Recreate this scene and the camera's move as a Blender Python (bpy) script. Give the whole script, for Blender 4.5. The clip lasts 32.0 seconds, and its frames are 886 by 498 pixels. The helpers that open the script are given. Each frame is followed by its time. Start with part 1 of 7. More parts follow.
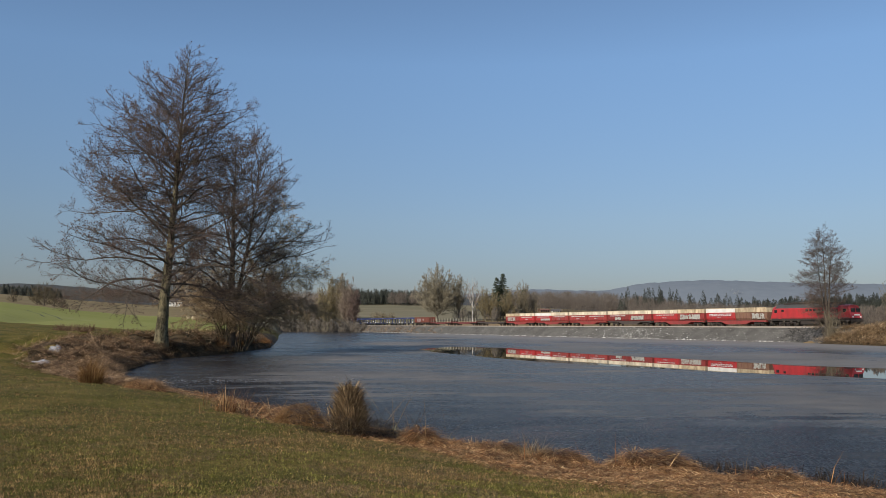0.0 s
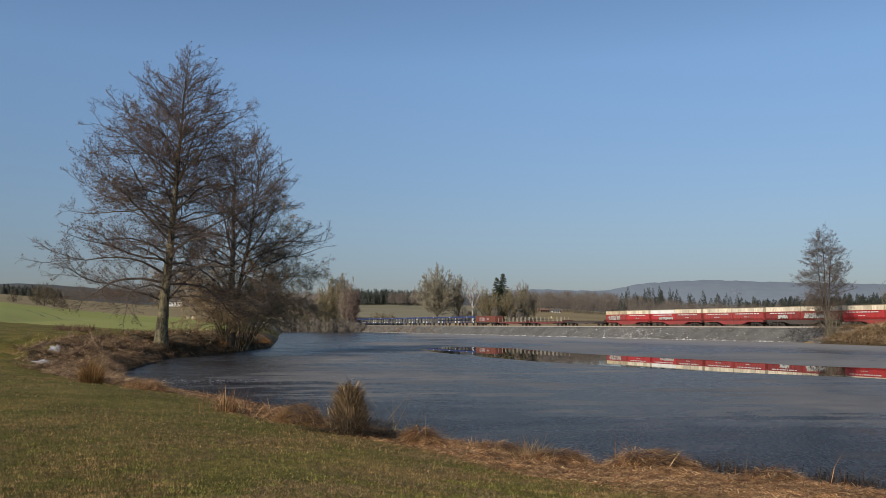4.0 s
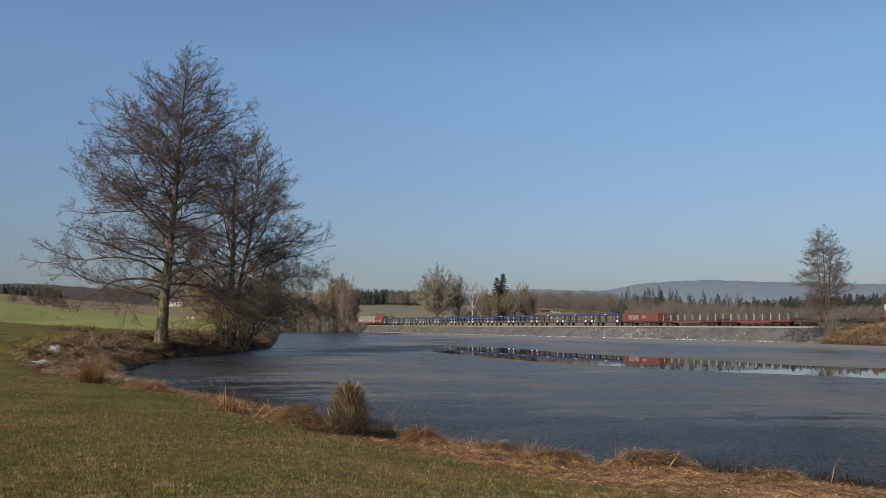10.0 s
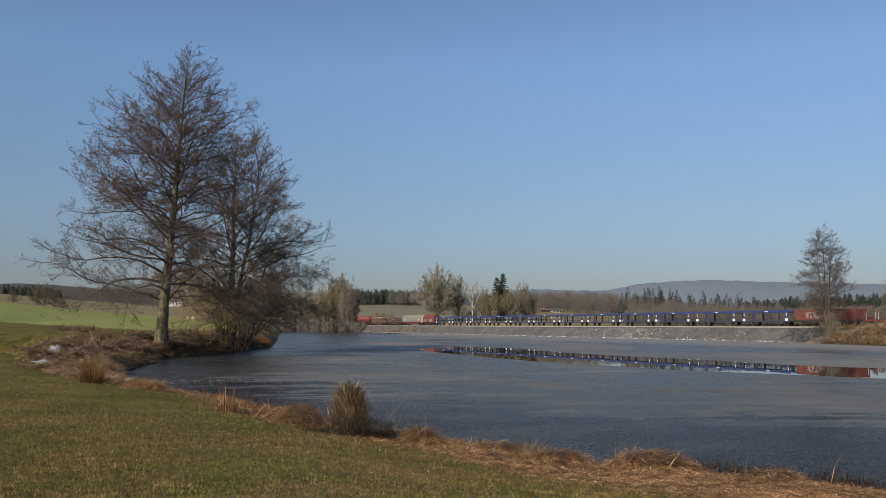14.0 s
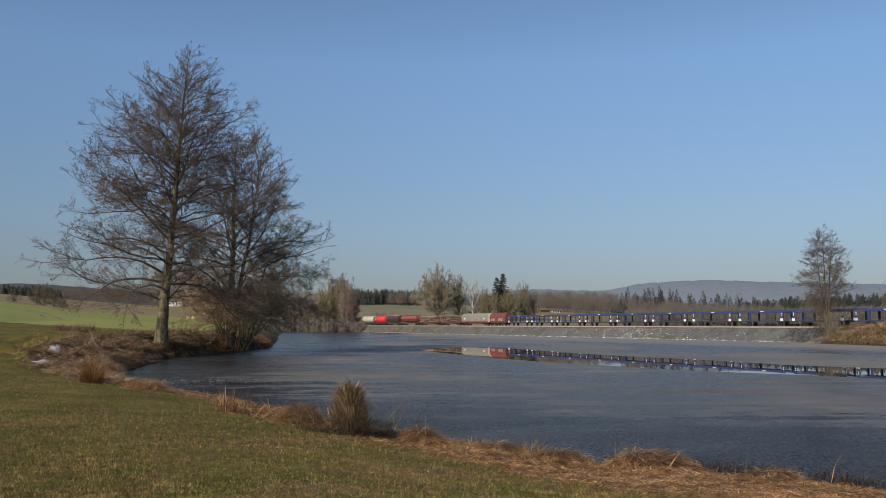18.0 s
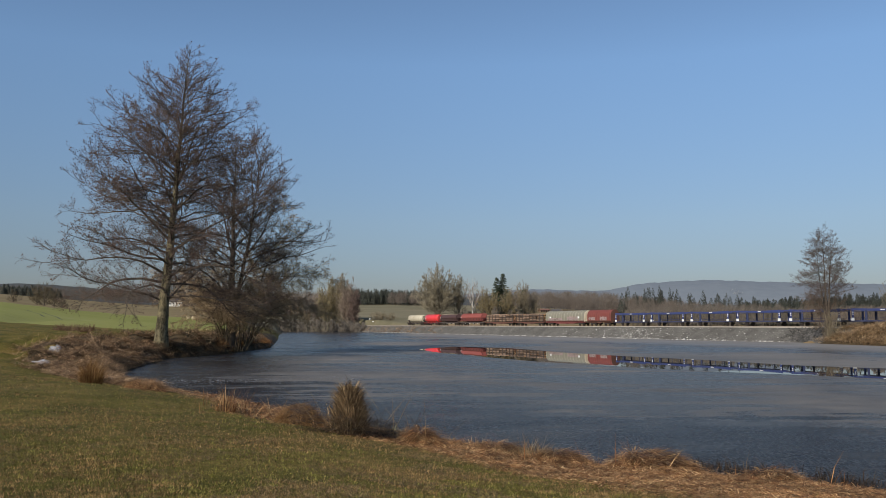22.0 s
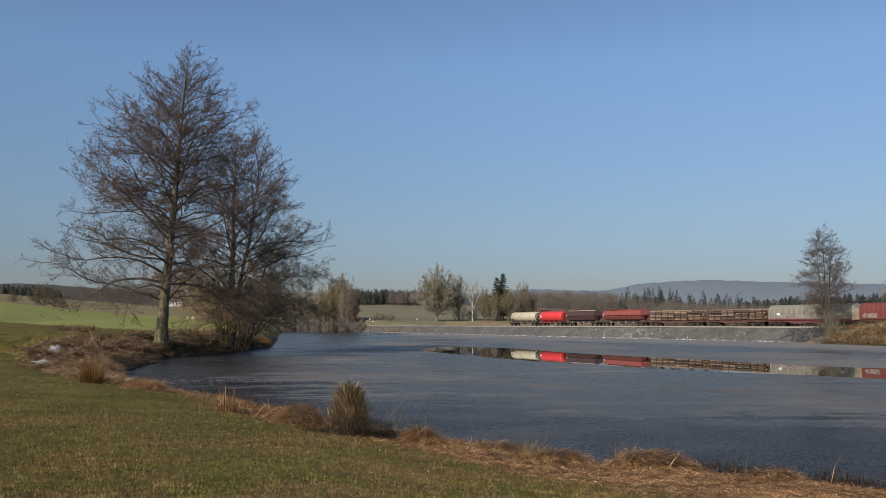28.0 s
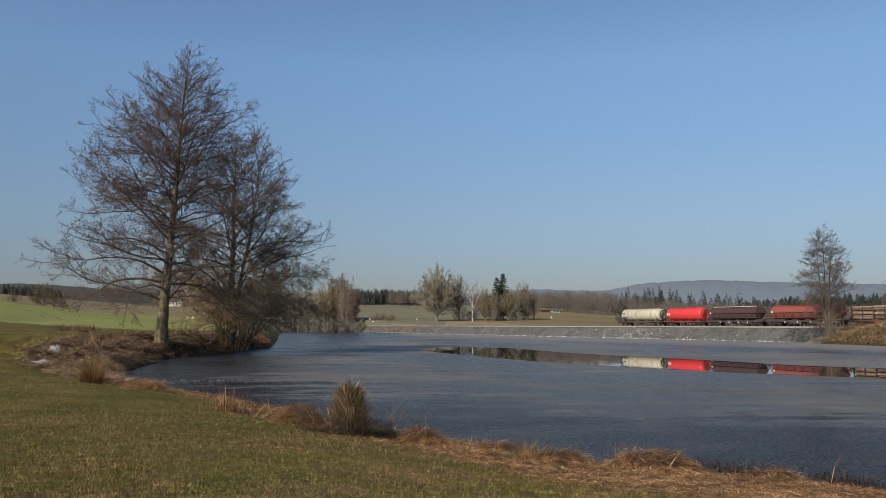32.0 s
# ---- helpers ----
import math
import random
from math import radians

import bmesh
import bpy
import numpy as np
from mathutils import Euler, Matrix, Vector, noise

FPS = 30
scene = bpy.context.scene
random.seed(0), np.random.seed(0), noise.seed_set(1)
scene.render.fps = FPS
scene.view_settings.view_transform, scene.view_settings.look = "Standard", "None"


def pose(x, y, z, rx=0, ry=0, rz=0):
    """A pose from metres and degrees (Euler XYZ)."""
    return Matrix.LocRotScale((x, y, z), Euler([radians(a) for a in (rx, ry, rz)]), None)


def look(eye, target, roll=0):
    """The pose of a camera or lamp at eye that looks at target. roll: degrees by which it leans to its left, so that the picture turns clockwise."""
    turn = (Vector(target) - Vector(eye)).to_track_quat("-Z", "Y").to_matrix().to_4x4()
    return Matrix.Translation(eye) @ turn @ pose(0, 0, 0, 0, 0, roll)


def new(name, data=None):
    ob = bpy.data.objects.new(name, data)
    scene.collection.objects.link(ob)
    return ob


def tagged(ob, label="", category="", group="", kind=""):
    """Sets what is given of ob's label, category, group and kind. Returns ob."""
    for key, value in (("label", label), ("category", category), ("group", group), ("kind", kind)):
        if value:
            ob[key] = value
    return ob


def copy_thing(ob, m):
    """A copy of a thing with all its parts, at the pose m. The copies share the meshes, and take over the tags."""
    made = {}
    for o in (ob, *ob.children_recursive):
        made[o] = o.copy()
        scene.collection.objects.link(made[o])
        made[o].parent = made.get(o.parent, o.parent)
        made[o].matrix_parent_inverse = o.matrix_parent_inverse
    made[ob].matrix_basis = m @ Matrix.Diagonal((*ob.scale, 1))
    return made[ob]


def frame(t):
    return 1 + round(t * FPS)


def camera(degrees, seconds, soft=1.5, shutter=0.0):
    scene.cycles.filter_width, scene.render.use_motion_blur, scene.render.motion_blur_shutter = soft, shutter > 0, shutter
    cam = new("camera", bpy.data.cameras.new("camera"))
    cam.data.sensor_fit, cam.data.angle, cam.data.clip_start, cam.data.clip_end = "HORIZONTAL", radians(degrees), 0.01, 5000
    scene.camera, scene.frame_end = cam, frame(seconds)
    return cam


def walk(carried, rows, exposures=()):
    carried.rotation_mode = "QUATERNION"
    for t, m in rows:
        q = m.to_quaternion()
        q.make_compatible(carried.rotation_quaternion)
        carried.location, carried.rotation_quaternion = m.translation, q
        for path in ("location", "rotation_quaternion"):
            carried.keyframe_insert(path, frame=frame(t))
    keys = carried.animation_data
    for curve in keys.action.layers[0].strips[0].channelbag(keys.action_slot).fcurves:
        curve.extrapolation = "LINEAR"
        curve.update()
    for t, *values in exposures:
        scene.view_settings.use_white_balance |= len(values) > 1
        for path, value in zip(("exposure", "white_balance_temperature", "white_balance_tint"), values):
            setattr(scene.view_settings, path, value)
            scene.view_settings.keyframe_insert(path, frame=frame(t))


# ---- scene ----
EYE_Z = 3.35
cam = camera(55.63, 32.0, soft=0.7)
walk(cam, [(0, pose(0, 0, EYE_Z, 95.157)), (32, pose(0, 0, EYE_Z, 95.157))])
scene.view_settings.exposure = 0.0

# ---- world and sun ----
SUN_TO = Vector((-0.6, -0.8, 0.62)).normalized()
world = bpy.data.worlds.new("sky")
scene.world = world
world.use_nodes = True
wn, wl = world.node_tree.nodes, world.node_tree.links
sky = wn.new("ShaderNodeTexSky")
sky.sky_type, sky.sun_disc = "NISHITA", False
sky.sun_elevation = math.asin(SUN_TO.z)
sky.sun_rotation = math.atan2(SUN_TO.x, SUN_TO.y)
sky.altitude, sky.air_density, sky.dust_density, sky.ozone_density = 400, 1.0, 0.6, 2.2
wn["Background"].inputs["Strength"].default_value = 0.0875
wz = wn.new("ShaderNodeSeparateXYZ")
wl.new(wn.new("ShaderNodeTexCoord").outputs["Generated"], wz.inputs[0])
haze = wn.new("ShaderNodeValToRGB")
for k, (p, c) in zip([haze.color_ramp.elements[0], haze.color_ramp.elements[1], haze.color_ramp.elements.new(0.12), haze.color_ramp.elements.new(0.3)],
                     [(0.0, (0.41, 0.405, 0.52)), (0.6, (1.05, 1.05, 1.05)), (0.12, (0.82, 0.82, 0.87)), (0.3, (1.24, 1.34, 1.41))]):
    k.position, k.color = p, (*c, 1)
wl.new(wz.outputs["Z"], haze.inputs[0])
tint = wn.new("ShaderNodeMix")
tint.data_type, tint.blend_type = "RGBA", "MULTIPLY"
tint.inputs[0].default_value = 1.0
wl.new(sky.outputs[0], tint.inputs[6])
wl.new(haze.outputs[0], tint.inputs[7])
wl.new(tint.outputs[2], wn["Background"].inputs["Color"])
sun = new("sun", bpy.data.lights.new("sun", "SUN"))
sun.data.energy, sun.data.angle, sun.data.color = 4.3, radians(0.53), (1.0, 0.93, 0.82)
sun.matrix_world = look(SUN_TO * 200, (0, 0, 0))

# ---- materials ----
def principled(name, rough=0.8, metal=0.0, spec=0.5):
    m = bpy.data.materials.new(name)
    m.use_nodes = True
    b = m.node_tree.nodes["Principled BSDF"]
    b.inputs["Roughness"].default_value, b.inputs["Metallic"].default_value = rough, metal
    b.inputs["Specular IOR Level"].default_value = spec
    return m, m.node_tree.nodes, m.node_tree.links, b


def noise_tex(n, l, scale, detail=4.0, vector=None, rough=0.55):
    t = n.new("ShaderNodeTexNoise")
    t.inputs["Scale"].default_value, t.inputs["Detail"].default_value, t.inputs["Roughness"].default_value = scale, detail, rough
    if vector:
        l.new(vector, t.inputs["Vector"])
    return t.outputs["Fac"]


def ramp(n, l, fac, stops):
    r = n.new("ShaderNodeValToRGB")
    e = r.color_ramp.elements
    while len(e) < len(stops):
        e.new(0.5)
    for k, (p, c) in zip(e, stops):
        k.position, k.color = p, (*c, 1)
    l.new(fac, r.inputs[0])
    return r.outputs[0]


def mix(n, l, fac, a, b, kind="MIX"):
    x = n.new("ShaderNodeMix")
    x.data_type, x.blend_type = "RGBA", kind
    for k, v in ((0, fac), (6, a), (7, b)):
        if isinstance(v, bpy.types.NodeSocket):
            l.new(v, x.inputs[k])
        else:
            x.inputs[k].default_value = v if k == 0 else (*v, 1)
    return x.outputs[2]


def where(n, space="Object", scale=(1, 1, 1), l=None):
    c = n.new("ShaderNodeTexCoord").outputs[space] if space != "World" else n.new("ShaderNodeNewGeometry").outputs["Position"]
    if scale == (1, 1, 1):
        return c
    m = n.new("ShaderNodeMapping")
    m.inputs["Scale"].default_value = scale
    l.new(c, m.inputs["Vector"])
    return m.outputs[0]


def bump(n, l, b, height, strength=0.4, distance=0.05):
    k = n.new("ShaderNodeBump")
    k.inputs["Strength"].default_value, k.inputs["Distance"].default_value = strength, distance
    l.new(height, k.inputs["Height"])
    l.new(k.outputs[0], b.inputs["Normal"])


def plain(name, colour, dirt=None, rough=0.6, metal=0.0, scale=1.2, amount=0.5, spec=0.5, stretch=(1, 1, 1), vary=0.0):
    """A painted or worn surface: base colour, dirt in streaks and spots, a fine relief."""
    m, n, l, b = principled(name, rough, metal, spec)
    dirt = dirt or tuple(0.45 * c for c in colour)
    v = where(n, "Object", stretch, l)
    big = ramp(n, l, noise_tex(n, l, scale, 5, v), [(0.42, (0, 0, 0)), (0.68, (1, 1, 1))])
    fine = ramp(n, l, noise_tex(n, l, scale * 9, 6, v), [(0.35, (0, 0, 0)), (0.75, (1, 1, 1))])
    f = mix(n, l, 0.4, big, fine)
    g = mix(n, l, amount, (0, 0, 0), f)
    c = mix(n, l, g, colour, dirt)
    if vary:
        r = n.new("ShaderNodeObjectInfo").outputs["Random"]
        k = ramp(n, l, r, [(0, (1 - vary,) * 3), (1, (1 + 0.5 * vary,) * 3)])
        c = mix(n, l, 1.0, c, k, "MULTIPLY")
    l.new(c, b.inputs["Base Color"])
    bump(n, l, b, fine, 0.25, 0.01)
    return m


def islands(name, stops, rough=0.85, spec=0.25, clump=0.0):
    """Many small loose pieces, each with a colour of its own from the range."""
    m, n, l, b = principled(name, rough, 0, spec)
    r = n.new("ShaderNodeNewGeometry").outputs["Random Per Island"]
    c = ramp(n, l, r, stops)
    patch = ramp(n, l, noise_tex(n, l, 0.6, 3, where(n, "World")), [(0.35, (0.7, 0.7, 0.7)), (0.7, (1.15, 1.15, 1.15))])
    c = mix(n, l, 1.0, c, patch, "MULTIPLY")
    if clump:
        tuft = ramp(n, l, noise_tex(n, l, 3.2, 3, where(n, "World")), [(0.4, (1 - clump,) * 3), (0.6, (1 + 0.95 * clump,) * 3)])
        c = mix(n, l, 1.0, c, tuft, "MULTIPLY")
    l.new(c, b.inputs["Base Color"])
    return m


def grass_material():
    """Green and dead blades mixed, the share of dead ones changing from patch to patch."""
    m, n, l, b = principled("meadow_grass", 0.8, 0, 0.25)
    r = n.new("ShaderNodeNewGeometry").outputs["Random Per Island"]
    w = where(n, "World")
    patch = mix(n, l, 0.4, noise_tex(n, l, 0.35, 4, w), noise_tex(n, l, 1.7, 4, w))
    dead = ramp(n, l, patch, [(0.45, (0.08, 0.08, 0.08)), (0.54, (0.92, 0.92, 0.92))])
    cut = n.new("ShaderNodeMath")
    cut.operation = "LESS_THAN"
    l.new(r, cut.inputs[0])
    l.new(dead, cut.inputs[1])
    s = n.new("ShaderNodeMath")
    s.operation = "FRACT"
    k = n.new("ShaderNodeMath")
    k.operation = "MULTIPLY"
    k.inputs[1].default_value = 37.0
    l.new(r, k.inputs[0])
    l.new(k.outputs[0], s.inputs[0])
    green = ramp(n, l, s.outputs[0], [(0, (0.032, 0.033, 0.007)), (0.6, (0.125, 0.116, 0.024)), (1, (0.225, 0.2, 0.054))])
    straw = ramp(n, l, s.outputs[0], [(0, (0.062, 0.037, 0.014)), (0.5, (0.195, 0.122, 0.05)), (1, (0.31, 0.21, 0.096))])
    tuft = ramp(n, l, noise_tex(n, l, 4.5, 4, w), [(0.36, (0.6, 0.6, 0.58)), (0.64, (1.6, 1.52, 1.48))])
    l.new(mix(n, l, 1.0, mix(n, l, cut.outputs[0], green, straw), tuft, "MULTIPLY"), b.inputs["Base Color"])
    return m


def meadow_material():
    m, n, l, b = principled("meadow_turf", 0.95, 0, 0.15)
    w = where(n, "World")
    patch = noise_tex(n, l, 0.45, 5, w)
    fine = mix(n, l, 0.5, noise_tex(n, l, 9, 5, w), noise_tex(n, l, 34, 5, w, 0.7))
    broad = noise_tex(n, l, 0.05, 3, w)
    f = mix(n, l, 0.6, patch, fine)
    c = ramp(n, l, f, [(0.38, (0.035, 0.037, 0.006)), (0.47, (0.092, 0.082, 0.014)), (0.55, (0.15, 0.108, 0.03)), (0.66, (0.26, 0.175, 0.07))])
    k = ramp(n, l, broad, [(0.3, (0.8, 0.85, 0.8)), (0.7, (1.15, 1.1, 1.0))])
    l.new(mix(n, l, 1.0, c, k, "MULTIPLY"), b.inputs["Base Color"])
    bump(n, l, b, fine, 0.8, 0.06)
    return m


def field_material(name, c1, c2, c3, scale=0.02):
    m, n, l, b = principled(name, 0.95, 0, 0.1)
    w = where(n, "World")
    f = mix(n, l, 0.35, noise_tex(n, l, scale, 4, w), noise_tex(n, l, scale * 30, 5, w))
    l.new(ramp(n, l, f, [(0.35, c1), (0.52, c2), (0.68, c3)]), b.inputs["Base Color"])
    return m


def ice_material():
    """Old grey ice far out; a dark, wet and smoother skin of ice along the near shore."""
    m, n, l, b = principled("thin_lake_ice", 0.35, 0, 0.5)
    w = where(n, "World", (0.03, 0.045, 1), l)
    w2 = where(n, "World", (0.3, 0.5, 1), l)
    w3 = where(n, "World", (8.0, 2.2, 1), l)
    big = noise_tex(n, l, 1.0, 6, w, 0.62)
    fine = noise_tex(n, l, 1.6, 7, w2, 0.7)
    grain = noise_tex(n, l, 1.6, 6, w3, 0.7)
    streak = noise_tex(n, l, 1.0, 4, where(n, "World", (0.07, 0.4, 1), l), 0.55)
    f = mix(n, l, 0.3, mix(n, l, 0.35, big, fine), streak)
    xyz = n.new("ShaderNodeSeparateXYZ")
    l.new(n.new("ShaderNodeNewGeometry").outputs["Position"], xyz.inputs[0])

    def axpy(x, k, y):
        d = n.new("ShaderNodeMath")
        d.operation = "MULTIPLY_ADD"
        l.new(x, d.inputs[0])
        d.inputs[1].default_value = k
        if isinstance(y, float):
            d.inputs[2].default_value = y
        else:
            l.new(y, d.inputs[2])
        return d.outputs[0]

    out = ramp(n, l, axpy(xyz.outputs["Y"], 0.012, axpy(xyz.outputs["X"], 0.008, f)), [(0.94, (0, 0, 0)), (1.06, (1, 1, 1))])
    # Cove: the dark reflection of trees and bank is partly put into the colour.
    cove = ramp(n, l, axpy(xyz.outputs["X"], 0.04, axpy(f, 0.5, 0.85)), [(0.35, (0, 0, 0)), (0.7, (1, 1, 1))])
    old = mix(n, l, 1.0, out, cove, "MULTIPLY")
    smear = noise_tex(n, l, 1.0, 5, where(n, "World", (0.035, 0.02, 1), l), 0.6)
    clear = ramp(n, l, mix(n, l, 0.35, smear, streak), [(0.47, (0, 0, 0)), (0.53, (1, 1, 1))])
    bare = ramp(n, l, axpy(xyz.outputs["X"], -0.9066 / 60, axpy(xyz.outputs["Y"], -0.4219 / 60, axpy(f, 0.5, 2.0))), [(0.4, (0, 0, 0)), (0.7, (1, 1, 1))])
    clear = mix(n, l, 1.0, clear, bare, "MULTIPLY")
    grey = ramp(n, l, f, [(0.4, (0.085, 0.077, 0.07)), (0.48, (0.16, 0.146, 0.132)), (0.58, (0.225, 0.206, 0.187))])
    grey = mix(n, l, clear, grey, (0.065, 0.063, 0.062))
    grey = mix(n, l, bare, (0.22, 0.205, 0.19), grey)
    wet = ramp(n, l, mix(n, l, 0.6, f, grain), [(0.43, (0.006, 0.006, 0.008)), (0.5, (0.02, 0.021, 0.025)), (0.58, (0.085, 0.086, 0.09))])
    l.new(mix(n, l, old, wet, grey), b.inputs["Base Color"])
    rw = ramp(n, l, mix(n, l, 0.5, f, grain), [(0.44, (0.1, 0.1, 0.1)), (0.56, (0.38, 0.38, 0.38))])
    ro = ramp(n, l, f, [(0.38, (0.34, 0.34, 0.34)), (0.6, (0.6, 0.6, 0.6))])
    ro = mix(n, l, clear, ro, (0.24, 0.24, 0.24))
    sleek = ramp(n, l, mix(n, l, 0.45, noise_tex(n, l, 1.0, 5, where(n, "World", (0.16, 0.3, 1), l), 0.65), grain), [(0.5, (0, 0, 0)), (0.58, (1, 1, 1))])
    rw = mix(n, l, sleek, rw, (0.09, 0.09, 0.09))
    l.new(mix(n, l, old, rw, ro), b.inputs["Roughness"])
    l.new(mix(n, l, old, ramp(n, l, sleek, [(0, (0.19, 0.19, 0.19)), (1, (0.3, 0.3, 0.3))]), (0.17, 0.17, 0.17)), b.inputs["Specular IOR Level"])
    b.inputs["IOR"].default_value = 1.13
    bump(n, l, b, grain, 0.8, 0.05)
    return m


def water_material():
    m, n, l, b = principled("open_water", 0.012, 0, 0.5)
    b.inputs["Base Color"].default_value = (0.012, 0.014, 0.014, 1)
    b.inputs["IOR"].default_value = 1.33
    b.inputs["Specular IOR Level"].default_value = 0.42
    return m


def bark_material(name, c1, c2, scale=3.0):
    m, n, l, b = principled(name, 0.9, 0, 0.2)
    v = where(n, "Object", (1, 1, 0.3), l)
    f = mix(n, l, 0.5, noise_tex(n, l, scale, 5, v), noise_tex(n, l, scale * 6, 6, v))
    l.new(ramp(n, l, f, [(0.42, c1), (0.58, c2)]), b.inputs["Base Color"])
    bump(n, l, b, f, 1.0, 0.12)
    return m


def ballast_material():
    m, n, l, b = principled("ballast_gravel", 0.95, 0, 0.2)
    w = where(n, "World")
    v = n.new("ShaderNodeTexVoronoi")
    v.inputs["Scale"].default_value = 5.5
    l.new(w, v.inputs["Vector"])
    rnd = n.new("ShaderNodeSeparateColor")
    l.new(v.outputs["Color"], rnd.inputs[0])
    pale = ramp(n, l, rnd.outputs[0], [(0.985, (0, 0, 0)), (0.997, (1, 1, 1))])
    patch = ramp(n, l, noise_tex(n, l, 0.12, 3, w), [(0.5, (0, 0, 0)), (0.7, (1, 1, 1))])
    grey = ramp(n, l, mix(n, l, 0.75, noise_tex(n, l, 0.3, 4, w), noise_tex(n, l, 7, 6, w, 0.7)), [(0.4, (0.055, 0.051, 0.045)), (0.6, (0.175, 0.164, 0.146))])
    f = mix(n, l, 1.0, pale, patch, "MULTIPLY")
    l.new(mix(n, l, f, grey, (0.45, 0.44, 0.41)), b.inputs["Base Color"])
    bump(n, l, b, v.outputs["Distance"], 0.5, 0.05)
    return m


MEADOW = meadow_material()
GREEN_FIELD = field_material("young_crop_field", (0.195, 0.2, 0.05), (0.235, 0.238, 0.065), (0.275, 0.268, 0.095))
STUBBLE = field_material("stubble_field", (0.17, 0.13, 0.06), (0.22, 0.165, 0.085), (0.26, 0.2, 0.105))
PASTURE = field_material("winter_pasture", (0.16, 0.143, 0.085), (0.2, 0.172, 0.105), (0.25, 0.205, 0.13))
VERGE = field_material("dry_verge", (0.22, 0.16, 0.085), (0.29, 0.21, 0.115), (0.36, 0.27, 0.155), 0.12)
BROWN_EARTH = field_material("bank_earth", (0.03, 0.022, 0.013), (0.09, 0.064, 0.036), (0.17, 0.125, 0.07), 0.5)
ICE = ice_material()
WATER = water_material()
BALLAST = ballast_material()
LIMB_BARK = bark_material("dark_limb_bark", (0.06, 0.047, 0.037), (0.17, 0.133, 0.1))
ALDER_BARK = bark_material("alder_bark", (0.045, 0.038, 0.022), (0.26, 0.215, 0.125), 3.2)
ALDER_TWIG = islands("alder_twig", [(0, (0.09, 0.058, 0.05)), (0.6, (0.16, 0.11, 0.092)), (1, (0.25, 0.18, 0.145))])
CONE = islands("alder_cone", [(0, (0.06, 0.037, 0.027)), (1, (0.18, 0.11, 0.08))])
GREY_TWIG = islands("grey_twig", [(0, (0.17, 0.137, 0.09)), (0.6, (0.27, 0.222, 0.145)), (1, (0.37, 0.31, 0.22))])
GREY_BARK = bark_material("grey_bark", (0.12, 0.1, 0.075), (0.26, 0.23, 0.17))
RED_TWIG = islands("reddish_twig", [(0, (0.11, 0.062, 0.04)), (0.6, (0.2, 0.12, 0.075)), (1, (0.3, 0.2, 0.125))])
# Raised tone: sunlight is put into twigs that stand in the alders' shadow.
WILLOW_TWIG = islands("lit_brown_twig", [(0, (0.2, 0.14, 0.078)), (0.6, (0.42, 0.3, 0.172)), (1, (0.56, 0.42, 0.255))])
PALE_TWIG = islands("pale_tan_twig", [(0, (0.2, 0.17, 0.115)), (0.6, (0.29, 0.25, 0.172)), (1, (0.38, 0.335, 0.245))])
SPIT_GRASS = islands("brown_bank_grass", [(0, (0.1, 0.058, 0.03)), (0.5, (0.3, 0.19, 0.097)), (1, (0.56, 0.4, 0.23))], clump=0.4)
MEADOW_STRAW = islands("meadow_straw", [(0, (0.075, 0.047, 0.022)), (0.5, (0.19, 0.125, 0.058)), (1, (0.31, 0.22, 0.112))])
HAZE_TWIG = islands("brown_haze_twig", [(0, (0.1, 0.066, 0.045)), (0.6, (0.175, 0.12, 0.082)), (1, (0.26, 0.185, 0.13))])
PINK_TWIG = islands("pinkish_brown_twig", [(0, (0.18, 0.132, 0.1)), (0.6, (0.28, 0.21, 0.16)), (1, (0.38, 0.3, 0.23))])
OLIVE_TWIG = islands("olive_brown_twig", [(0, (0.17, 0.132, 0.065)), (0.6, (0.27, 0.213, 0.11)), (1, (0.37, 0.3, 0.17))])
HEDGE_TWIG = islands("dark_hedge_twig", [(0, (0.07, 0.055, 0.03)), (0.6, (0.125, 0.098, 0.055)), (1, (0.18, 0.145, 0.085))])
WILLOW_BARK = bark_material("willow_bark", (0.06, 0.046, 0.03), (0.17, 0.13, 0.08))
BIRCH_BARK = bark_material("birch_bark", (0.28, 0.255, 0.225), (0.6, 0.565, 0.515), 1.5)
# Far spruces are paled and greyed: distance haze is put into their colour.
FAR_NEEDLES = islands("hazed_spruce_needles", [(0, (0.058, 0.063, 0.054)), (0.6, (0.084, 0.09, 0.073)), (1, (0.115, 0.12, 0.094))])
NEEDLES = islands("conifer_needles", [(0, (0.04, 0.052, 0.033)), (0.6, (0.075, 0.092, 0.055)), (1, (0.115, 0.132, 0.078))])
GRASS = grass_material()
STRAW = islands("dry_grass", [(0, (0.05, 0.02, 0.008)), (0.4, (0.21, 0.088, 0.032)), (0.75, (0.42, 0.22, 0.09)), (1, (0.78, 0.54, 0.27))], clump=0.5)
DARK_REED = islands("dark_reed", [(0, (0.02, 0.014, 0.01)), (0.8, (0.06, 0.04, 0.026)), (1, (0.13, 0.09, 0.055))])
SNOW = plain("old_snow", (0.46, 0.48, 0.52), (0.12, 0.1, 0.08), 0.8, 0, 3.0, 1.0)
STONE = islands("pale_stone", [(0, (0.16, 0.152, 0.138)), (0.6, (0.34, 0.325, 0.3)), (1, (0.62, 0.6, 0.56))])


# ---- mesh helpers ----
def mesh_of(name, verts, faces, material, smooth=False):
    me = bpy.data.meshes.new(name)
    me.from_pydata(verts, [], faces)
    me.materials.append(material)
    if smooth:
        me.shade_smooth()
    return me


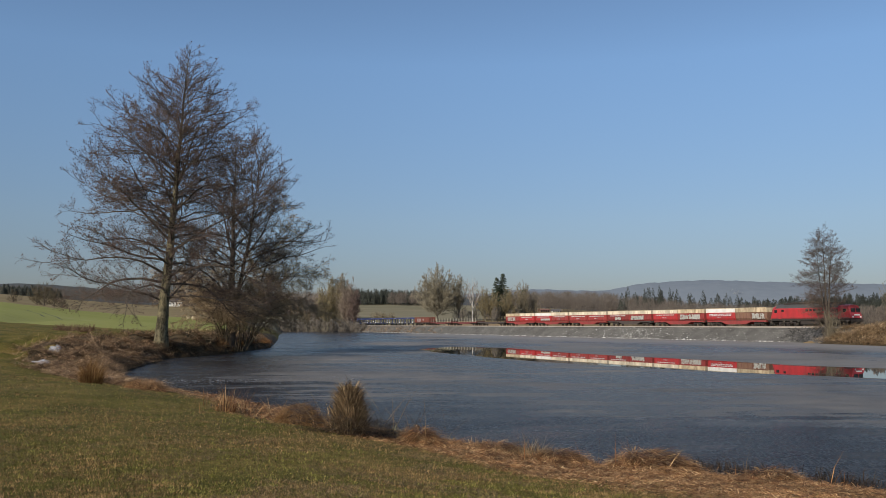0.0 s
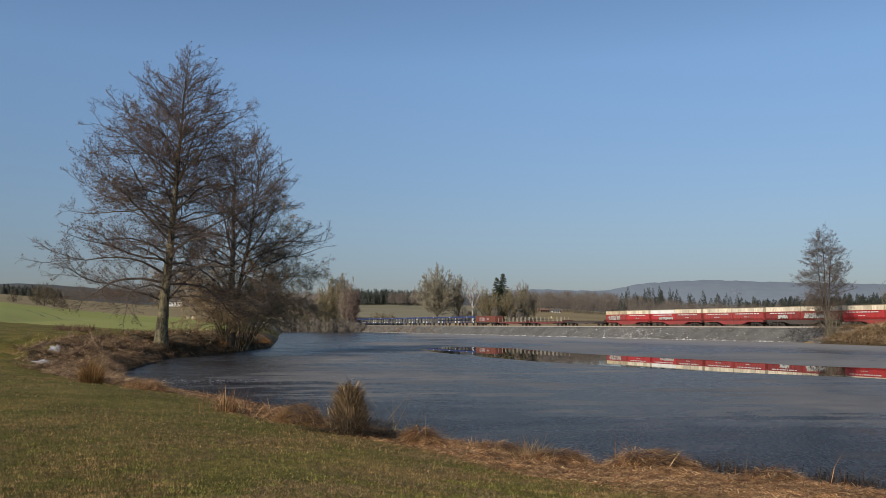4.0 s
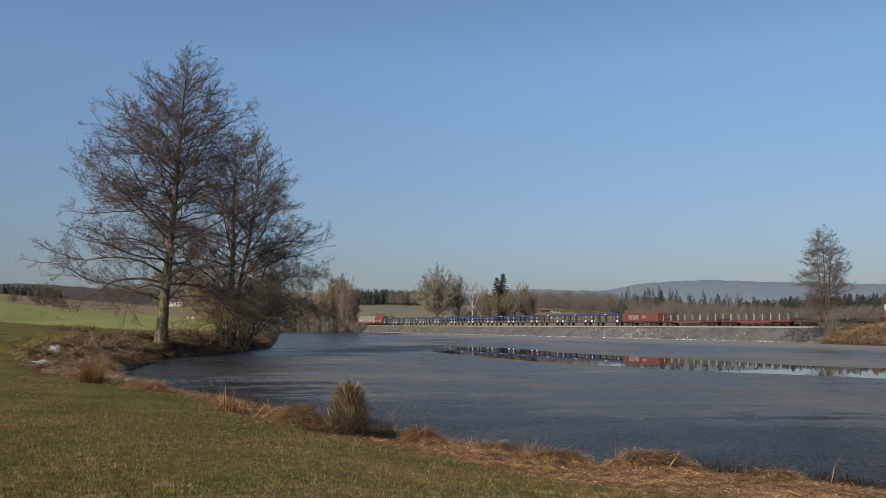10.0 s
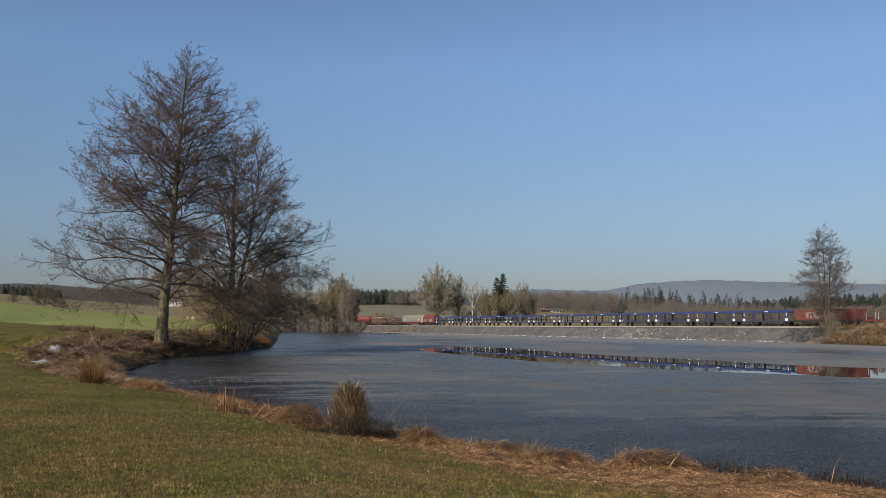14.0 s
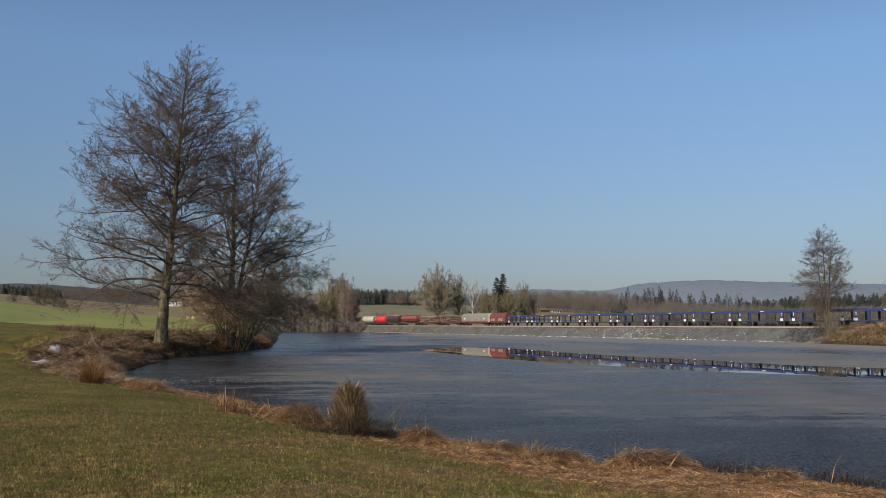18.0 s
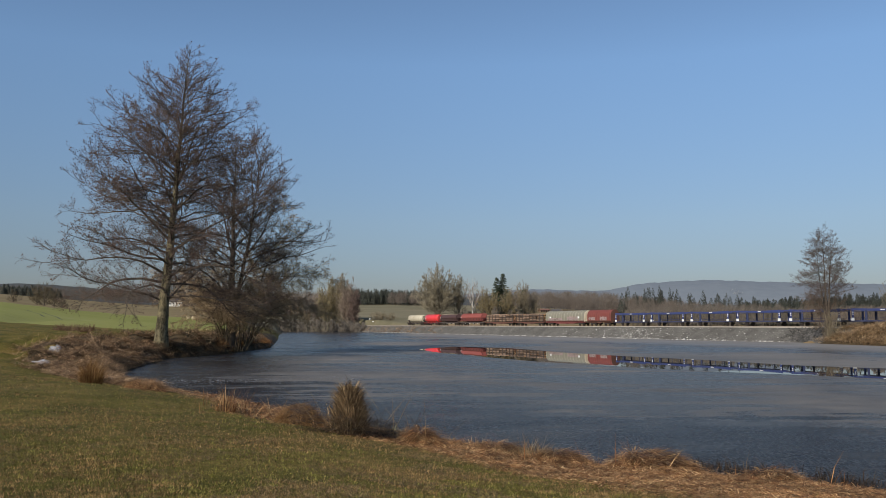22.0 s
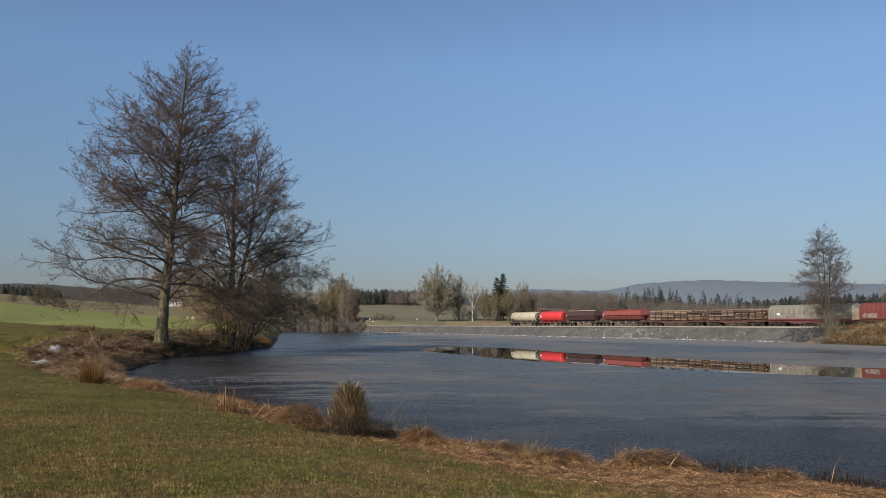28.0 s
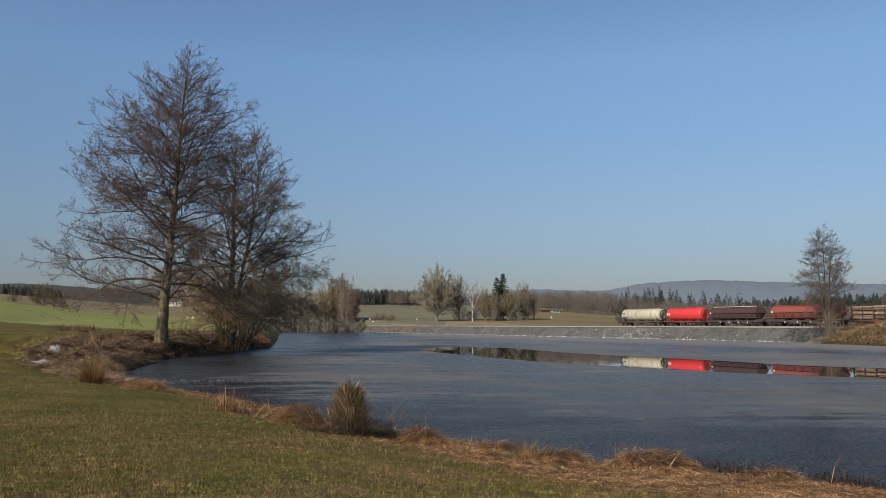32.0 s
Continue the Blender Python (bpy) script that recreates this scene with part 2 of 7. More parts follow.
def array_mesh(name, verts, faces, material, smooth=False):
    """A mesh from numpy arrays: verts (n, 3), faces (m, k) of one size k."""
    me = bpy.data.meshes.new(name)
    m, k = faces.shape
    me.vertices.add(len(verts))
    me.vertices.foreach_set("co", np.ascontiguousarray(verts, dtype=np.float32).ravel())
    me.loops.add(m * k)
    me.loops.foreach_set("vertex_index", np.ascontiguousarray(faces, dtype=np.int32).ravel())
    me.polygons.add(m)
    me.polygons.foreach_set("loop_start", np.arange(0, m * k, k, dtype=np.int32))
    me.materials.append(material)
    me.update(calc_edges=True)
    if smooth:
        me.shade_smooth()
    return me


def tubes(segments, sides):
    """Prisms along segments (x0 y0 z0 x1 y1 z1 r0 r1)."""
    s = np.asarray(segments, dtype=np.float64)
    a, b, r0, r1 = s[:, 0:3], s[:, 3:6], s[:, 6], s[:, 7]
    d = b - a
    d /= np.linalg.norm(d, axis=1)[:, None] + 1e-9
    up = np.where(np.abs(d[:, 2:3]) > 0.9, np.array([[1.0, 0, 0]]), np.array([[0, 0, 1.0]]))
    u = np.cross(d, up)
    u /= np.linalg.norm(u, axis=1)[:, None] + 1e-9
    w = np.cross(d, u)
    n = len(s)
    v = np.zeros((n, 2 * sides, 3))
    for k in range(sides):
        c, q = math.cos(2 * math.pi * k / sides), math.sin(2 * math.pi * k / sides)
        o = u * c + w * q
        v[:, k] = a + o * r0[:, None]
        v[:, sides + k] = b + o * r1[:, None]
    base = (np.arange(n) * 2 * sides)[:, None]
    f = np.concatenate([base + np.array([[k, (k + 1) % sides, sides + (k + 1) % sides, sides + k]]) for k in range(sides)], axis=0)
    return v.reshape(-1, 3), f


def bits(centres, size, rng, lean=False):
    """Small octahedra of uneven size, or tetrahedra where there are very many."""
    n = len(centres)
    if lean:
        o = np.array([[1.2, 0, -0.6], [-0.6, 1.04, -0.6], [-0.6, -1.04, -0.6], [0, 0, 1.4]])
        v = centres[:, None, :] + o[None] * (size * rng.uniform(0.6, 1.4, (n, 1, 1)))
        t = np.array([[0, 2, 1], [0, 1, 3], [1, 2, 3], [2, 0, 3]])
        return v.reshape(-1, 3), (np.arange(n)[:, None, None] * 4 + t[None]).reshape(-1, 3)
    o = np.array([[1, 0, 0], [0, 1, 0], [-1, 0, 0], [0, -1, 0], [0, 0, 1.3], [0, 0, -1.3]])
    v = centres[:, None, :] + o[None] * (size * rng.uniform(0.6, 1.4, (n, 1, 1)))
    t = np.array([[0, 1, 4], [1, 2, 4], [2, 3, 4], [3, 0, 4], [1, 0, 5], [2, 1, 5], [3, 2, 5], [0, 3, 5]])
    return v.reshape(-1, 3), (np.arange(n)[:, None, None] * 6 + t[None]).reshape(-1, 3)


def part(name, data, material, parent, label=""):
    """Links a bmesh or mesh as one part of a thing."""
    if isinstance(data, bmesh.types.BMesh):
        me = bpy.data.meshes.new(name)
        data.to_mesh(me)
        data.free()
        me.materials.append(material)
    else:
        me = data
    ob = new(name, me)
    ob.parent = parent
    return tagged(ob, label)


def empty(name, m, label, category, group="", kind=""):
    ob = new(name)
    ob.empty_display_size = 0.5
    ob.matrix_world = m
    return tagged(ob, label, category, group, kind)


def smooth(a, b, x):
    t = np.clip((x - a) / (b - a), 0, 1)
    return t * t * (3 - 2 * t)


# ---- plan ----
TRACK_ANGLE = -65.04
TRACK_DIR = np.array([0.4219, -0.9066])
TRACK_SIDE = np.array([-0.9066, -0.4219])  # towards the lake
TRACK_0 = np.array([0.0, 320.4])
RAIL_Z = 3.08


def on_track(s, side=0.0, z=0.0):
    p = TRACK_0 + TRACK_DIR * s + TRACK_SIDE * side
    return (p[0], p[1], z)


TOE = 7.0


def slope_share(s):
    """How far the embankment's foot reaches out, compared with its middle."""
    return 0.5 + 0.5 * min(max((s + 110) / 200, 0.0), 1.0)


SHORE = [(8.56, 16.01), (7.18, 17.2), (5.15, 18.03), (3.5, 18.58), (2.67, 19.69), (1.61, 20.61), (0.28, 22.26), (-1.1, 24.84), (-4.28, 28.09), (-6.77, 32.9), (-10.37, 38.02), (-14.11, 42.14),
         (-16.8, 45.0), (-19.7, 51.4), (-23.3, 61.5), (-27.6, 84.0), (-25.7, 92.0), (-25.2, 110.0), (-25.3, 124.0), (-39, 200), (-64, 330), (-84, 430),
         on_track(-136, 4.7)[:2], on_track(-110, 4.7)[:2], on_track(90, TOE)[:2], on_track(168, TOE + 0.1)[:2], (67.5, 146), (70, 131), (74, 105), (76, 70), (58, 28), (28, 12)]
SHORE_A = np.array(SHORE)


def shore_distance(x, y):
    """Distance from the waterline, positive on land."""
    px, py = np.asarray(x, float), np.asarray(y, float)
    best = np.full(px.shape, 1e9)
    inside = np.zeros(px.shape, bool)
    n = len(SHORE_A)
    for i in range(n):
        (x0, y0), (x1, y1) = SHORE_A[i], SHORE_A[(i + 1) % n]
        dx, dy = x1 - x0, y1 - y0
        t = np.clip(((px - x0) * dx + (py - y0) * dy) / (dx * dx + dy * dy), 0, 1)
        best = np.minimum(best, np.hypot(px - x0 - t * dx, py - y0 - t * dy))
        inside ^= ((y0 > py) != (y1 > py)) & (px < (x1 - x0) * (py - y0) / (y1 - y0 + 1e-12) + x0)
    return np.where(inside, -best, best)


def ground_z(x, y):
    x, y = np.asarray(x, float), np.asarray(y, float)
    sd = shore_distance(x, y)
    d = np.hypot(x, y)
    land = np.maximum(sd, 0)
    meadow = 0.12 + 1.5 * (1 - np.exp(-land / 7.5))
    bank = 0.08 + 0.6 * smooth(0.1, 1.5, land + 0.35 * np.sin(x * 1.7 + 1.3 * np.sin(y * 0.9))) + (0.85 + 0.8 * smooth(70, 90, y)) * (1 - np.exp(-land / 3.2))
    left = smooth(46, 60, y) * smooth(-8, -16, x)
    z = meadow * (1 - left) + bank * left + 0.03 * np.clip(-x - 15, 0, 55) * smooth(10, 40, land + 5)
    u = 784 + 1486 * x / np.maximum(y, 1.0)
    far = np.clip(d - np.interp(u, [0, 250, 450, 690, 1000, 1400], [120, 230, 300, 345, 330, 320]), 0, 620)
    rise = np.interp(u, [-300, 0, 250, 450, 690, 1000, 1200, 1500], [0.04, 0.038, 0.03, 0.03, 0.042, 0.03, 0.012, 0.006])
    z = z + np.where(y > 60, rise * far, 0)
    side = (x - TRACK_0[0]) * TRACK_SIDE[0] + (y - TRACK_0[1]) * TRACK_SIDE[1]
    behind = smooth(2, -6, side)
    z = np.where(side < 8, np.maximum(z * (1 - behind), 0.0) + behind * (2.75 + np.where(y > 60, rise * far, 0)), z)
    roll = np.sin(x * 0.31 + 1.3 * np.sin(y * 0.17)) * np.sin(y * 0.27 + x * 0.05) * 0.07 + np.sin(x * 1.1) * np.sin(y * 0.9 + 1) * 0.025
    lump = 1.35 * (0.3 * np.sin(x * 1.9 + 1.5 * np.sin(y * 0.9)) * np.sin(y * 1.3 + 1.2 * np.sin(x * 1.1)) + 0.34 * np.sin(x * 0.83 + 2 * np.sin(y * 0.41)) * np.sin(y * 0.6 + 1.1 * np.sin(x * 0.5))) * left * smooth(0.5, 3, land) * smooth(16, 9, land)
    z = z + roll * smooth(0.5, 6, land) + lump
    z = z + 1.9 * np.exp(-((x - 79) / 9) ** 2 - ((y - 146) / 11) ** 2) * smooth(0, 3, land)
    along = (x - TRACK_0[0]) * TRACK_DIR[0] + (y - TRACK_0[1]) * TRACK_DIR[1]
    z = np.where((side > -2) & (side < TOE + 1.5) & (along > -136) & (along < 186), -0.3, z)
    return np.where(sd < 0, -0.08 - 0.5 * np.minimum(-sd, 2), z)


def straw_width(x):
    """How wide the strip of dead grass along the near shore is."""
    return 2.0 + 1.0 * np.exp(-((x + 4.5) / 3) ** 2) + 5.2 * smooth(-1.6, 6, x)


def ground():
    front = np.radians(np.arange(-38, 38.01, 0.36))
    rest = np.radians(np.arange(42, 318.1, 4))
    ang = np.concatenate([front, rest])
    rad = np.concatenate([[0.0, 0.7], np.geomspace(1.5, 4900, 330)])
    a, r = np.meshgrid(ang, rad)
    x, y = r * np.sin(a), r * np.cos(a)
    v = np.stack([x, y, ground_z(x, y)], -1).reshape(-1, 3)
    na, nr = len(ang), len(rad)
    i, j = np.meshgrid(np.arange(nr - 1), np.arange(na), indexing="ij")
    jn = (j + 1) % na
    f = np.stack([i * na + j, i * na + jn, (i + 1) * na + jn, (i + 1) * na + j], -1).reshape(-1, 4)
    me = array_mesh("ground", v, f, MEADOW, True)
    for m in (GREEN_FIELD, STUBBLE, PASTURE, BROWN_EARTH, VERGE):
        me.materials.append(m)
    c = v[f].mean(1)
    d = np.hypot(c[:, 0], c[:, 1])
    u = np.where(c[:, 1] > 20, 784 + 1486 * c[:, 0] / np.maximum(c[:, 1], 20), 0)
    sd = shore_distance(c[:, 0], c[:, 1])
    side = (c[:, 0] - TRACK_0[0]) * TRACK_SIDE[0] + (c[:, 1] - TRACK_0[1]) * TRACK_SIDE[1]
    k = np.zeros(len(c), int)
    k[(d > 126) & (side > 8) & (sd > 8)] = 1
    k[(d > 300 + 0.12 * (u - 100)) & (u < 560)] = 2
    k[(side < 3) & (c[:, 1] > 60)] = 3
    k[(side < 3) & (u > 850) & (c[:, 1] > 60)] = 2
    k[(d > 900)] = 3
    k[(side < 3) & (side > -45) & (u > 790) & (u < 1010)] = 5
    k[(d > 300) & (u > 480) & (side >= 3)] = 3
    k[(d > 300) & (u > 440) & (side >= 3) & (sd < 14)] = 3
    sd = sd + 0.7 * np.sin(c[:, 0] * 1.3 + 2 * np.sin(c[:, 1] * 0.7)) + 0.5 * np.sin(c[:, 1] * 1.9 + c[:, 0])
    k[(sd < 2.0) & (c[:, 1] > 44) & (sd > -3) & (c[:, 0] < -10) & (d < 200)] = 4
    k[(sd < 1.2 + 6.5 * smooth(42, 62, c[:, 1])) & (c[:, 1] > 42) & (sd > -3) & (c[:, 0] < -10) & (d < 160)] = 4
    k[(sd < straw_width(c[:, 0]) * 0.75) & (c[:, 1] < 46)] = 4
    k[(c[:, 0] > 0.44 * c[:, 1]) & (d > 100) & (d < 200) & (side > 2)] = 4
    k[(k == 4) & (c[:, 0] < (-0.48 + 0.02 * np.sin(c[:, 1] * 1.7)) * c[:, 1]) & (c[:, 1] > 20)] = 0
    k[(k == 4) & (c[:, 1] < 20) & (np.abs(c[:, 0]) > 30)] = 0
    k[(c[:, 0] > 0.4 * c[:, 1]) & (d > 100) & (d < 200) & (side > 0) & (k == 0)] = 5
    me.polygons.foreach_set("material_index", k.astype(np.int32))
    return tagged(new("ground", me), "short winter meadow and rolling fields around the lake", "ground", kind="structure")


ground()


def sheet(name, outline, z, material, label, category):
    bm = bmesh.new()
    bm.faces.new([bm.verts.new((x, y, z)) for x, y in outline])
    bmesh.ops.triangulate(bm, faces=bm.faces[:])
    bmesh.ops.recalc_face_normals(bm, faces=bm.faces[:])
    if bm.faces[0].normal.z < 0:
        bmesh.ops.reverse_faces(bm, faces=bm.faces[:])
    me = bpy.data.meshes.new(name)
    bm.to_mesh(me)
    bm.free()
    me.materials.append(material)
    return tagged(new(name, me), label, category, kind="structure")


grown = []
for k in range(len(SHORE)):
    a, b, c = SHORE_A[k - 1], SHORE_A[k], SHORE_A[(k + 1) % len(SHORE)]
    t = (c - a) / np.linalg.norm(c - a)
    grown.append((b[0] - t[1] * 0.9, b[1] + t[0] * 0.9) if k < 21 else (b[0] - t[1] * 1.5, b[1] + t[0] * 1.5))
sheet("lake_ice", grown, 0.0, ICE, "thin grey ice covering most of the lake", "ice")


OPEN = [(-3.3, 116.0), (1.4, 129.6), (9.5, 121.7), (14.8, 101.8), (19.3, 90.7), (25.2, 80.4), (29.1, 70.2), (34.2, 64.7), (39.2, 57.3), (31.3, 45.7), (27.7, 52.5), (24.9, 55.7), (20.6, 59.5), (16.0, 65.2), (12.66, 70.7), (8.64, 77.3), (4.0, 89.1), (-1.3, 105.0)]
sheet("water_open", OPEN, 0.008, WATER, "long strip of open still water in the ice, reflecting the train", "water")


def embankment():
    prof = [(7.9, -0.4), (6.9, 0.0), (3.1, 2.62), (2.9, 2.66), (2.35, 2.68), (1.9, 2.92), (-1.9, 2.92), (-2.6, 2.62), (-6, 2.5)]
    st = np.concatenate([np.arange(-460, -150, 12), np.arange(-150, 230, 2.0), np.arange(230, 720, 12)])
    rng = np.random.default_rng(4)
    v = []
    for s in st:
        w = rng.uniform(-0.14, 0.14)
        for k, (o, z) in enumerate(prof):
            v.append(on_track(s, (2.9 + (o - 2.9) * slope_share(s) if k < 3 else o) + (w if k < 3 else 0), z + (rng.uniform(-0.05, 0.05) if 1 <= k <= 5 else 0)))
    n = len(prof)
    f = [(i * n + k, i * n + k + 1, (i + 1) * n + k + 1, (i + 1) * n + k) for i in range(len(st) - 1) for k in range(n - 1)]
    ob = new("railway_embankment", mesh_of("railway_embankment", v, f, BALLAST))
    return tagged(ob, "grey gravel railway embankment along the lake", "embankment", kind="structure")


embankment()


# ---- bare trees ----
def turned(d, angle, roll, rng):
    """A direction that leaves d by an angle, at a roll about it."""
    d = Vector(d)
    o = d.orthogonal().normalized()
    o.rotate(Matrix.Rotation(roll, 3, d))
    return (d * math.cos(angle) + o * math.sin(angle)).normalized()


def grow(segs, tips, p, d, length, r, level, rng, droop=0.0, kids=1.0, spread=0.75, wobble=0.16, taper=0.25):
    """One branch as a bent row of segments, with its side branches."""
    n = 1 if level == 0 else int(3 + 5 * (level > 1) + length / 2.5)
    p, d = Vector(p), Vector(d)
    h = length / n
    pts = [p.copy()]
    for i in range(n):
        d = (d + Vector((rng.gauss(0, wobble), rng.gauss(0, wobble), rng.gauss(0, wobble) - droop / n))).normalized()
        q = p + d * h
        ra, rb = r * (1 - (1 - taper) * i / n), r * (1 - (1 - taper) * (i + 1) / n)
        segs[min(level, 3)].append((*p, *q, ra, rb))
        p = q
        pts.append(p.copy())
        if level > 0:
            per = kids * (1.5, 8.5, 3.4, 1.5)[level] * length / n
            count = int(per) + (rng.random() < per - int(per))
            for _ in range(count if i + 1 > (0.15, 0.15, 0.2, 0.34)[level] * n else 0):
                t = rng.random()
                b = pts[-2].lerp(pts[-1], t)
                f = (i + t) / n
                ln = length * (0.6 - 0.34 * f) * rng.uniform(0.6, 1.15) * (0.75 if level > 1 else 0.9)
                grow(segs, tips, b, turned(d, spread * rng.uniform(0.65, 1.25), rng.uniform(0, 6.283), rng), ln, max(0.011, ra * 0.5),
                     level - 1, rng, droop * 0.7, kids, spread, wobble)
    if level <= 1:
        tips.append(tuple(p))
    return pts


def leader(ob, base_r, height, lean, bark, rng, name="trunk", flare=1.55, sides=12):
    """A straight tapered stem, returned as its axis points."""
    n = 26
    ax, pts = Vector((0, 0, -0.25)), []
    wob = Vector((0, 0, 0))
    for i in range(n + 1):
        f = i / n
        wob += Vector((rng.gauss(0, 0.035), rng.gauss(0, 0.035), 0))
        pts.append(Vector((lean[0] * f, lean[1] * f, 0)) + wob + ax * (1 - f) + Vector((0, 0, height * f)))
    v, f = [], []
    for i, p in enumerate(pts):
        q = i / n
        r = base_r * ((1 - q) ** 1.3 * 0.97 + 0.03) * (1 + (flare - 1) * math.exp(-q * 22))
        for k in range(sides):
            t = 2 * math.pi * k / sides
            rr = r * (1 + 0.07 * math.sin(3 * t + i * 0.4))
            v.append((p.x + rr * math.cos(t), p.y + rr * math.sin(t), p.z))
    for i in range(n):
        for k in range(sides):
            f.append((i * sides + k, i * sides + (k + 1) % sides, (i + 1) * sides + (k + 1) % sides, (i + 1) * sides + k))
    part(name, mesh_of(name, v, f, bark, True), bark, ob)
    return pts


# ---- branch growth ----
def unit(v):
    return v / (np.linalg.norm(v, axis=-1, keepdims=True) + 1e-9)


def bend(p, d, length, steps, g, lift=0.0, wob=0.12):
    """Bent branches (n, steps + 1, 3) from points, directions and lengths; lift turns them up on the way (one value or one for each step)."""
    pts = [p]
    lift = np.full(steps, lift) if np.isscalar(lift) else np.asarray(lift)
    for i in range(steps):
        d = d + g.normal(0, wob, d.shape)
        d[:, 2] += lift[i]
        d = unit(d)
        p = p + d * (length / steps)[:, None]
        pts.append(p)
    return np.stack(pts, 1)


def offshoots(pts, length, g, spacing, begin, angle, flat=0.7, end=1.0):
    """Side shoots along bent branches: the parent's index, the share of its length, root and direction of each."""
    count = np.floor(length * (end - begin) / spacing + g.random(len(length))).astype(int)
    idx = np.repeat(np.arange(len(length)), count)
    s = begin + (end - begin) * g.random(len(idx))
    k = pts.shape[1] - 1
    q = np.minimum(s * k, k - 1e-6)
    i = q.astype(int)
    a, b = pts[idx, i], pts[idx, i + 1]
    tan = unit(b - a)
    side = np.cross(tan, np.array([0, 0, 1.0]))
    side = unit(side + g.normal(0, 0.05, side.shape))
    up = np.cross(side, tan)
    phi = g.normal(0, flat, len(idx)) + math.pi * (g.random(len(idx)) < 0.5)
    out = side * np.cos(phi)[:, None] + up * np.sin(phi)[:, None]
    t = (angle * g.uniform(0.65, 1.3, len(idx)))[:, None]
    return idx, s, a + (b - a) * (q - i)[:, None], unit(tan * np.cos(t) + out * np.sin(t))


def strands(pts, r0, r1):
    """Rows for tubes() from bent branches that taper from r0 to r1."""
    n, k = pts.shape[0], pts.shape[1] - 1
    f = np.linspace(0, 1, k + 1)[None]
    r = np.broadcast_to(np.asarray(r0), (n,))[:, None] * (1 - f) + np.broadcast_to(np.asarray(r1), (n,))[:, None] * f
    return np.concatenate([pts[:, :-1].reshape(-1, 3), pts[:, 1:].reshape(-1, 3), r[:, :-1].reshape(-1, 1), r[:, 1:].reshape(-1, 1)], 1)


def spikes(root, tip, r):
    """Fine twigs: three-sided needles from root to tip."""
    d = unit(tip - root)
    u = unit(np.cross(d, np.where(np.abs(d[:, 2:3]) > 0.9, np.array([[1.0, 0, 0]]), np.array([[0, 0, 1.0]]))))
    w = np.cross(d, u)
    r = np.broadcast_to(np.asarray(r, float), (len(root),))[:, None]
    v = np.stack([root + u * r, root + (-0.5 * u + 0.87 * w) * r, root + (-0.5 * u - 0.87 * w) * r, tip], 1)
    t = np.array([[0, 1, 3], [1, 2, 3], [2, 0, 3]])
    return v.reshape(-1, 3), (np.arange(len(root))[:, None, None] * 4 + t[None]).reshape(-1, 3)


def clothe(ob, limbs, length, g, bark, twig, gap=(0.42, 0.2, 0.13), share=(0.5, 0.42), most=(3.6, 1.3), twig_len=(0.14, 0.38), r=(0.03, 0.014, 0.0085),
           lift=(0.3, 0.25), flat=0.6, angle=(0.85, 0.8, 0.8), cone=0.0, cone_share=0.3, begin=0.2):
    """Side branches, shoots and twigs on a tree's limbs; small cones sit near the twig ends."""
    i2, s2, p2, d2 = offshoots(limbs, length, g, gap[0], begin, angle[0], flat)
    l2 = np.clip(share[0] * length[i2] * (1 - 0.62 * s2), 0.7, most[0]) * g.uniform(0.55, 1.1, len(i2))
    b2 = bend(p2, d2, l2, 4, g, lift[0] / 4, 0.13)
    i3, s3, p3, d3 = offshoots(b2, l2, g, gap[1], 0.12, angle[1], flat * 1.3)
    l3 = np.clip(share[1] * l2[i3] * (1 - 0.5 * s3), 0.3, most[1]) * g.uniform(0.6, 1.15, len(i3))
    b3 = bend(p3, d3, l3, 2, g, lift[1] / 2, 0.16)
    seg = np.concatenate([strands(b2, r[0] * np.clip(l2 / 2.5, 0.5, 1.3), r[1]), strands(b3, r[1], r[2])])
    v, f = tubes(seg, 3)
    tagged(part("branchwork", array_mesh("branchwork", v, f, bark), bark, ob), kind="stuff")
    i4, s4, p4, d4 = offshoots(b3, l3, g, gap[2], 0.1, angle[2], 1.2)
    tip = p4 + d4 * g.uniform(*twig_len, len(i4))[:, None] + np.array([0, 0, 0.03])
    v, f = spikes(np.concatenate([p4, b3[:, -1], b2[:, -1]]), np.concatenate([tip, b3[:, -1] + unit(b3[:, -1] - b3[:, -2]) * 0.2, b2[:, -1] + unit(b2[:, -1] - b2[:, -2]) * 0.3]), r[2])
    tagged(part("crown", array_mesh("crown", v, f, twig), twig, ob, "fine leafless twigs"), kind="stuff")
    if cone:
        c = tip[g.random(len(tip)) < cone_share]
        v, f = bits(c - np.array([0, 0, 0.04]), cone, g, True)
        tagged(part("cone", array_mesh("cone", v, f, CONE), CONE, ob, "dark old cones at the twig ends"), kind="stuff")


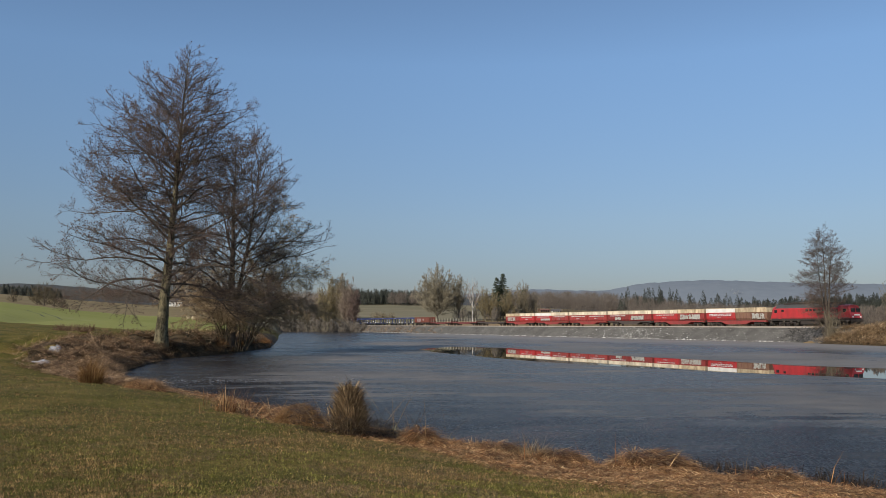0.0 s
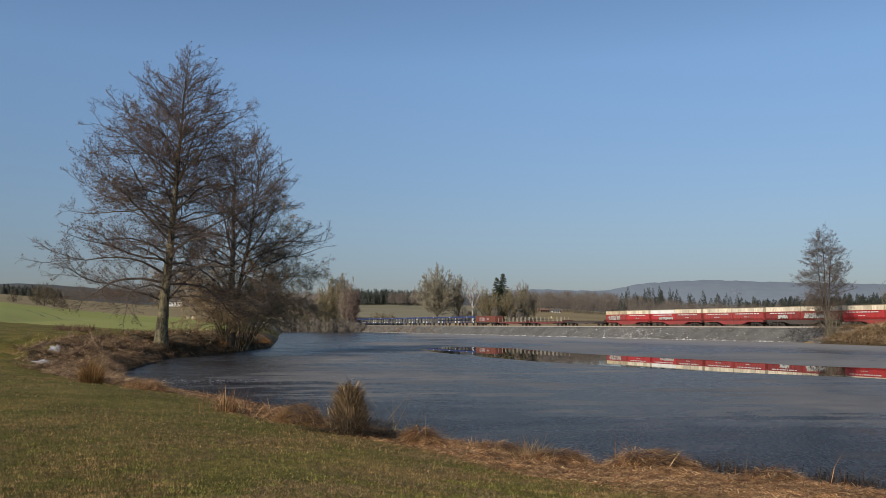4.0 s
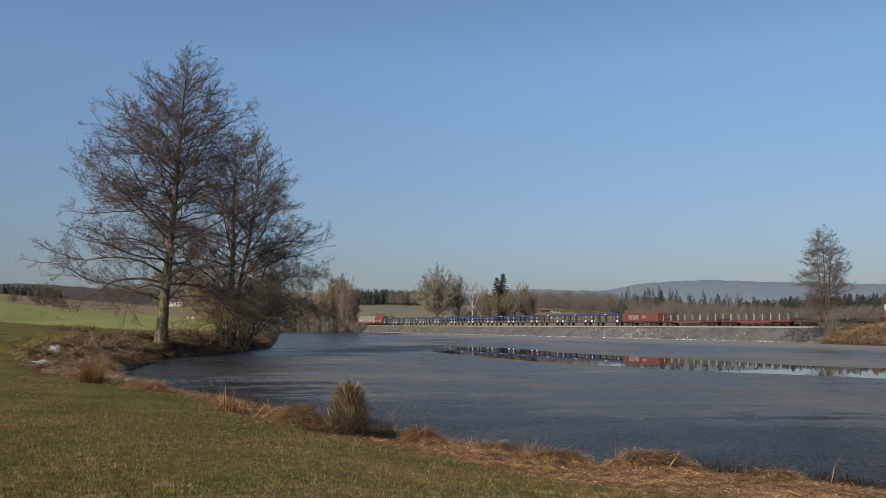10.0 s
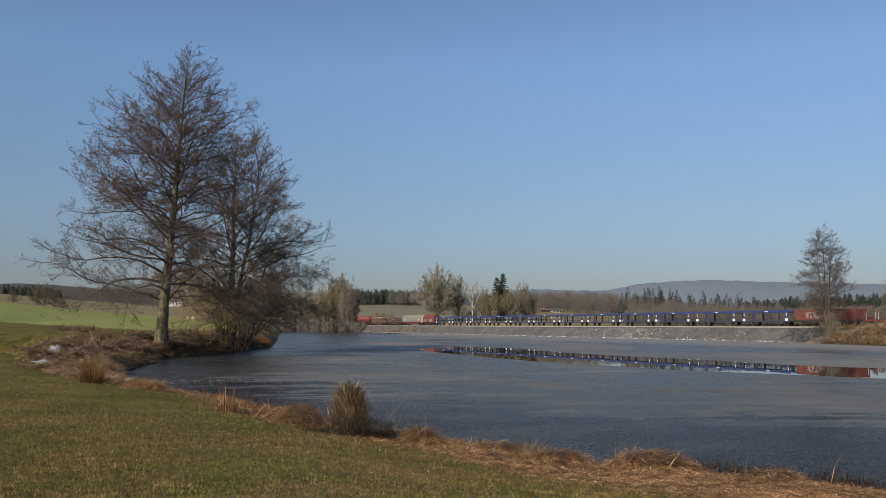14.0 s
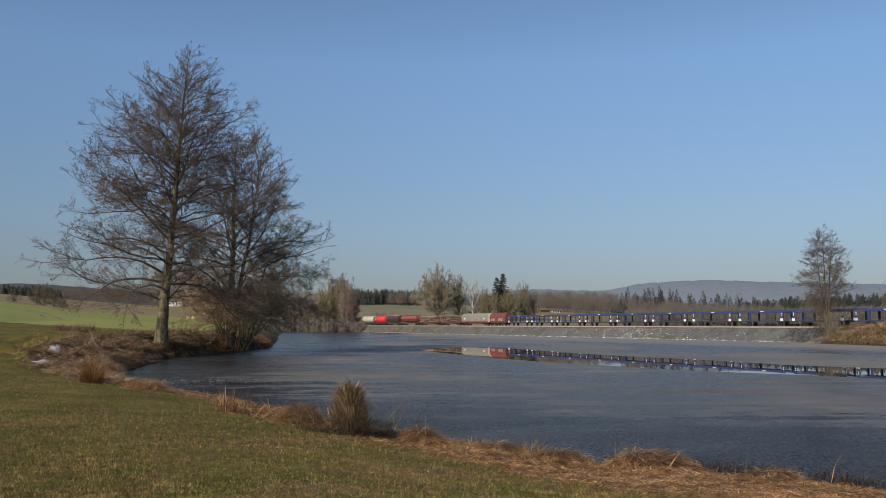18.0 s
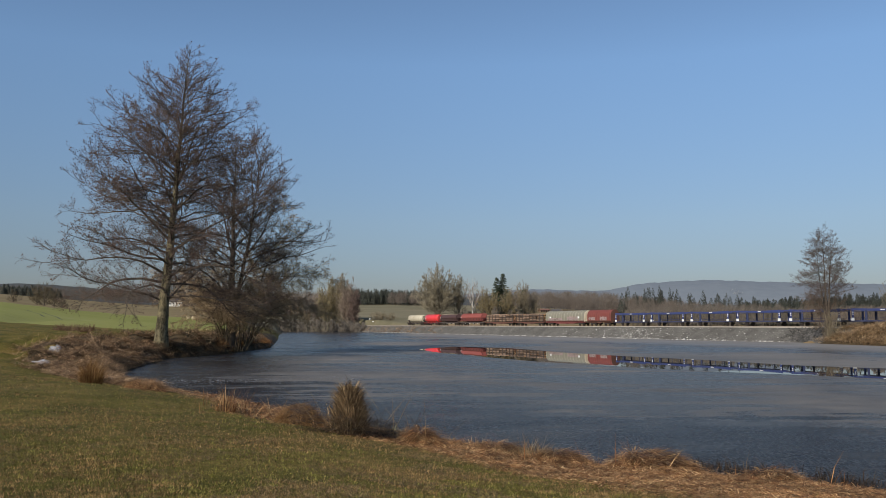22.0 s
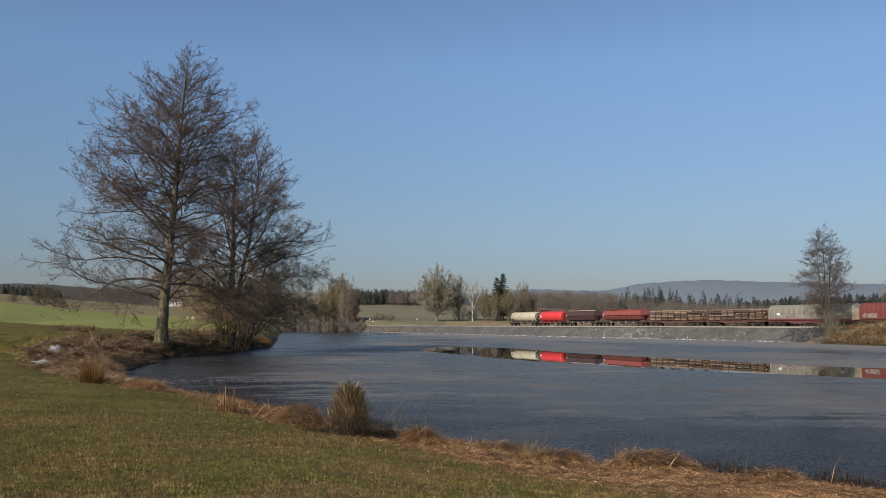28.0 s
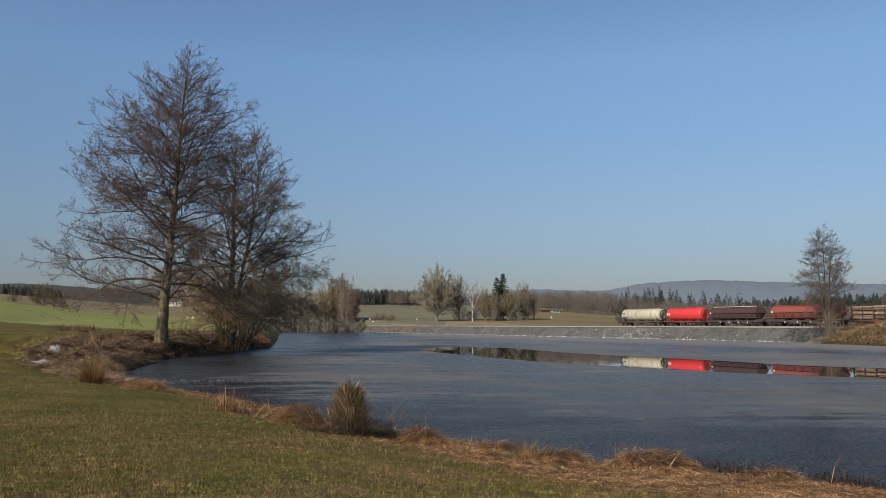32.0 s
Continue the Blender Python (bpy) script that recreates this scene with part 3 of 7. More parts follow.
def alder(at, height, base_r, lean, profile, seed, label, bark, limb_bark, twig, limbs, low, stems=((0, 0, 1.0),), rise=(8, 34), sag=-0.5, forks=3, thick=1.0, sides=12, **dress):
    """A bare alder: leaders, limbs that arch out to the reach in profile (share of height, metres), and fine growth on them."""
    rng, g = random.Random(seed), np.random.default_rng(seed)
    ob = empty("alder_tree", pose(*at), label, "tree")
    hs, ws = [p[0] for p in profile], [p[1] for p in profile]
    root, way, reach, rad, up = [], [], [], [], []
    for k, (sx, sy, tall) in enumerate(stems):
        pts = leader(ob, base_r * (1 if k == 0 else 0.72), height * tall, (lean[0] + sx, lean[1] + sy), bark, rng, sides=sides)
        n = int(limbs * (1 if k == 0 else 0.75))
        turn = rng.uniform(0, 6)
        for i in range(n):
            f = low + (0.99 - low) * ((i + rng.random()) / n) ** 0.8
            turn += 2.4 + rng.uniform(-0.35, 0.35)
            q = f * (len(pts) - 1)
            a = pts[int(q)].lerp(pts[min(int(q) + 1, len(pts) - 1)], q - int(q))
            fork = forks and 0.35 < f < 0.8 and i % max(1, n // (forks * 2)) == 0
            e = radians(rise[0] + (rise[1] - rise[0]) * f + rng.uniform(-17, 17) + (14 if fork else 0))
            w = np.interp(f * tall + 0.12 * math.sin(e), hs, ws)
            w = max(w - 0.75 * (sx * math.cos(turn) + sy * math.sin(turn)) * f, 0.6)
            root.append(a)
            way.append((math.cos(e) * math.cos(turn), math.cos(e) * math.sin(turn), math.sin(e)))
            reach.append(w * rng.uniform(0.82, 1.06))
            rad.append(thick * base_r * (0.26 * (1 - f) + 0.04) * (1.3 if fork else rng.uniform(0.65, 1.1)))
            up.append(sag * (1 - f) ** 1.3)
    root, way, reach, rad, up = (np.array(c, float) for c in (root, way, reach, rad, up))
    steps = 9
    p, d, rows = root, way, [root]
    for i in range(steps):  # first outward and down, then upturned near the tip
        d = d + g.normal(0, 0.13, d.shape)
        d[:, 2] += np.where(i < 6, up / 5, 0.06)
        d = unit(d)
        p = p + d * (reach / steps)[:, None]
        rows.append(p)
    limb = np.stack(rows, 1)
    for k in range(len(limb)):
        v, f = tubes(strands(limb[k:k + 1], rad[k], 0.016), 6)
        part("limb", array_mesh("limb", v, f, limb_bark, True), limb_bark, ob)
    clothe(ob, limb, reach, g, limb_bark, twig, **dress)
    return ob


def fan_tree(name, at, height, base_r, half, seed, label, bark, twig, stems=16, fork=0.18, gap=(0.9, 0.55, 0.5), r=(0.06, 0.04, 0.03), group="", lean=0.0):
    """A bare tree whose long limbs fan up and out from a short bole."""
    rng, g = random.Random(seed), np.random.default_rng(seed)
    ob = empty(name, pose(*at), label, "tree", group)
    pts = leader(ob, base_r, height * 0.95, (lean, 0), bark, rng, sides=8)
    root, way, reach, rad = [], [], [], []
    for i in range(stems):
        f = fork * rng.uniform(0.5, 1.0) + 0.4 * (1 - i / stems) ** 2
        a = pts[int(f * 26)]
        turn = 2.4 * i + rng.uniform(-0.4, 0.4)
        out = math.sqrt((i + 0.5) / stems)
        far = height * (1 - f) * (1.0 - 0.36 * out ** 2) * rng.uniform(0.86, 1.0)
        t = out * math.asin(min(0.97, 1.1 * half / far))
        root.append(a)
        way.append((math.sin(t) * math.cos(turn), math.sin(t) * math.sin(turn), math.cos(t)))
        reach.append(far)
        rad.append(base_r * rng.uniform(0.22, 0.4))
    root, way, reach, rad = (np.array(c, float) for c in (root, way, reach, rad))
    limb = bend(root, way, reach, 7, g, 0.05, 0.06)
    v, f = tubes(strands(limb, rad, r[0]), 5)
    tagged(part("limb", array_mesh("limb", v, f, bark, True), bark, ob), kind="stuff")
    clothe(ob, limb, reach, g, twig, twig, gap, (0.36, 0.45), (5.0, 2.2), (0.4, 1.0), r, (0.3, 0.3), 1.4, (0.75, 0.7, 0.7), begin=0.1)
    return ob


def weeping_shrub(at, height, width, seed, label, twig, stems, bias, droop=1.6, r=(0.02, 0.013, 0.011), gap=(0.3, 0.2, 0.16)):
    """An arching shrub: stems that rise, lean over and hang down, with a veil of fine twigs."""
    g = np.random.default_rng(seed)
    ob = empty("willow_shrub", pose(*at), label, "shrub", "willow shrubs on the bank")
    a = g.uniform(0, 6.283, stems)
    p = np.stack([0.3 * width * np.cos(a), 0.2 * width * np.sin(a), np.full(stems, -0.25)], 1)
    out = g.uniform(0.08, 0.5, stems)
    d = unit(np.stack([out * np.cos(a) + bias[0], out * np.sin(a) + bias[1], np.ones(stems)], 1))
    ln = height * g.uniform(0.8, 1.5, stems)
    limb = bend(p, d, ln, 8, g, np.array([0, -0.05, -0.12, -0.2, -0.26, -0.3, -0.3, -0.25]) * droop * 0.62, 0.1)
    for k in range(stems):
        v, f = tubes(strands(limb[k:k + 1], 0.012 + 0.0038 * ln[k], 0.013), 5)
        part("stem", array_mesh("stem", v, f, WILLOW_BARK, True), WILLOW_BARK, ob)
    clothe(ob, limb, ln, g, twig, twig, gap, (0.34, 0.45), (3.4, 1.3), (0.2, 0.5), r, (-0.5, -0.3), 1.0, (0.75, 0.7, 0.6), begin=0.22)
    return ob


def bush(name, at, height, width, seed, label, twig, stems=40, kids=0.5, level=1, group="", category="shrub", twig_min=0.0, lean=0.9, bias=(0, 0), wobble=0.16):
    rng = random.Random(seed)
    ob = empty(name, pose(*at), label, category, group)
    segs, tips = [[], [], [], []], []
    for _ in range(stems):
        a, q = rng.uniform(0, 6.283), math.sqrt(rng.random())
        p = (0.5 * width * 0.45 * q * math.cos(a), 0.5 * width * 0.45 * q * math.sin(a), -0.1)
        t = lean * q * rng.uniform(0.5, 1.1)
        grow(segs, tips, p, Vector((math.sin(t) * math.cos(a) + bias[0], math.sin(t) * math.sin(a) + bias[1], math.cos(t))).normalized(), height * rng.uniform(0.65, 1.05), 0.012 + 0.006 * height,
             level, rng, 0.15, kids, 0.6, wobble)
    a = np.array(segs[3] + segs[2] + segs[1] + segs[0])
    if twig_min:
        a[:, 6:8] = np.maximum(a[:, 6:8], twig_min)
    v, f = tubes(a, 3)
    tagged(part("branchwork", array_mesh("branchwork", v, f, twig), twig, ob), kind="stuff")
    return ob


def gz(x, y):
    return float(ground_z(np.array([x]), np.array([y]))[0])


alder((-29.0, 86.6, 0.9), 31.6, 0.62, (1.9, 0.5), [(0.0, 10), (0.12, 12.0), (0.2, 13.0), (0.3, 13.4), (0.4, 12.8), (0.55, 11.2), (0.7, 9.4), (0.8, 7.6), (0.9, 5.2), (0.97, 3.0), (1.06, 1.4)], 11,
      "tall bare alder full of small dark cones on the lake bank", ALDER_BARK, LIMB_BARK, ALDER_TWIG, 126, 0.14, cone=0.05, cone_share=0.36, gap=(0.49, 0.23, 0.16), r=(0.025, 0.0115, 0.0078), rise=(12, 44), sag=-0.55)
# This trunk takes the dark limb bark, which stands in for shade on it.
alder((-26.3, 104.0, 0.9), 26.4, 0.56, (0.5, 0), [(0.0, 7), (0.2, 12.6), (0.35, 13), (0.5, 12.4), (0.64, 10.6), (0.8, 8.2), (0.92, 5.6), (1, 3.2), (1.06, 1.5)], 23,
      "bare twin-stemmed alder with old cones on the lake bank", LIMB_BARK, LIMB_BARK, ALDER_TWIG, 52, 0.24, stems=((0, 0, 1.0), (3.0, 0.6, 0.97)), cone=0.055, cone_share=0.3,
      gap=(0.58, 0.29, 0.195), sag=-0.45, rise=(24, 50), r=(0.025, 0.012, 0.0085))
alder((69.2, 151.5, 0.3), 20.2, 0.32, (-0.7, 0), [(0.0, 1), (0.3, 3.4), (0.42, 5.4), (0.6, 5.5), (0.75, 4.5), (0.9, 3.0), (1, 1.5), (1.06, 0.8)], 37,
      "slender bare alder with several stems at the water's edge", LIMB_BARK, LIMB_BARK, ALDER_TWIG, 46, 0.4, stems=((0, 0, 1.0), (2.3, 0.3, 1.0), (-1.0, 0.5, 0.93), (1.2, -0.4, 0.95)), cone=0.05,
      cone_share=0.3, rise=(0, 30), sag=-0.15, forks=0, gap=(0.34, 0.24, 0.19), share=(0.42, 0.42), r=(0.022, 0.013, 0.0105), thick=0.5, sides=8)
alder((69.2, 152.6, 0.3), 9.4, 0.12, (0.3, 0), [(0.0, 1), (0.3, 2.5), (0.45, 4.2), (0.75, 4.2), (1, 2.4)], 39,
      "bushy young alder with a haze of brown twigs among taller stems", LIMB_BARK, HAZE_TWIG, HAZE_TWIG, 38, 0.36, stems=((0, 0, 1.0), (2.2, 0.3, 0.95), (-2.0, 0.5, 0.9)),
      rise=(10, 45), sag=-0.1, forks=0, gap=(0.45, 0.3, 0.24), r=(0.02, 0.012, 0.0095), sides=6)
fan_tree("birch_tree", (80.2, 151.0, 2.0), 10.6, 0.12, 3.0, 41, "pale half-dead birch standing beside the railway", GREY_BARK, GREY_TWIG, 8, 0.42, (1.1, 0.8, 0.6), (0.035, 0.022, 0.014))


# ---- grass, reeds and banks ----
def blades(points, rng, length, width, lean=0.5, curl=0.6, heading=None, least=0.1, plain_tip=False):
    """Bent blades of two quads each, standing at the points."""
    n = len(points)
    a = rng.uniform(0, 6.283, n) if heading is None else heading
    out = np.stack([np.cos(a), np.sin(a), np.zeros(n)], 1)
    across = np.stack([-np.sin(a), np.cos(a), np.zeros(n)], 1)
    turn = rng.uniform(0, 6.283, n)
    across = across * np.cos(turn)[:, None] + out * np.sin(turn)[:, None]
    ln = (length * rng.uniform(0.5, 1.25, n))[:, None]
    t0 = (lean * rng.uniform(least, 1.1, n))[:, None]
    t1 = np.minimum(t0 + (curl * rng.uniform(0.2, 1.2, n))[:, None], 1.75)
    up = np.array([[0, 0, 1.0]])
    mid = points + ln * 0.55 * (out * np.sin(t0) + up * np.cos(t0))
    tip = mid + ln * 0.45 * (out * np.sin(t1) + up * np.cos(t1))
    w = across * (width * rng.uniform(0.6, 1.3, n))[:, None] * 0.5
    if plain_tip:
        v = np.stack([points - w, points + w, tip], 1)
        return v.reshape(-1, 3), np.arange(3 * n).reshape(n, 3)
    v = np.stack([points - w, points + w, mid - w * 0.8, mid + w * 0.8, tip - w * 0.15, tip + w * 0.15], 1)
    b = (np.arange(n) * 6)[:, None]
    f = np.stack([b + np.array([[0, 1, 3, 2]]), b + np.array([[2, 3, 5, 4]])], 1)
    return v.reshape(-1, 3), f.reshape(-1, 4)


def stuff(name, v, f, material, label, category):
    return tagged(new(name, array_mesh(name, v, f, material)), label, category, kind="stuff")


def scatter(n, r0, r1, seed, a0=-31, a1=31):
    """Spots over the meadow, thinning out with distance."""
    g = np.random.default_rng(seed)
    r = 1 / g.uniform(1 / r1, 1 / r0, n)
    a = np.radians(g.uniform(a0, a1, n))
    x, y = r * np.sin(a), r * np.cos(a)
    return g, x, y, r, shore_distance(x, y)


SNOW_A, SNOW_B = (-29.1, 64.2), (-25.0, 53.8)


def meadow_grass():
    g, x, y, r, sd = scatter(950000, 6.5, 110, 51)
    patch = np.sin(x * 0.9 + 2 * np.sin(y * 0.5)) * np.sin(y * 0.7 + x * 0.3)
    keep = (sd > straw_width(x) * g.uniform(0.4, 1.0, len(x))) & ~((y > 48) & (sd < 2 + 7 * smooth(50, 75, y)) & (x < -10)) & (g.random(len(x)) < 0.75 + 0.25 * patch)
    x, y, r = x[keep], y[keep], r[keep]
    a, q = g.uniform(0, 6.283, 60000), g.uniform(0.3, 22, 60000)
    near = (np.abs(np.arctan2(q * np.sin(a), q * np.cos(a))) > 0.53) | (q < 6.5)
    near &= shore_distance(q * np.sin(a), q * np.cos(a)) > 2.4
    x, y, r = np.concatenate([x, (q * np.sin(a))[near]]), np.concatenate([y, (q * np.cos(a))[near]]), np.concatenate([r, q[near]])
    p = np.stack([x, y, ground_z(x, y) - 0.005], 1)
    v, f = blades(p, g, 0.028 + 0.035 * g.random(len(x)) ** 2 + 0.0006 * r, 0.006 + 0.0006 * r, 1.5, 0.5, plain_tip=True)
    stuff("meadow_grass", v, f, GRASS, "short green meadow grass with straw-coloured dead patches", "grass")


def dead_tufts():
    g, x, y, r, sd = scatter(260000, 6.5, 60, 57)
    patch = np.sin(x * 1.7 + 2.1 * np.sin(y * 0.9 + 1)) * np.sin(y * 1.4 + 1.6 * np.sin(x * 0.8)) + 0.5 * np.sin(x * 5.1 + 2 * np.sin(y * 3)) * np.sin(y * 4.3 + x)
    patch = patch + 0.9 * np.exp(-((x + 2.0) / 0.9) ** 2 - ((y - 10.3) / 0.6) ** 2)
    keep = (sd > straw_width(x) * 0.8) & (patch + g.normal(0, 0.12, len(x)) > 0.44)
    x, y, r = x[keep], y[keep], r[keep]
    p = np.stack([x, y, ground_z(x, y) + 0.01], 1)
    v, f = blades(p, g, 0.05 + 0.06 * g.random(len(x)) + 0.0006 * r, 0.006 + 0.0005 * r, 1.65, 0.3, least=0.6, plain_tip=True)
    stuff("dead_grass", v, f, MEADOW_STRAW, "flattened straw-coloured tufts in the green meadow", "dry grass")


def bank_straw():
    g, x, y, r, sd = scatter(1250000, 7, 62, 52)
    keep = (sd > -0.25) & (sd < straw_width(x) * (0.75 + 0.5 * g.random(len(x)))) & (y < 60)
    x, y, r, sd = x[keep], y[keep], r[keep], sd[keep]
    mound = 0.5 + 0.5 * np.sin(x * 1.3 + 1.7 * np.sin(y * 0.8)) * np.sin(y * 1.1 + x * 0.6)
    z = ground_z(x, y)
    small = 0.5 + 0.5 * np.sin(x * 4.3 + 2 * np.sin(y * 2.9)) * np.sin(y * 3.7 + 1.5 * np.sin(x * 2.1))
    mound = 0.7 * mound + 0.3 * small
    low = 1 - 0.5 * smooth(4.2, 6.5, x)
    lift = (0.04 + 0.26 * mound * smooth(3.4, 0.4, sd)) * g.random(len(x)) ** 0.7 * low
    p = np.stack([x, y, np.maximum(z, 0.0) + lift], 1)
    v, f = blades(p, g, (0.1 + 0.32 * mound * smooth(5, 0.2, sd) * low) * (0.5 + 1.0 * g.random(len(x))), (0.005 + 0.00036 * r) * g.uniform(0.7, 2.0, len(x)), 1.8, 0.4, 1.4 * np.sin(x * 1.9 + 1.2 * np.sin(y * 1.3)) + 1.2 * np.sin(y * 2.3 + x) + g.normal(-1.2, 1.5, len(x)), least=0.62, plain_tip=True)
    stuff("dry_grass", v, f, STRAW, "matted reddish-brown and straw-coloured dry grass along the shore", "dry grass")


def toward_water(x, y):
    """The heading down the bank, at each spot."""
    e = 0.4
    gx = shore_distance(x + e, y) - shore_distance(x - e, y)
    gy = shore_distance(x, y + e) - shore_distance(x, y - e)
    return np.arctan2(-gy, -gx)


def mats(x, y, radius, dome, each, g, length, width, lean, spread, least=0.45):
    """Thatch-like clumps of dead grass, combed down the bank, at the spots."""
    n = len(x)
    head = np.repeat(toward_water(x, y), each)
    a, q = g.uniform(0, 6.283, n * each), np.sqrt(g.random(n * each))
    rad, up = np.repeat(radius, each), np.repeat(dome, each)
    bx, by = np.repeat(x, each) + rad * q * np.cos(a), np.repeat(y, each) + rad * q * np.sin(a)
    z = np.maximum(ground_z(bx, by), 0.0) + up * (1 - q ** 2) * g.uniform(0.5, 1.0, n * each) - 0.03
    return blades(np.stack([bx, by, z], 1), g, np.repeat(length, each) * g.uniform(0.6, 1.2, n * each), np.repeat(width, each), lean, 0.5, head + g.normal(0, spread, n * each), least, True)


def bank_brush():
    g, x, y, r, sd = scatter(22000, 40, 140, 53, -31, -8)
    keep = (sd > 0.1) & (sd < (2.0 + 7.0 * smooth(40, 60, y)) * g.uniform(0.6, 1.15, len(x))) & (y > 41) & (x < -10) & (x > (-0.53 + 0.07 * g.random(len(x))) * y)
    keep &= (g.random(len(x)) < 0.5 + 0.5 * smooth(4, 1, sd)) & (np.hypot(x - SNOW_A[0], y - SNOW_A[1] + 0.5) > 1.5) & (np.hypot(x - SNOW_B[0], y - SNOW_B[1] + 0.4) > 1.35)
    x, y, r, sd = x[keep], y[keep], r[keep], sd[keep]
    size = g.uniform(0.5, 1.3, len(x))
    v, f = mats(x, y, 0.45 * size, 0.4 * size, 95, g, 0.55 * size, 0.012 + 0.0004 * r, 1.75, 1.2, 0.6)
    stuff("bank_undergrowth", v, f, BRUSH, "brown withered undergrowth and brambles on the steep bank", "undergrowth")
    g, x, y, r, sd = scatter(16000, 66, 130, 59, -26, -8)
    keep = (sd > 2.0) & (sd < 9.5) & (x < -24) & (np.sin(x * 0.7 + 2 * np.sin(y * 0.3)) + g.normal(0, 0.4, len(x)) > 0.2)
    x, y, r = x[keep], y[keep], r[keep]
    v, f = blades(np.stack([x, y, ground_z(x, y)], 1), g, g.uniform(0.4, 1.25, len(x)) ** 1.5, 0.008 + 0.0002 * r, 0.5, 0.4, plain_tip=True)
    stuff("bank_stalk", v, f, BRUSH, "upright withered stalks on top of the bank", "stalks")


def spit_grass():
    g = np.random.default_rng(54)
    s, o = np.concatenate([g.uniform(166, 225, 2600), g.uniform(225, 330, 900)]), g.uniform(2.4, 26, 3500)
    x = TRACK_0[0] + TRACK_DIR[0] * s + TRACK_SIDE[0] * o
    y = TRACK_0[1] + TRACK_DIR[1] * s + TRACK_SIDE[1] * o
    sd = shore_distance(x, y)
    k = (sd > 0.1) & (y > 60) & (x > (0.44 + 0.03 * g.random(len(x))) * y)
    x, y, o = x[k], y[k], o[k]
    size = g.uniform(0.6, 1.7, len(x))
    each = 90
    a, q = g.uniform(0, 6.283, len(x) * each), np.sqrt(g.random(len(x) * each))
    big = np.repeat(size, each)
    bx, by = np.repeat(x, each) + 0.75 * big * q * np.cos(a), np.repeat(y, each) + 0.75 * big * q * np.sin(a)
    slope = np.clip((6.9 - np.repeat(o, each)) * 0.69, 0, 2.6)
    z = np.maximum(ground_z(bx, by), slope) + 0.8 * big * (1 - q ** 2) * g.uniform(0.5, 1, len(a))
    v, f = blades(np.stack([bx, by, z], 1), g, 0.6 * big * g.uniform(0.5, 1.2, len(a)), 0.06, 1.5, 0.6, a + g.normal(0, 0.7, len(a)), 0.4, True)
    stuff("shore_reed", v, f, SPIT_GRASS, "tall dry ochre grass on the bank below the railway", "dry grass")


def verge_grass():
    g = np.random.default_rng(58)
    s, o = g.uniform(-150, 10, 40000), g.uniform(0, 1, 40000)
    k = 0.5 + 0.5 * np.clip((s + 110) / 200, 0, 1)
    side = 2.9 + 4.0 * k * o
    far_side = g.random(len(s)) < 0.4
    s = np.where(far_side, s + 110, s)
    side = np.where(far_side, -4.5 - 9 * o, side)
    tuft = np.sin(s * 0.5 + 3 * np.sin(o * 4)) * np.sin(s * 0.21 + 1) + np.where(far_side, 0.4, 1.1 * smooth(10, -50, s))
    keep = tuft + g.normal(0, 0.3, len(s)) > 0.35
    s, side, o, far_side = s[keep], side[keep], o[keep], far_side[keep]
    p = np.stack([TRACK_DIR[0] * s + TRACK_SIDE[0] * side, TRACK_0[1] + TRACK_DIR[1] * s + TRACK_SIDE[1] * side, 2.62 * (1 - o)], 1)
    p[:, 2] = np.where(far_side, ground_z(p[:, 0], p[:, 1]), p[:, 2])
    v, f = blades(p, g, 0.3 + 0.5 * g.random(len(s)), 0.08, 1.4, 0.5, least=0.3, plain_tip=True)
    stuff("verge_grass", v, f, BRUSH, "withered brown grass on the slopes beside the railway", "dry grass")


BRUSH = islands("withered_brush", [(0, (0.075, 0.043, 0.025)), (0.4, (0.23, 0.135, 0.073)), (0.75, (0.4, 0.26, 0.142)), (1, (0.6, 0.43, 0.26))], clump=0.6)
meadow_grass()
dead_tufts()
bank_straw()
bank_brush()
spit_grass()
verge_grass()


SEDGE_ORANGE = islands("orange_sedge", [(0, (0.09, 0.04, 0.012)), (0.5, (0.25, 0.125, 0.04)), (1, (0.42, 0.25, 0.1))])
STRAW_DARK = islands("brown_sedge", [(0, (0.035, 0.02, 0.01)), (0.4, (0.13, 0.08, 0.04)), (0.8, (0.3, 0.2, 0.105)), (1, (0.5, 0.36, 0.2))])


def tussock(at, height, width, count, seed, label, material, lean=0.55, curl=0.5, blade=0.012):
    """A clump of sedge: a crowded core of crossing blades and a ragged skirt."""
    g = np.random.default_rng(seed)
    a, q = g.uniform(0, 6.283, count), np.sqrt(g.random(count))
    p = np.stack([0.42 * width * q * np.cos(a), 0.42 * width * q * np.sin(a), np.zeros(count) - 0.03], 1)
    skirt = g.random(count) < 0.25
    heading = np.where(g.random(count) < 0.62, g.uniform(0, 6.283, count), a)
    ln = height * (1.0 - 0.38 * q ** 2) * np.where(skirt, 0.6, 1.0) * g.uniform(0.55, 1.1, count)
    v, f = blades(p, g, ln, blade, np.where(skirt, 1.5, lean * (0.25 + q)), curl * (0.3 + q), heading)
    ob = new("grass_tussock", array_mesh("grass_tussock", v, f, material))
    ob.location = at
    return tagged(ob, label, "grass tussock", "grass tussocks on the shore")


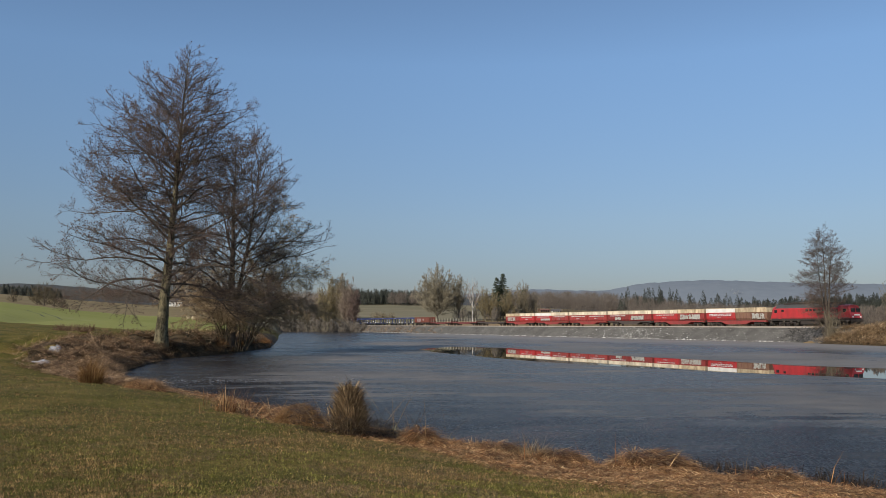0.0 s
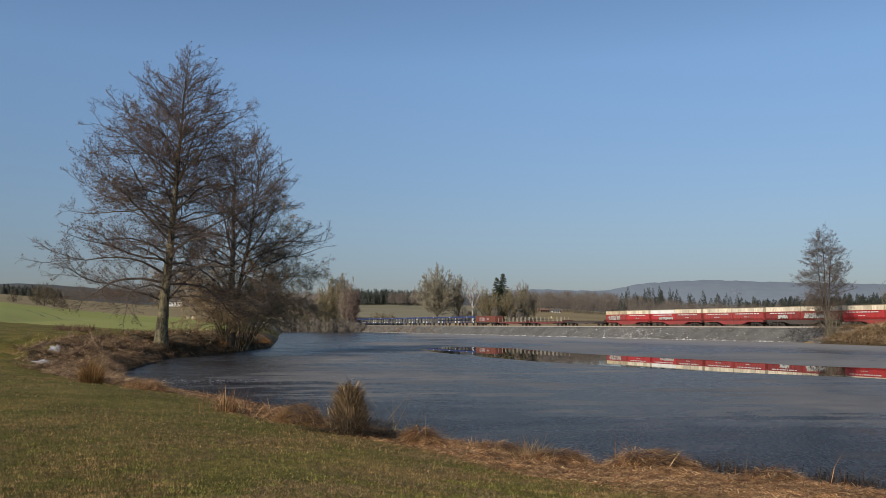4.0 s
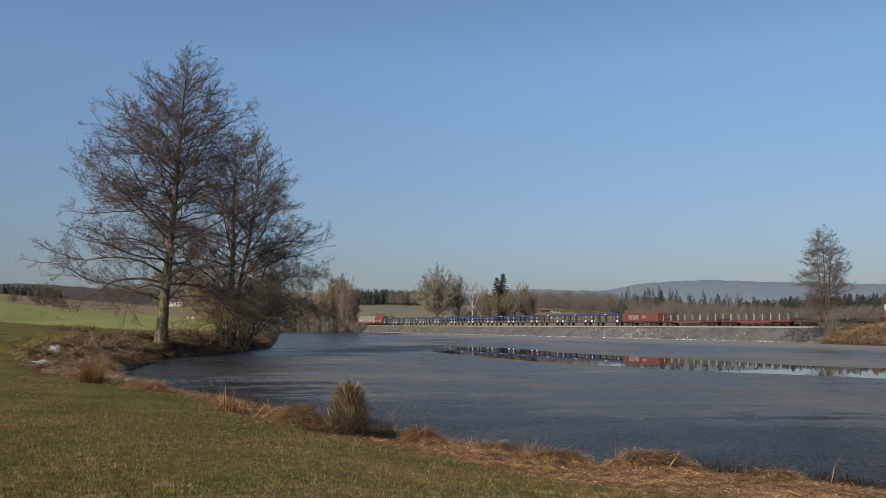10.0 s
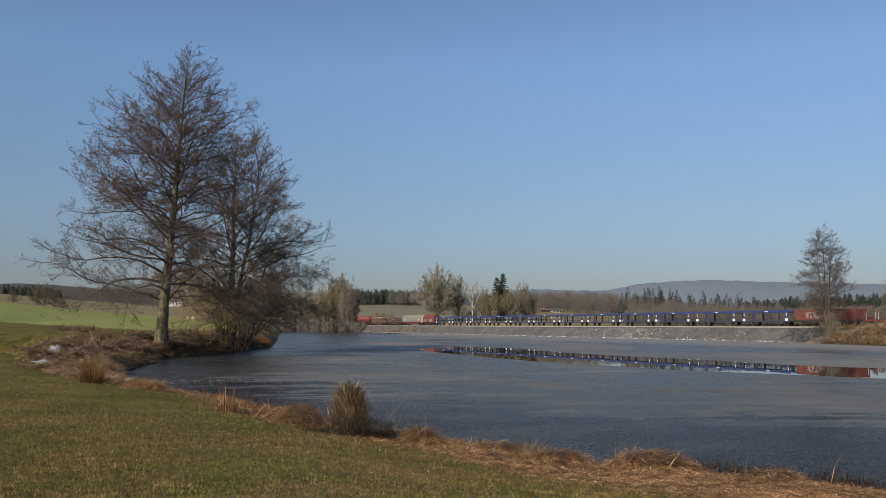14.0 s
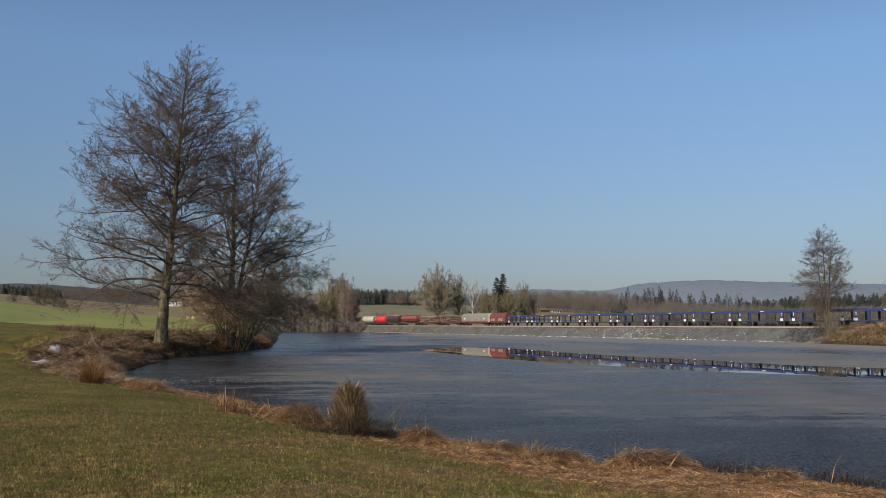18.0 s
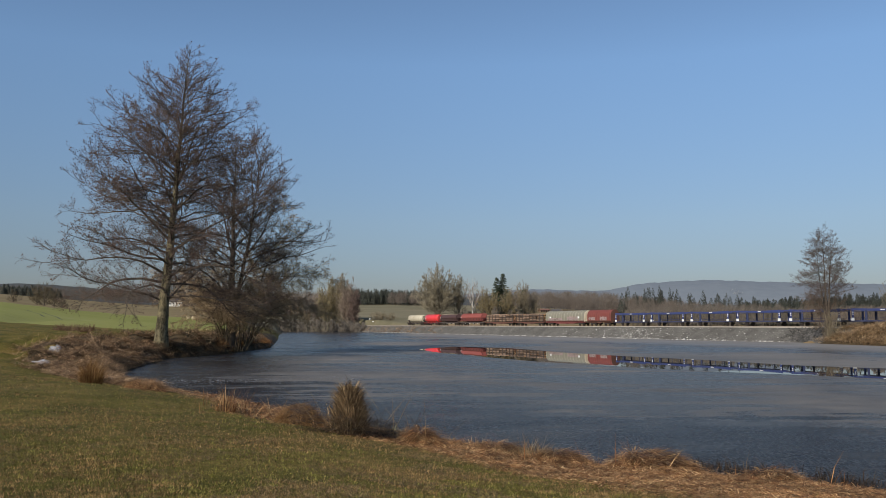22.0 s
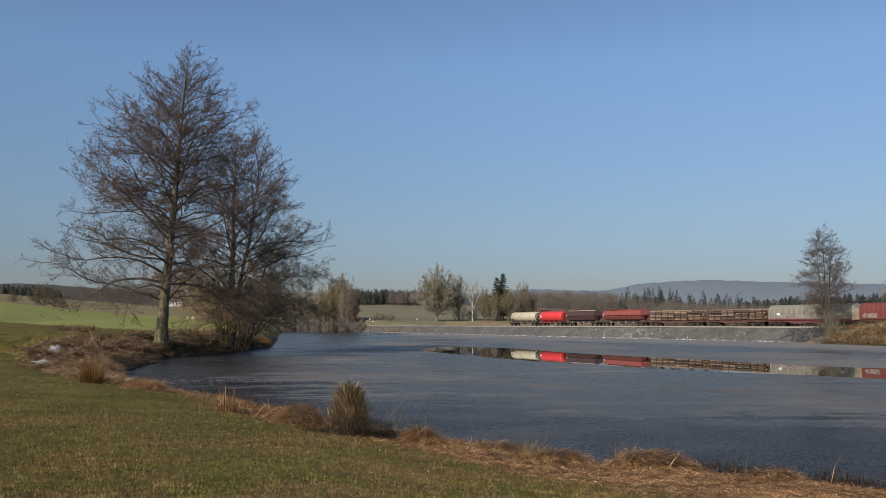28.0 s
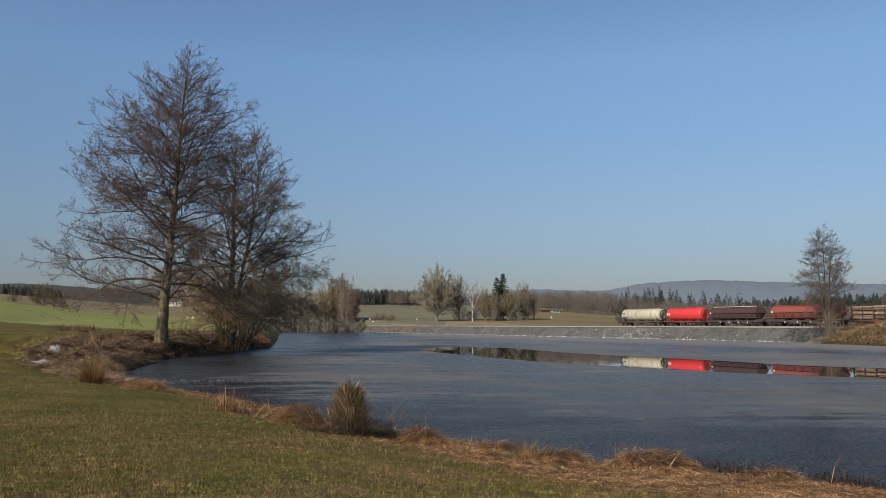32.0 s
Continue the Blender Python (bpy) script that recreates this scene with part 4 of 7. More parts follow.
def old_tussock(x, y, height, width, count, seed, label):
    """An old sedge stool: an egg-shaped core of short crossing blades, spiky on top, with a fallen skirt."""
    g = np.random.default_rng(seed)
    t = g.random(count) ** 0.85
    a, q = g.uniform(0, 6.283, count), np.sqrt(g.random(count))
    r = 0.5 * width * (1.02 - 0.64 * t) * q
    p = np.stack([r * np.cos(a), r * np.sin(a), 0.76 * height * t - 0.03], 1)
    fallen = (g.random(count) < 0.22) & (q > 0.6)
    heading = np.where(g.random(count) < 0.7, g.uniform(0, 6.283, count), a)
    ln = height * np.where(fallen, 0.36, 0.3) * g.uniform(0.5, 1.25, count)
    v, f = blades(p, g, ln, 0.0125 * g.uniform(0.6, 1.6, count), np.where(fallen, 2.5, 0.2 + 0.75 * q), np.where(fallen, 0.2, 0.45), heading, 0.3)
    ob = new("grass_tussock", array_mesh("grass_tussock", v, f, STRAW_DARK))
    ob.location = (x, y, max(gz(x, y), 0.02))
    return tagged(ob, label, "grass tussock", "grass tussocks on the shore")


old_tussock(-2.4, 21.8, 1.36, 1.12, 6500, 70, "large upright dry sedge tussock on the shore")
TUSSOCKS = [(-6.9, 27.0, 1.0, 0.8, 260, 0.5, "sparse upright dry grass clump on the shore"),
            (-15.6, 37.6, 1.3, 1.05, 1900, 0.5, "tall reddish-brown sedge tussock at the cove"),
            (-12.7, 36.0, 0.5, 1.8, 900, 1.4, "low straw-coloured grass tussock at the cove"),
            (-26.4, 108.5, 0.9, 3.0, 700, 1.2, "low straw-coloured grass mound on the point"),
            (-26.0, 114.0, 0.9, 3.2, 700, 1.2, "low straw-coloured grass mound on the point"),
            (-26.0, 121.5, 1.0, 3.4, 800, 1.2, "low straw-coloured grass mound on the point"),
            (-26.6, 100.5, 0.8, 2.6, 600, 1.2, "low straw-coloured grass mound on the point"),
            (4.1, 18.2, 0.7, 1.2, 900, 1.0, "low brownish grass tussock by the water"),
            (2.0, 19.6, 0.6, 1.5, 2200, 1.2, "flattened reddish grass tussock by the water"),
            (0.9, 22.6, 0.45, 1.6, 1100, 1.4, "flattened brown grass tussock by the water")]
for k, (x, y, h, w, n, lean, label) in enumerate(TUSSOCKS):
    tussock((x, y, max(gz(x, y), 0.02)), h, w, n, 70 + k, label, SEDGE_ORANGE if k == 1 else STRAW_DARK if k == 8 else STRAW, lean, 0.7, 0.0065 + 0.0002 * y)


def straw_dome(x, y, rx, ry, high, count, seed, sweep, label, material):
    """A mound of collapsed grass: blades laid over a low dome, combed outward and to one side."""
    g = np.random.default_rng(seed)
    a, q = g.uniform(0, 6.283, count), np.sqrt(g.random(count))
    ox, oy = rx * q * np.cos(a), ry * q * np.sin(a)
    base = max(gz(x, y), 0.02)
    z = high * (1 - q ** 2.2) * g.random(count) ** 0.4 - 0.06
    head = np.arctan2(np.sin(a) * ry + sweep[1], np.cos(a) * rx + sweep[0]) + g.normal(0, 0.55, count)
    v, f = blades(np.stack([ox, oy, z], 1), g, 0.42 * g.uniform(0.5, 1.2, count), 0.011 * g.uniform(0.6, 1.9, count), 1.45 + 0.6 * q, 0.45, head, 0.75)
    ob = new("grass_mound", array_mesh("grass_mound", v, f, material))
    ob.location = (x, y, base)
    return tagged(ob, label, "grass mound", "grass mounds on the shore")


straw_dome(4.35, 18.1, 1.25, 0.8, 0.62, 8500, 171, (0.9, -0.3), "straw-coloured grass mound combed down towards the ice", STRAW)
straw_dome(2.55, 19.2, 0.85, 0.6, 0.42, 5200, 172, (0.3, -0.4), "low reddish-brown mound of collapsed grass", STRAW)
straw_dome(1.25, 20.7, 0.9, 0.6, 0.42, 5200, 173, (0.2, -0.4), "low reddish-brown mound of collapsed grass", STRAW)
straw_dome(-0.55, 20.9, 0.5, 0.45, 0.55, 4200, 174, (0.0, -0.5), "domed straw-coloured grass mound on the shore", STRAW)
straw_dome(-3.95, 23.2, 0.7, 0.6, 0.62, 4600, 175, (0.3, -0.3), "orange-brown domed sedge mound on the shore", SEDGE_ORANGE)
straw_dome(-12.6, 35.6, 0.95, 0.8, 0.5, 3200, 176, (0.2, -0.5), "straw-coloured grass mound at the cove", STRAW)
straw_dome(6.3, 16.6, 0.8, 0.5, 0.34, 3200, 177, (0.4, -0.4), "flattened reddish grass mound beside the reeds", STRAW)
STUB = islands("pale_reed_stub", [(0, (0.14, 0.13, 0.07)), (1, (0.4, 0.38, 0.25))])
FLAKE = islands("frozen_flake", [(0, (0.12, 0.12, 0.125)), (0.7, (0.25, 0.25, 0.26)), (1, (0.42, 0.42, 0.42))])


def ice_fragments():
    g = np.random.default_rng(91)
    n = 2600
    x, y = g.uniform(-18.5, -5.0, n), 51.5 + g.normal(0, 2.0, n)
    y += 0.25 * (x + 12)
    s = g.uniform(0.012, 0.05, n)
    p = np.stack([x, y, np.full(n, 0.012)], 1)
    o = np.array([[-1, -0.7, 0], [0.9, -1, 0], [1, 0.8, 0.22], [-0.8, 1, 0.3]])
    t = g.uniform(0, 6.283, n)
    c, q = np.cos(t), np.sin(t)
    v = np.stack([(o[None, :, 0] * c[:, None] - o[None, :, 1] * q[:, None]), (o[None, :, 0] * q[:, None] + o[None, :, 1] * c[:, None]), np.tile(o[None, :, 2], (n, 1))], -1)
    v = v * s[:, None, None] + p[:, None]
    stuff("ice_fragment", v.reshape(-1, 3), np.arange(4 * n).reshape(n, 4), FLAKE, "band of broken pale ice flakes frozen into the surface", "ice flakes")


ice_fragments()


def stalks(name, spots, length, seed, material, label, width=0.012, lean=0.35, curl=0.4, raised=0.0, least=0.1):
    g = np.random.default_rng(seed)
    p = np.array([(x, y, max(gz(x, y), 0.0) - 0.02 + raised * g.random()) for x, y in spots])
    v, f = blades(p, g, length * g.uniform(0.5, 1.2, len(p)), np.full(len(p), width), lean, curl, None, least)
    return stuff(name, v, f, material, label, "stalks")


rg = random.Random(8)
stalks("dry_stalk", [(-2.5 + rg.gauss(0, 0.5), 22.0 + rg.gauss(0, 0.4)) for _ in range(16)] + [(-6.9 + rg.gauss(0, 0.7), 28.4 + rg.gauss(0, 0.7)) for _ in range(46)]
       + [(-5.2 + rg.gauss(0, 1.0), 25.6 + rg.gauss(0, 0.7)) for _ in range(30)] + [(rg.uniform(1, 8), 18.6 - 0.5 * rg.uniform(0, 5)) for _ in range(40)],
       0.9, 5, STRAW, "single dry stalks rising from the shore grass", 0.014, 0.7)
stalks("reed_stem", [(-2.9 + rg.gauss(0, 0.12), 22.2 + rg.gauss(0, 0.2)) for _ in range(7)] + [(-1.3 + rg.gauss(0, 0.5), 22.4 + rg.gauss(0, 0.3)) for _ in range(60)] + [(-0.2 + rg.gauss(0, 0.35), 21.4 + rg.gauss(0, 0.3)) for _ in range(26)],
       1.6, 15, STRAW_DARK, "tall thin bent reed stems beside the big tussock", 0.0115, 0.8, 0.3, 0.0, 0.5)
stalks("reed_stub", [(-2.05 + 0.024 * k + rg.gauss(0, 0.03), 25.4 - 0.03 * k + 0.4 * math.sin(k * 0.12) + rg.gauss(0, 0.05)) for k in range(46)] + [(-15.6 + 0.07 * k, 42.2 + 0.5 * math.sin(k * 0.2) + rg.gauss(0, 0.1)) for k in range(24)],
       0.3, 16, STUB, "pale old reed stubs at the edge of the ice", 0.04, 0.5, 0.3)
twigs = [(-1.65 + rg.gauss(0, 0.3), 21.6 + rg.gauss(0, 0.25)) for _ in range(800)] + [(-3.2 + rg.gauss(0, 0.6), 21.3 + rg.gauss(0, 0.2)) for _ in range(260)] + [(rg.uniform(-3.8, -1.1), 21.0 + rg.gauss(0, 0.12)) for _ in range(520)]
stalks("twig_pile", twigs, 0.5, 7, DARK_REED, "heap of dark fallen stems beside the big tussock", 0.018, 1.6, 0.3, 0.5, 0.8)
reed = []
for _ in range(1700):
    x = rg.uniform(5.6, 10.4)
    clump = 0.5 + 0.5 * math.sin(x * 3.1 + math.sin(x * 7.7))
    if rg.random() < 0.35 + 0.65 * clump:
        reed.append((x, 20.05 - 0.74 * (x - 5.9) + rg.gauss(0, 0.28)))
stalks("cut_reed", reed, 0.46, 6, DARK_REED, "short dark broken reeds standing in the ice", 0.013, 1.1, 2.0)


def snow_patch(cx, cy, rx, ry, seed, lift, label):
    """A ragged sheet of snow that follows the ground under it."""
    rings, n = 9, 80
    vs, fs = [], []
    for j in range(rings):
        q = (j + 0.02) / (rings - 1)
        for i in range(n):
            a = 2 * math.pi * i / n
            ragged = 0.85 + 0.95 * noise.noise(Vector((1.6 * math.cos(a), 1.6 * math.sin(a), seed))) + 0.25 * noise.noise(Vector((5 * math.cos(a), 5 * math.sin(a), seed))) + 0.15 * noise.noise(Vector((14 * math.cos(a), 14 * math.sin(a), seed)))
            x, y = cx + rx * q * ragged * math.cos(a), cy + ry * q * ragged * math.sin(a)
            vs.append((x, y, gz(x, y) + (lift + 0.1 * noise.noise(Vector((x * 3, y * 3, seed)))) * (1 - q ** 4) - 0.05 * q))
    for j in range(rings - 1):
        for i in range(n):
            fs.append((j * n + i, j * n + (i + 1) % n, (j + 1) * n + (i + 1) % n, (j + 1) * n + i))
    ob = new("snow_patch", mesh_of("snow_patch", vs, fs, SNOW, True))
    return tagged(ob, label, "snow", "snow patches")


snow_patch(SNOW_A[0], SNOW_A[1], 0.8, 0.8, 1.0, 0.1, "leftover patch of old dirty snow on the bank")
snow_patch(SNOW_B[0], SNOW_B[1], 0.95, 0.75, 7.0, 0.12, "small melting patch of old snow in the grass")


def riprap():
    g = np.random.default_rng(90)
    n = 2600
    s = g.uniform(-140, 172, n)
    k = 0.5 + 0.5 * np.clip((s + 110) / 200, 0, 1)
    o = 2.9 + 4.05 * k + np.abs(g.normal(0, 0.3, n)) - 0.2
    kind = g.random(n)
    heap, loose = kind < 0.24, kind > 0.78
    s = np.where(heap, g.normal(122.5, 4.5, n), s)
    s = np.where(loose, g.uniform(90, 172, n), s)
    o = np.where(heap | loose, g.uniform(3.2, 7.2, n), o)
    p = np.stack([TRACK_DIR[0] * s + TRACK_SIDE[0] * o, TRACK_0[1] + TRACK_DIR[1] * s + TRACK_SIDE[1] * o, np.where(heap | loose, np.clip((6.9 - o) * 0.69, 0.02, 3), 0.03)], 1)
    size = np.where(heap, 0.055, np.where(loose, 0.05, 0.1)) * g.uniform(0.5, 1.7, n) ** 2.2
    v, f = bits(p, 1.0, g)
    v = (v.reshape(n, 6, 3) - p[:, None]) * size[:, None, None] * np.array([1.3, 1.3, 0.7]) + p[:, None]
    stuff("riprap_stone", v.reshape(-1, 3), f, STONE, "pale stones along the foot of the embankment", "stones")


def rubble():
    """Dark stones on the slope beside the alder."""
    g = np.random.default_rng(92)
    n = 1500
    s, o = g.normal(176, 2.6, n), g.uniform(2.9, 6.6, n)
    p = np.stack([TRACK_DIR[0] * s + TRACK_SIDE[0] * o, TRACK_0[1] + TRACK_DIR[1] * s + TRACK_SIDE[1] * o, np.clip((6.9 - o) * 0.69, 0.02, 3)], 1)
    v, f = bits(p, 1.0, g)
    v = (v.reshape(n, 6, 3) - p[:, None]) * g.uniform(0.08, 0.2, (n, 1, 1)) * np.array([1.2, 1.2, 0.8]) + p[:, None]
    stuff("rubble_stone", v.reshape(-1, 3), f, DARK_STONE, "dark stones on the embankment slope", "stones")


DARK_STONE = islands("dark_stone", [(0, (0.04, 0.038, 0.036)), (0.7, (0.09, 0.085, 0.08)), (1, (0.16, 0.15, 0.14))])
riprap()
rubble()


# ---- shrubs and farther trees ----
for x, y, z, h, seed, stems, bias, droop, label in ((-26.0, 107.0, 0.9, 12.2, 201, 24, (0.1, -0.03), 1.42, "arching brown leafless willow shrub under the alders"),
                                                  (-24.9, 102.5, 0.5, 9.8, 202, 18, (0.14, -0.03), 1.48, "reddish-brown leafless willow shrub leaning over the ice"),
                                                  (-28.6, 96.5, 0.9, 2.6, 203, 8, (0.1, -0.15), 1.2, "low tangled brown willow shrub on the bank"),
                                                  (-28.6, 104.0, 1.0, 4.6, 204, 5, (-0.05, -0.1), 1.2, "tangled leafless brown willow shrub between the alders")):
    weeping_shrub((x, y, z), h, 5, seed, label, WILLOW_TWIG, stems, bias, droop, (0.03, 0.019, 0.015), (0.3, 0.21, 0.165))
for k, (x, y, h, w) in enumerate([(-35, 95, 1.3, 4), (-39, 92, 1.0, 3), (-43, 96, 0.9, 4)]):
    bush("bramble_bush", (x, y, gz(x, y)), h, w, 210 + k, "low brown bramble thicket on top of the bank", RED_TWIG, 70, 0.7, 1, "brambles on the bank", "bramble", 0.012)
for k, (x, y, h, half) in enumerate([(-138.3, 292, 10, 5.5), (-142, 294, 8.5, 4.0), (-134.5, 291, 8.0, 4.0), (-149.5, 293, 5.0, 3.0), (-131, 289, 4.5, 3.0)]):
    fan_tree("hazel_shrub", (x, y, gz(x, y) - 0.1), h, 0.16, half, 220 + k, "leafless dark brown hedge shrub by the field", LIMB_BARK, HEDGE_TWIG, 22, 0.08, (0.5, 0.4, 0.4), (0.04, 0.032, 0.026), "hedge shrubs")
bush("alder_scrub", (69.3, 150.2, 0.3), 5.8, 4.6, 223, "upright leafless scrub at the foot of the alder", GREY_TWIG, 32, 0.14, 1, twig_min=0.014, lean=0.0, wobble=0.045)
bush("thicket", (-31.5, 410, gz(-31.5, 410)), 5, 8, 224, "round leafless thicket beyond the railway", GREY_TWIG, 50, 0.22, 2, twig_min=0.05)
bush("thicket", (-25.5, 412, gz(-25.5, 412)), 4, 7, 225, "round leafless thicket beyond the railway", GREY_TWIG, 40, 0.22, 2, twig_min=0.05)

def px(u, y):
    """x of a place y metres ahead that lies u / 1568 across the view."""
    return (u - 784) / 1486 * y


FAR_TREES = [("ash_tree", 773, 400, 28.6, 0.6, 12.5, 44, GREY_BARK, PALE_TWIG, "broad bare tree with fanned grey branches beyond the railway"),
             ("ash_tree", 812, 408, 25.0, 0.4, 4.8, 18, GREY_BARK, PALE_TWIG, "slim bare tree beside a broad one beyond the railway"),
             ("birch_tree", 836, 398, 23.0, 0.34, 5.5, 9, BIRCH_BARK, PINK_TWIG, "white-stemmed bare birch beyond the railway"),
             ("aspen_tree", 858, 412, 18.5, 0.3, 6.4, 22, GREY_BARK, OLIVE_TWIG, "bare olive-brown tree beyond the railway"),
             ("aspen_tree", 872, 406, 16.5, 0.3, 6.2, 22, GREY_BARK, OLIVE_TWIG, "bushy bare brown tree in front of spruces"),
             ("aspen_tree", 899, 410, 17.5, 0.3, 6.0, 22, GREY_BARK, OLIVE_TWIG, "bushy bare brown tree in front of spruces"),
             ("aspen_tree", 926, 418, 21.0, 0.3, 5.0, 16, GREY_BARK, GREY_TWIG, "bare tree at the edge of the copse"),
             ("aspen_tree", 944, 424, 15.5, 0.28, 5.0, 16, GREY_BARK, GREY_TWIG, "low bare tree at the edge of the copse"),
             ("poplar_tree", 577, 418, 27.0, 0.35, 6.4, 18, GREY_BARK, OLIVE_TWIG, "bare olive-green willow at the far end of the lake"),
             ("poplar_tree", 592, 424, 30.0, 0.35, 5.8, 18, GREY_BARK, OLIVE_TWIG, "bare olive-green willow at the far end of the lake"),
             ("poplar_tree", 606, 420, 31.5, 0.35, 5.2, 18, GREY_BARK, GREY_TWIG, "tall pale-stemmed bare tree at the far end of the lake"),
             ("poplar_tree", 617, 414, 28.0, 0.32, 4.8, 18, GREY_BARK, PINK_TWIG, "tall bare brown tree at the far end of the lake"),
             ("poplar_tree", 627, 408, 24.0, 0.3, 3.6, 14, LIMB_BARK, ALDER_TWIG, "dark bare alder at the far end of the lake"),
             ("poplar_tree", 563, 426, 21.0, 0.3, 5.0, 14, GREY_BARK, PINK_TWIG, "bare brown tree at the far end of the lake")]
for k, (nm, u, y, h, r, half, stems, bark, twig, label) in enumerate(FAR_TREES):
    x = px(u, y)
    fan_tree(nm, (x, y, gz(x, y) - 0.2), h, r, half, 300 + k, label, bark, twig, stems, 0.3 if nm == "birch_tree" else 0.18, group="trees beyond the railway",
             gap=(0.9, 0.6, 0.5) if nm == "birch_tree" else (0.62, 0.42, 0.42), r=(0.055, 0.035, 0.025) if nm == "birch_tree" else (0.065, 0.045, 0.036))


def conifer(at, height, width, seed, low=0.12):
    """A spruce: a stem with uneven whorls of drooping boughs, each a spray of needles."""
    g = np.random.default_rng(seed)
    ob = empty("spruce_tree", pose(*at), "dark green spruce with drooping boughs beyond the railway", "tree", "spruces beyond the railway")
    v, f = tubes([(0, 0, -0.3, 0, 0, height, 0.3, 0.03)], 8)
    part("trunk", array_mesh("trunk", v, f, LIMB_BARK, True), LIMB_BARK, ob)
    whorls = int(height * (1 - low) / 0.5)
    h = np.repeat(low * height + (1 - low) * height * (np.arange(whorls) + 0.5) / whorls, 6)
    n = len(h)
    h = h + g.uniform(-0.25, 0.25, n)
    a = g.uniform(0, 6.283, n)
    reach = 0.5 * width * (1.04 - h / height) ** 0.75 * g.uniform(0.55, 1.15, n) + 0.25
    bough = bend(np.stack([np.zeros(n), np.zeros(n), h], 1), unit(np.stack([np.cos(a), np.sin(a), np.full(n, 0.12)], 1)), reach, 4, g, np.array([-0.12, -0.15, -0.05, 0.15]), 0.05)
    i, s, p, d = offshoots(bough, reach, g, 0.075, 0.05, 0.8, 0.5)
    d[:, 2] -= 0.5
    v, f = spikes(p, p + unit(d) * g.uniform(0.4, 0.8, len(p))[:, None], 0.11)
    part("crown", array_mesh("crown", v, f, NEEDLES), NEEDLES, ob, "dense dark green needles")
    return ob


for k, (u, y, h, w) in enumerate([(879, 424, 21.5, 11), (890, 427, 23.5, 12), (885, 432, 17, 11), (926, 432, 15.5, 9)]):
    conifer((px(u, y), y, gz(px(u, y), y)), h, w, 400 + k)


def woods(name, seed, count, u0, u1, d0, d1, crest, kind, label, width=7.0, ragged=0.12, fine=1.0):
    """A far wood of many trees whose tops follow crest: (place across the view, tangent of the height angle times 1486); fine scales the twigs."""
    g = np.random.default_rng(seed)
    u, d = g.uniform(u0, u1, count), g.uniform(d0, d1, count)
    x = (u - 784) / 1486 * d
    z = ground_z(x, d)
    top = EYE_Z + np.interp(u, [c[0] for c in crest], [c[1] for c in crest]) * d / 1486
    h = np.maximum(top - z, 4.0) * (1 + g.uniform(-2.2, 1.0, count) * ragged)
    tv, tf = spikes(np.stack([x, d, z - 0.5], 1), np.stack([x + g.normal(0, 0.2, count), d, z + h * (0.97 if kind == "spruce" else 0.86)], 1), (0.22 if kind == "spruce" else 0.17) * fine)
    n = (320 if fine < 1 else 130) if kind == "spruce" else 130
    q = g.random((count, n))
    wide = width * g.uniform(0.7, 1.25, (count, 1)) * np.clip(h / (14 * fine), 0.5, 1.2)[:, None]
    a = g.uniform(0, 6.283, (count, n))
    if kind == "spruce":
        lift = 0.08 + 0.92 * q
        reach = 0.5 * wide * (1.0 - lift) ** 0.72 * np.sqrt(g.random((count, n)))
        p = np.stack([x[:, None] + reach * np.cos(a), d[:, None] + reach * np.sin(a), z[:, None] + h[:, None] * lift], -1).reshape(-1, 3)
        size = ((1.12 - lift).ravel() ** 0.5 * fine * g.uniform(0.7, 1.3, p.shape[0]))[:, None]
        v, f = spikes(p, p + 1.15 * size * unit(np.stack([np.cos(a).ravel(), np.sin(a).ravel(), np.full(len(p), -0.5)], 1)), 0.55 * size[:, 0])
        material = FAR_NEEDLES
    else:
        lift = 0.14 + 0.72 * q
        reach = 0.5 * wide * np.sin(np.pi * np.clip(0.1 + 0.85 * q, 0, 1)) ** 0.6 * np.sqrt(g.random((count, n)))
        p = np.stack([x[:, None] + reach * np.cos(a), d[:, None] + reach * np.sin(a), z[:, None] + h[:, None] * lift], -1).reshape(-1, 3)
        t = g.uniform(0.05, 0.75, len(p))
        ln = (np.repeat(h, n) * g.uniform(0.1, 0.2, len(p)))[:, None]
        b = a.ravel() + g.normal(0, 0.6, len(p))
        v, f = spikes(p, p + ln * np.stack([np.sin(t) * np.cos(b), np.sin(t) * np.sin(b), np.cos(t)], 1), 0.075 * fine)
        material = {"brown": WOOD_BROWN, "dark": WOOD_DARK, "grey": WOOD_GREY}[kind]
    stuff(name, np.concatenate([v, tv]), np.concatenate([f, tf + len(v)]), material, label, "woods")


# The brown and the grey wood have some distance haze put into their tones.
WOOD_BROWN = islands("far_brown_wood", [(0, (0.105, 0.084, 0.068)), (0.6, (0.155, 0.125, 0.1)), (1, (0.21, 0.172, 0.138))])
WOOD_DARK = islands("far_dark_wood", [(0, (0.065, 0.054, 0.045)), (0.6, (0.1, 0.083, 0.068)), (1, (0.145, 0.12, 0.098))])
WOOD_GREY = islands("far_grey_wood", [(0, (0.1, 0.083, 0.066)), (0.6, (0.152, 0.128, 0.102)), (1, (0.225, 0.19, 0.15))])
woods("spruce_wood", 501, 300, 600, 800, 820, 960, [(600, 62), (640, 62), (690, 61), (735, 60), (800, 58)], "spruce", "dark spruce wood on the hill beyond the fields", 7)
woods("bare_wood", 502, 60, 690, 790, 800, 830, [(690, 58), (740, 64), (790, 62)], "brown", "bare brown wood at the field's edge", 8)
woods("bare_wood", 503, 330, 900, 1180, 680, 800, [(900, 60), (960, 59), (1050, 58), (1180, 46)], "brown", "bare brown deciduous wood behind the stubble field", 8)
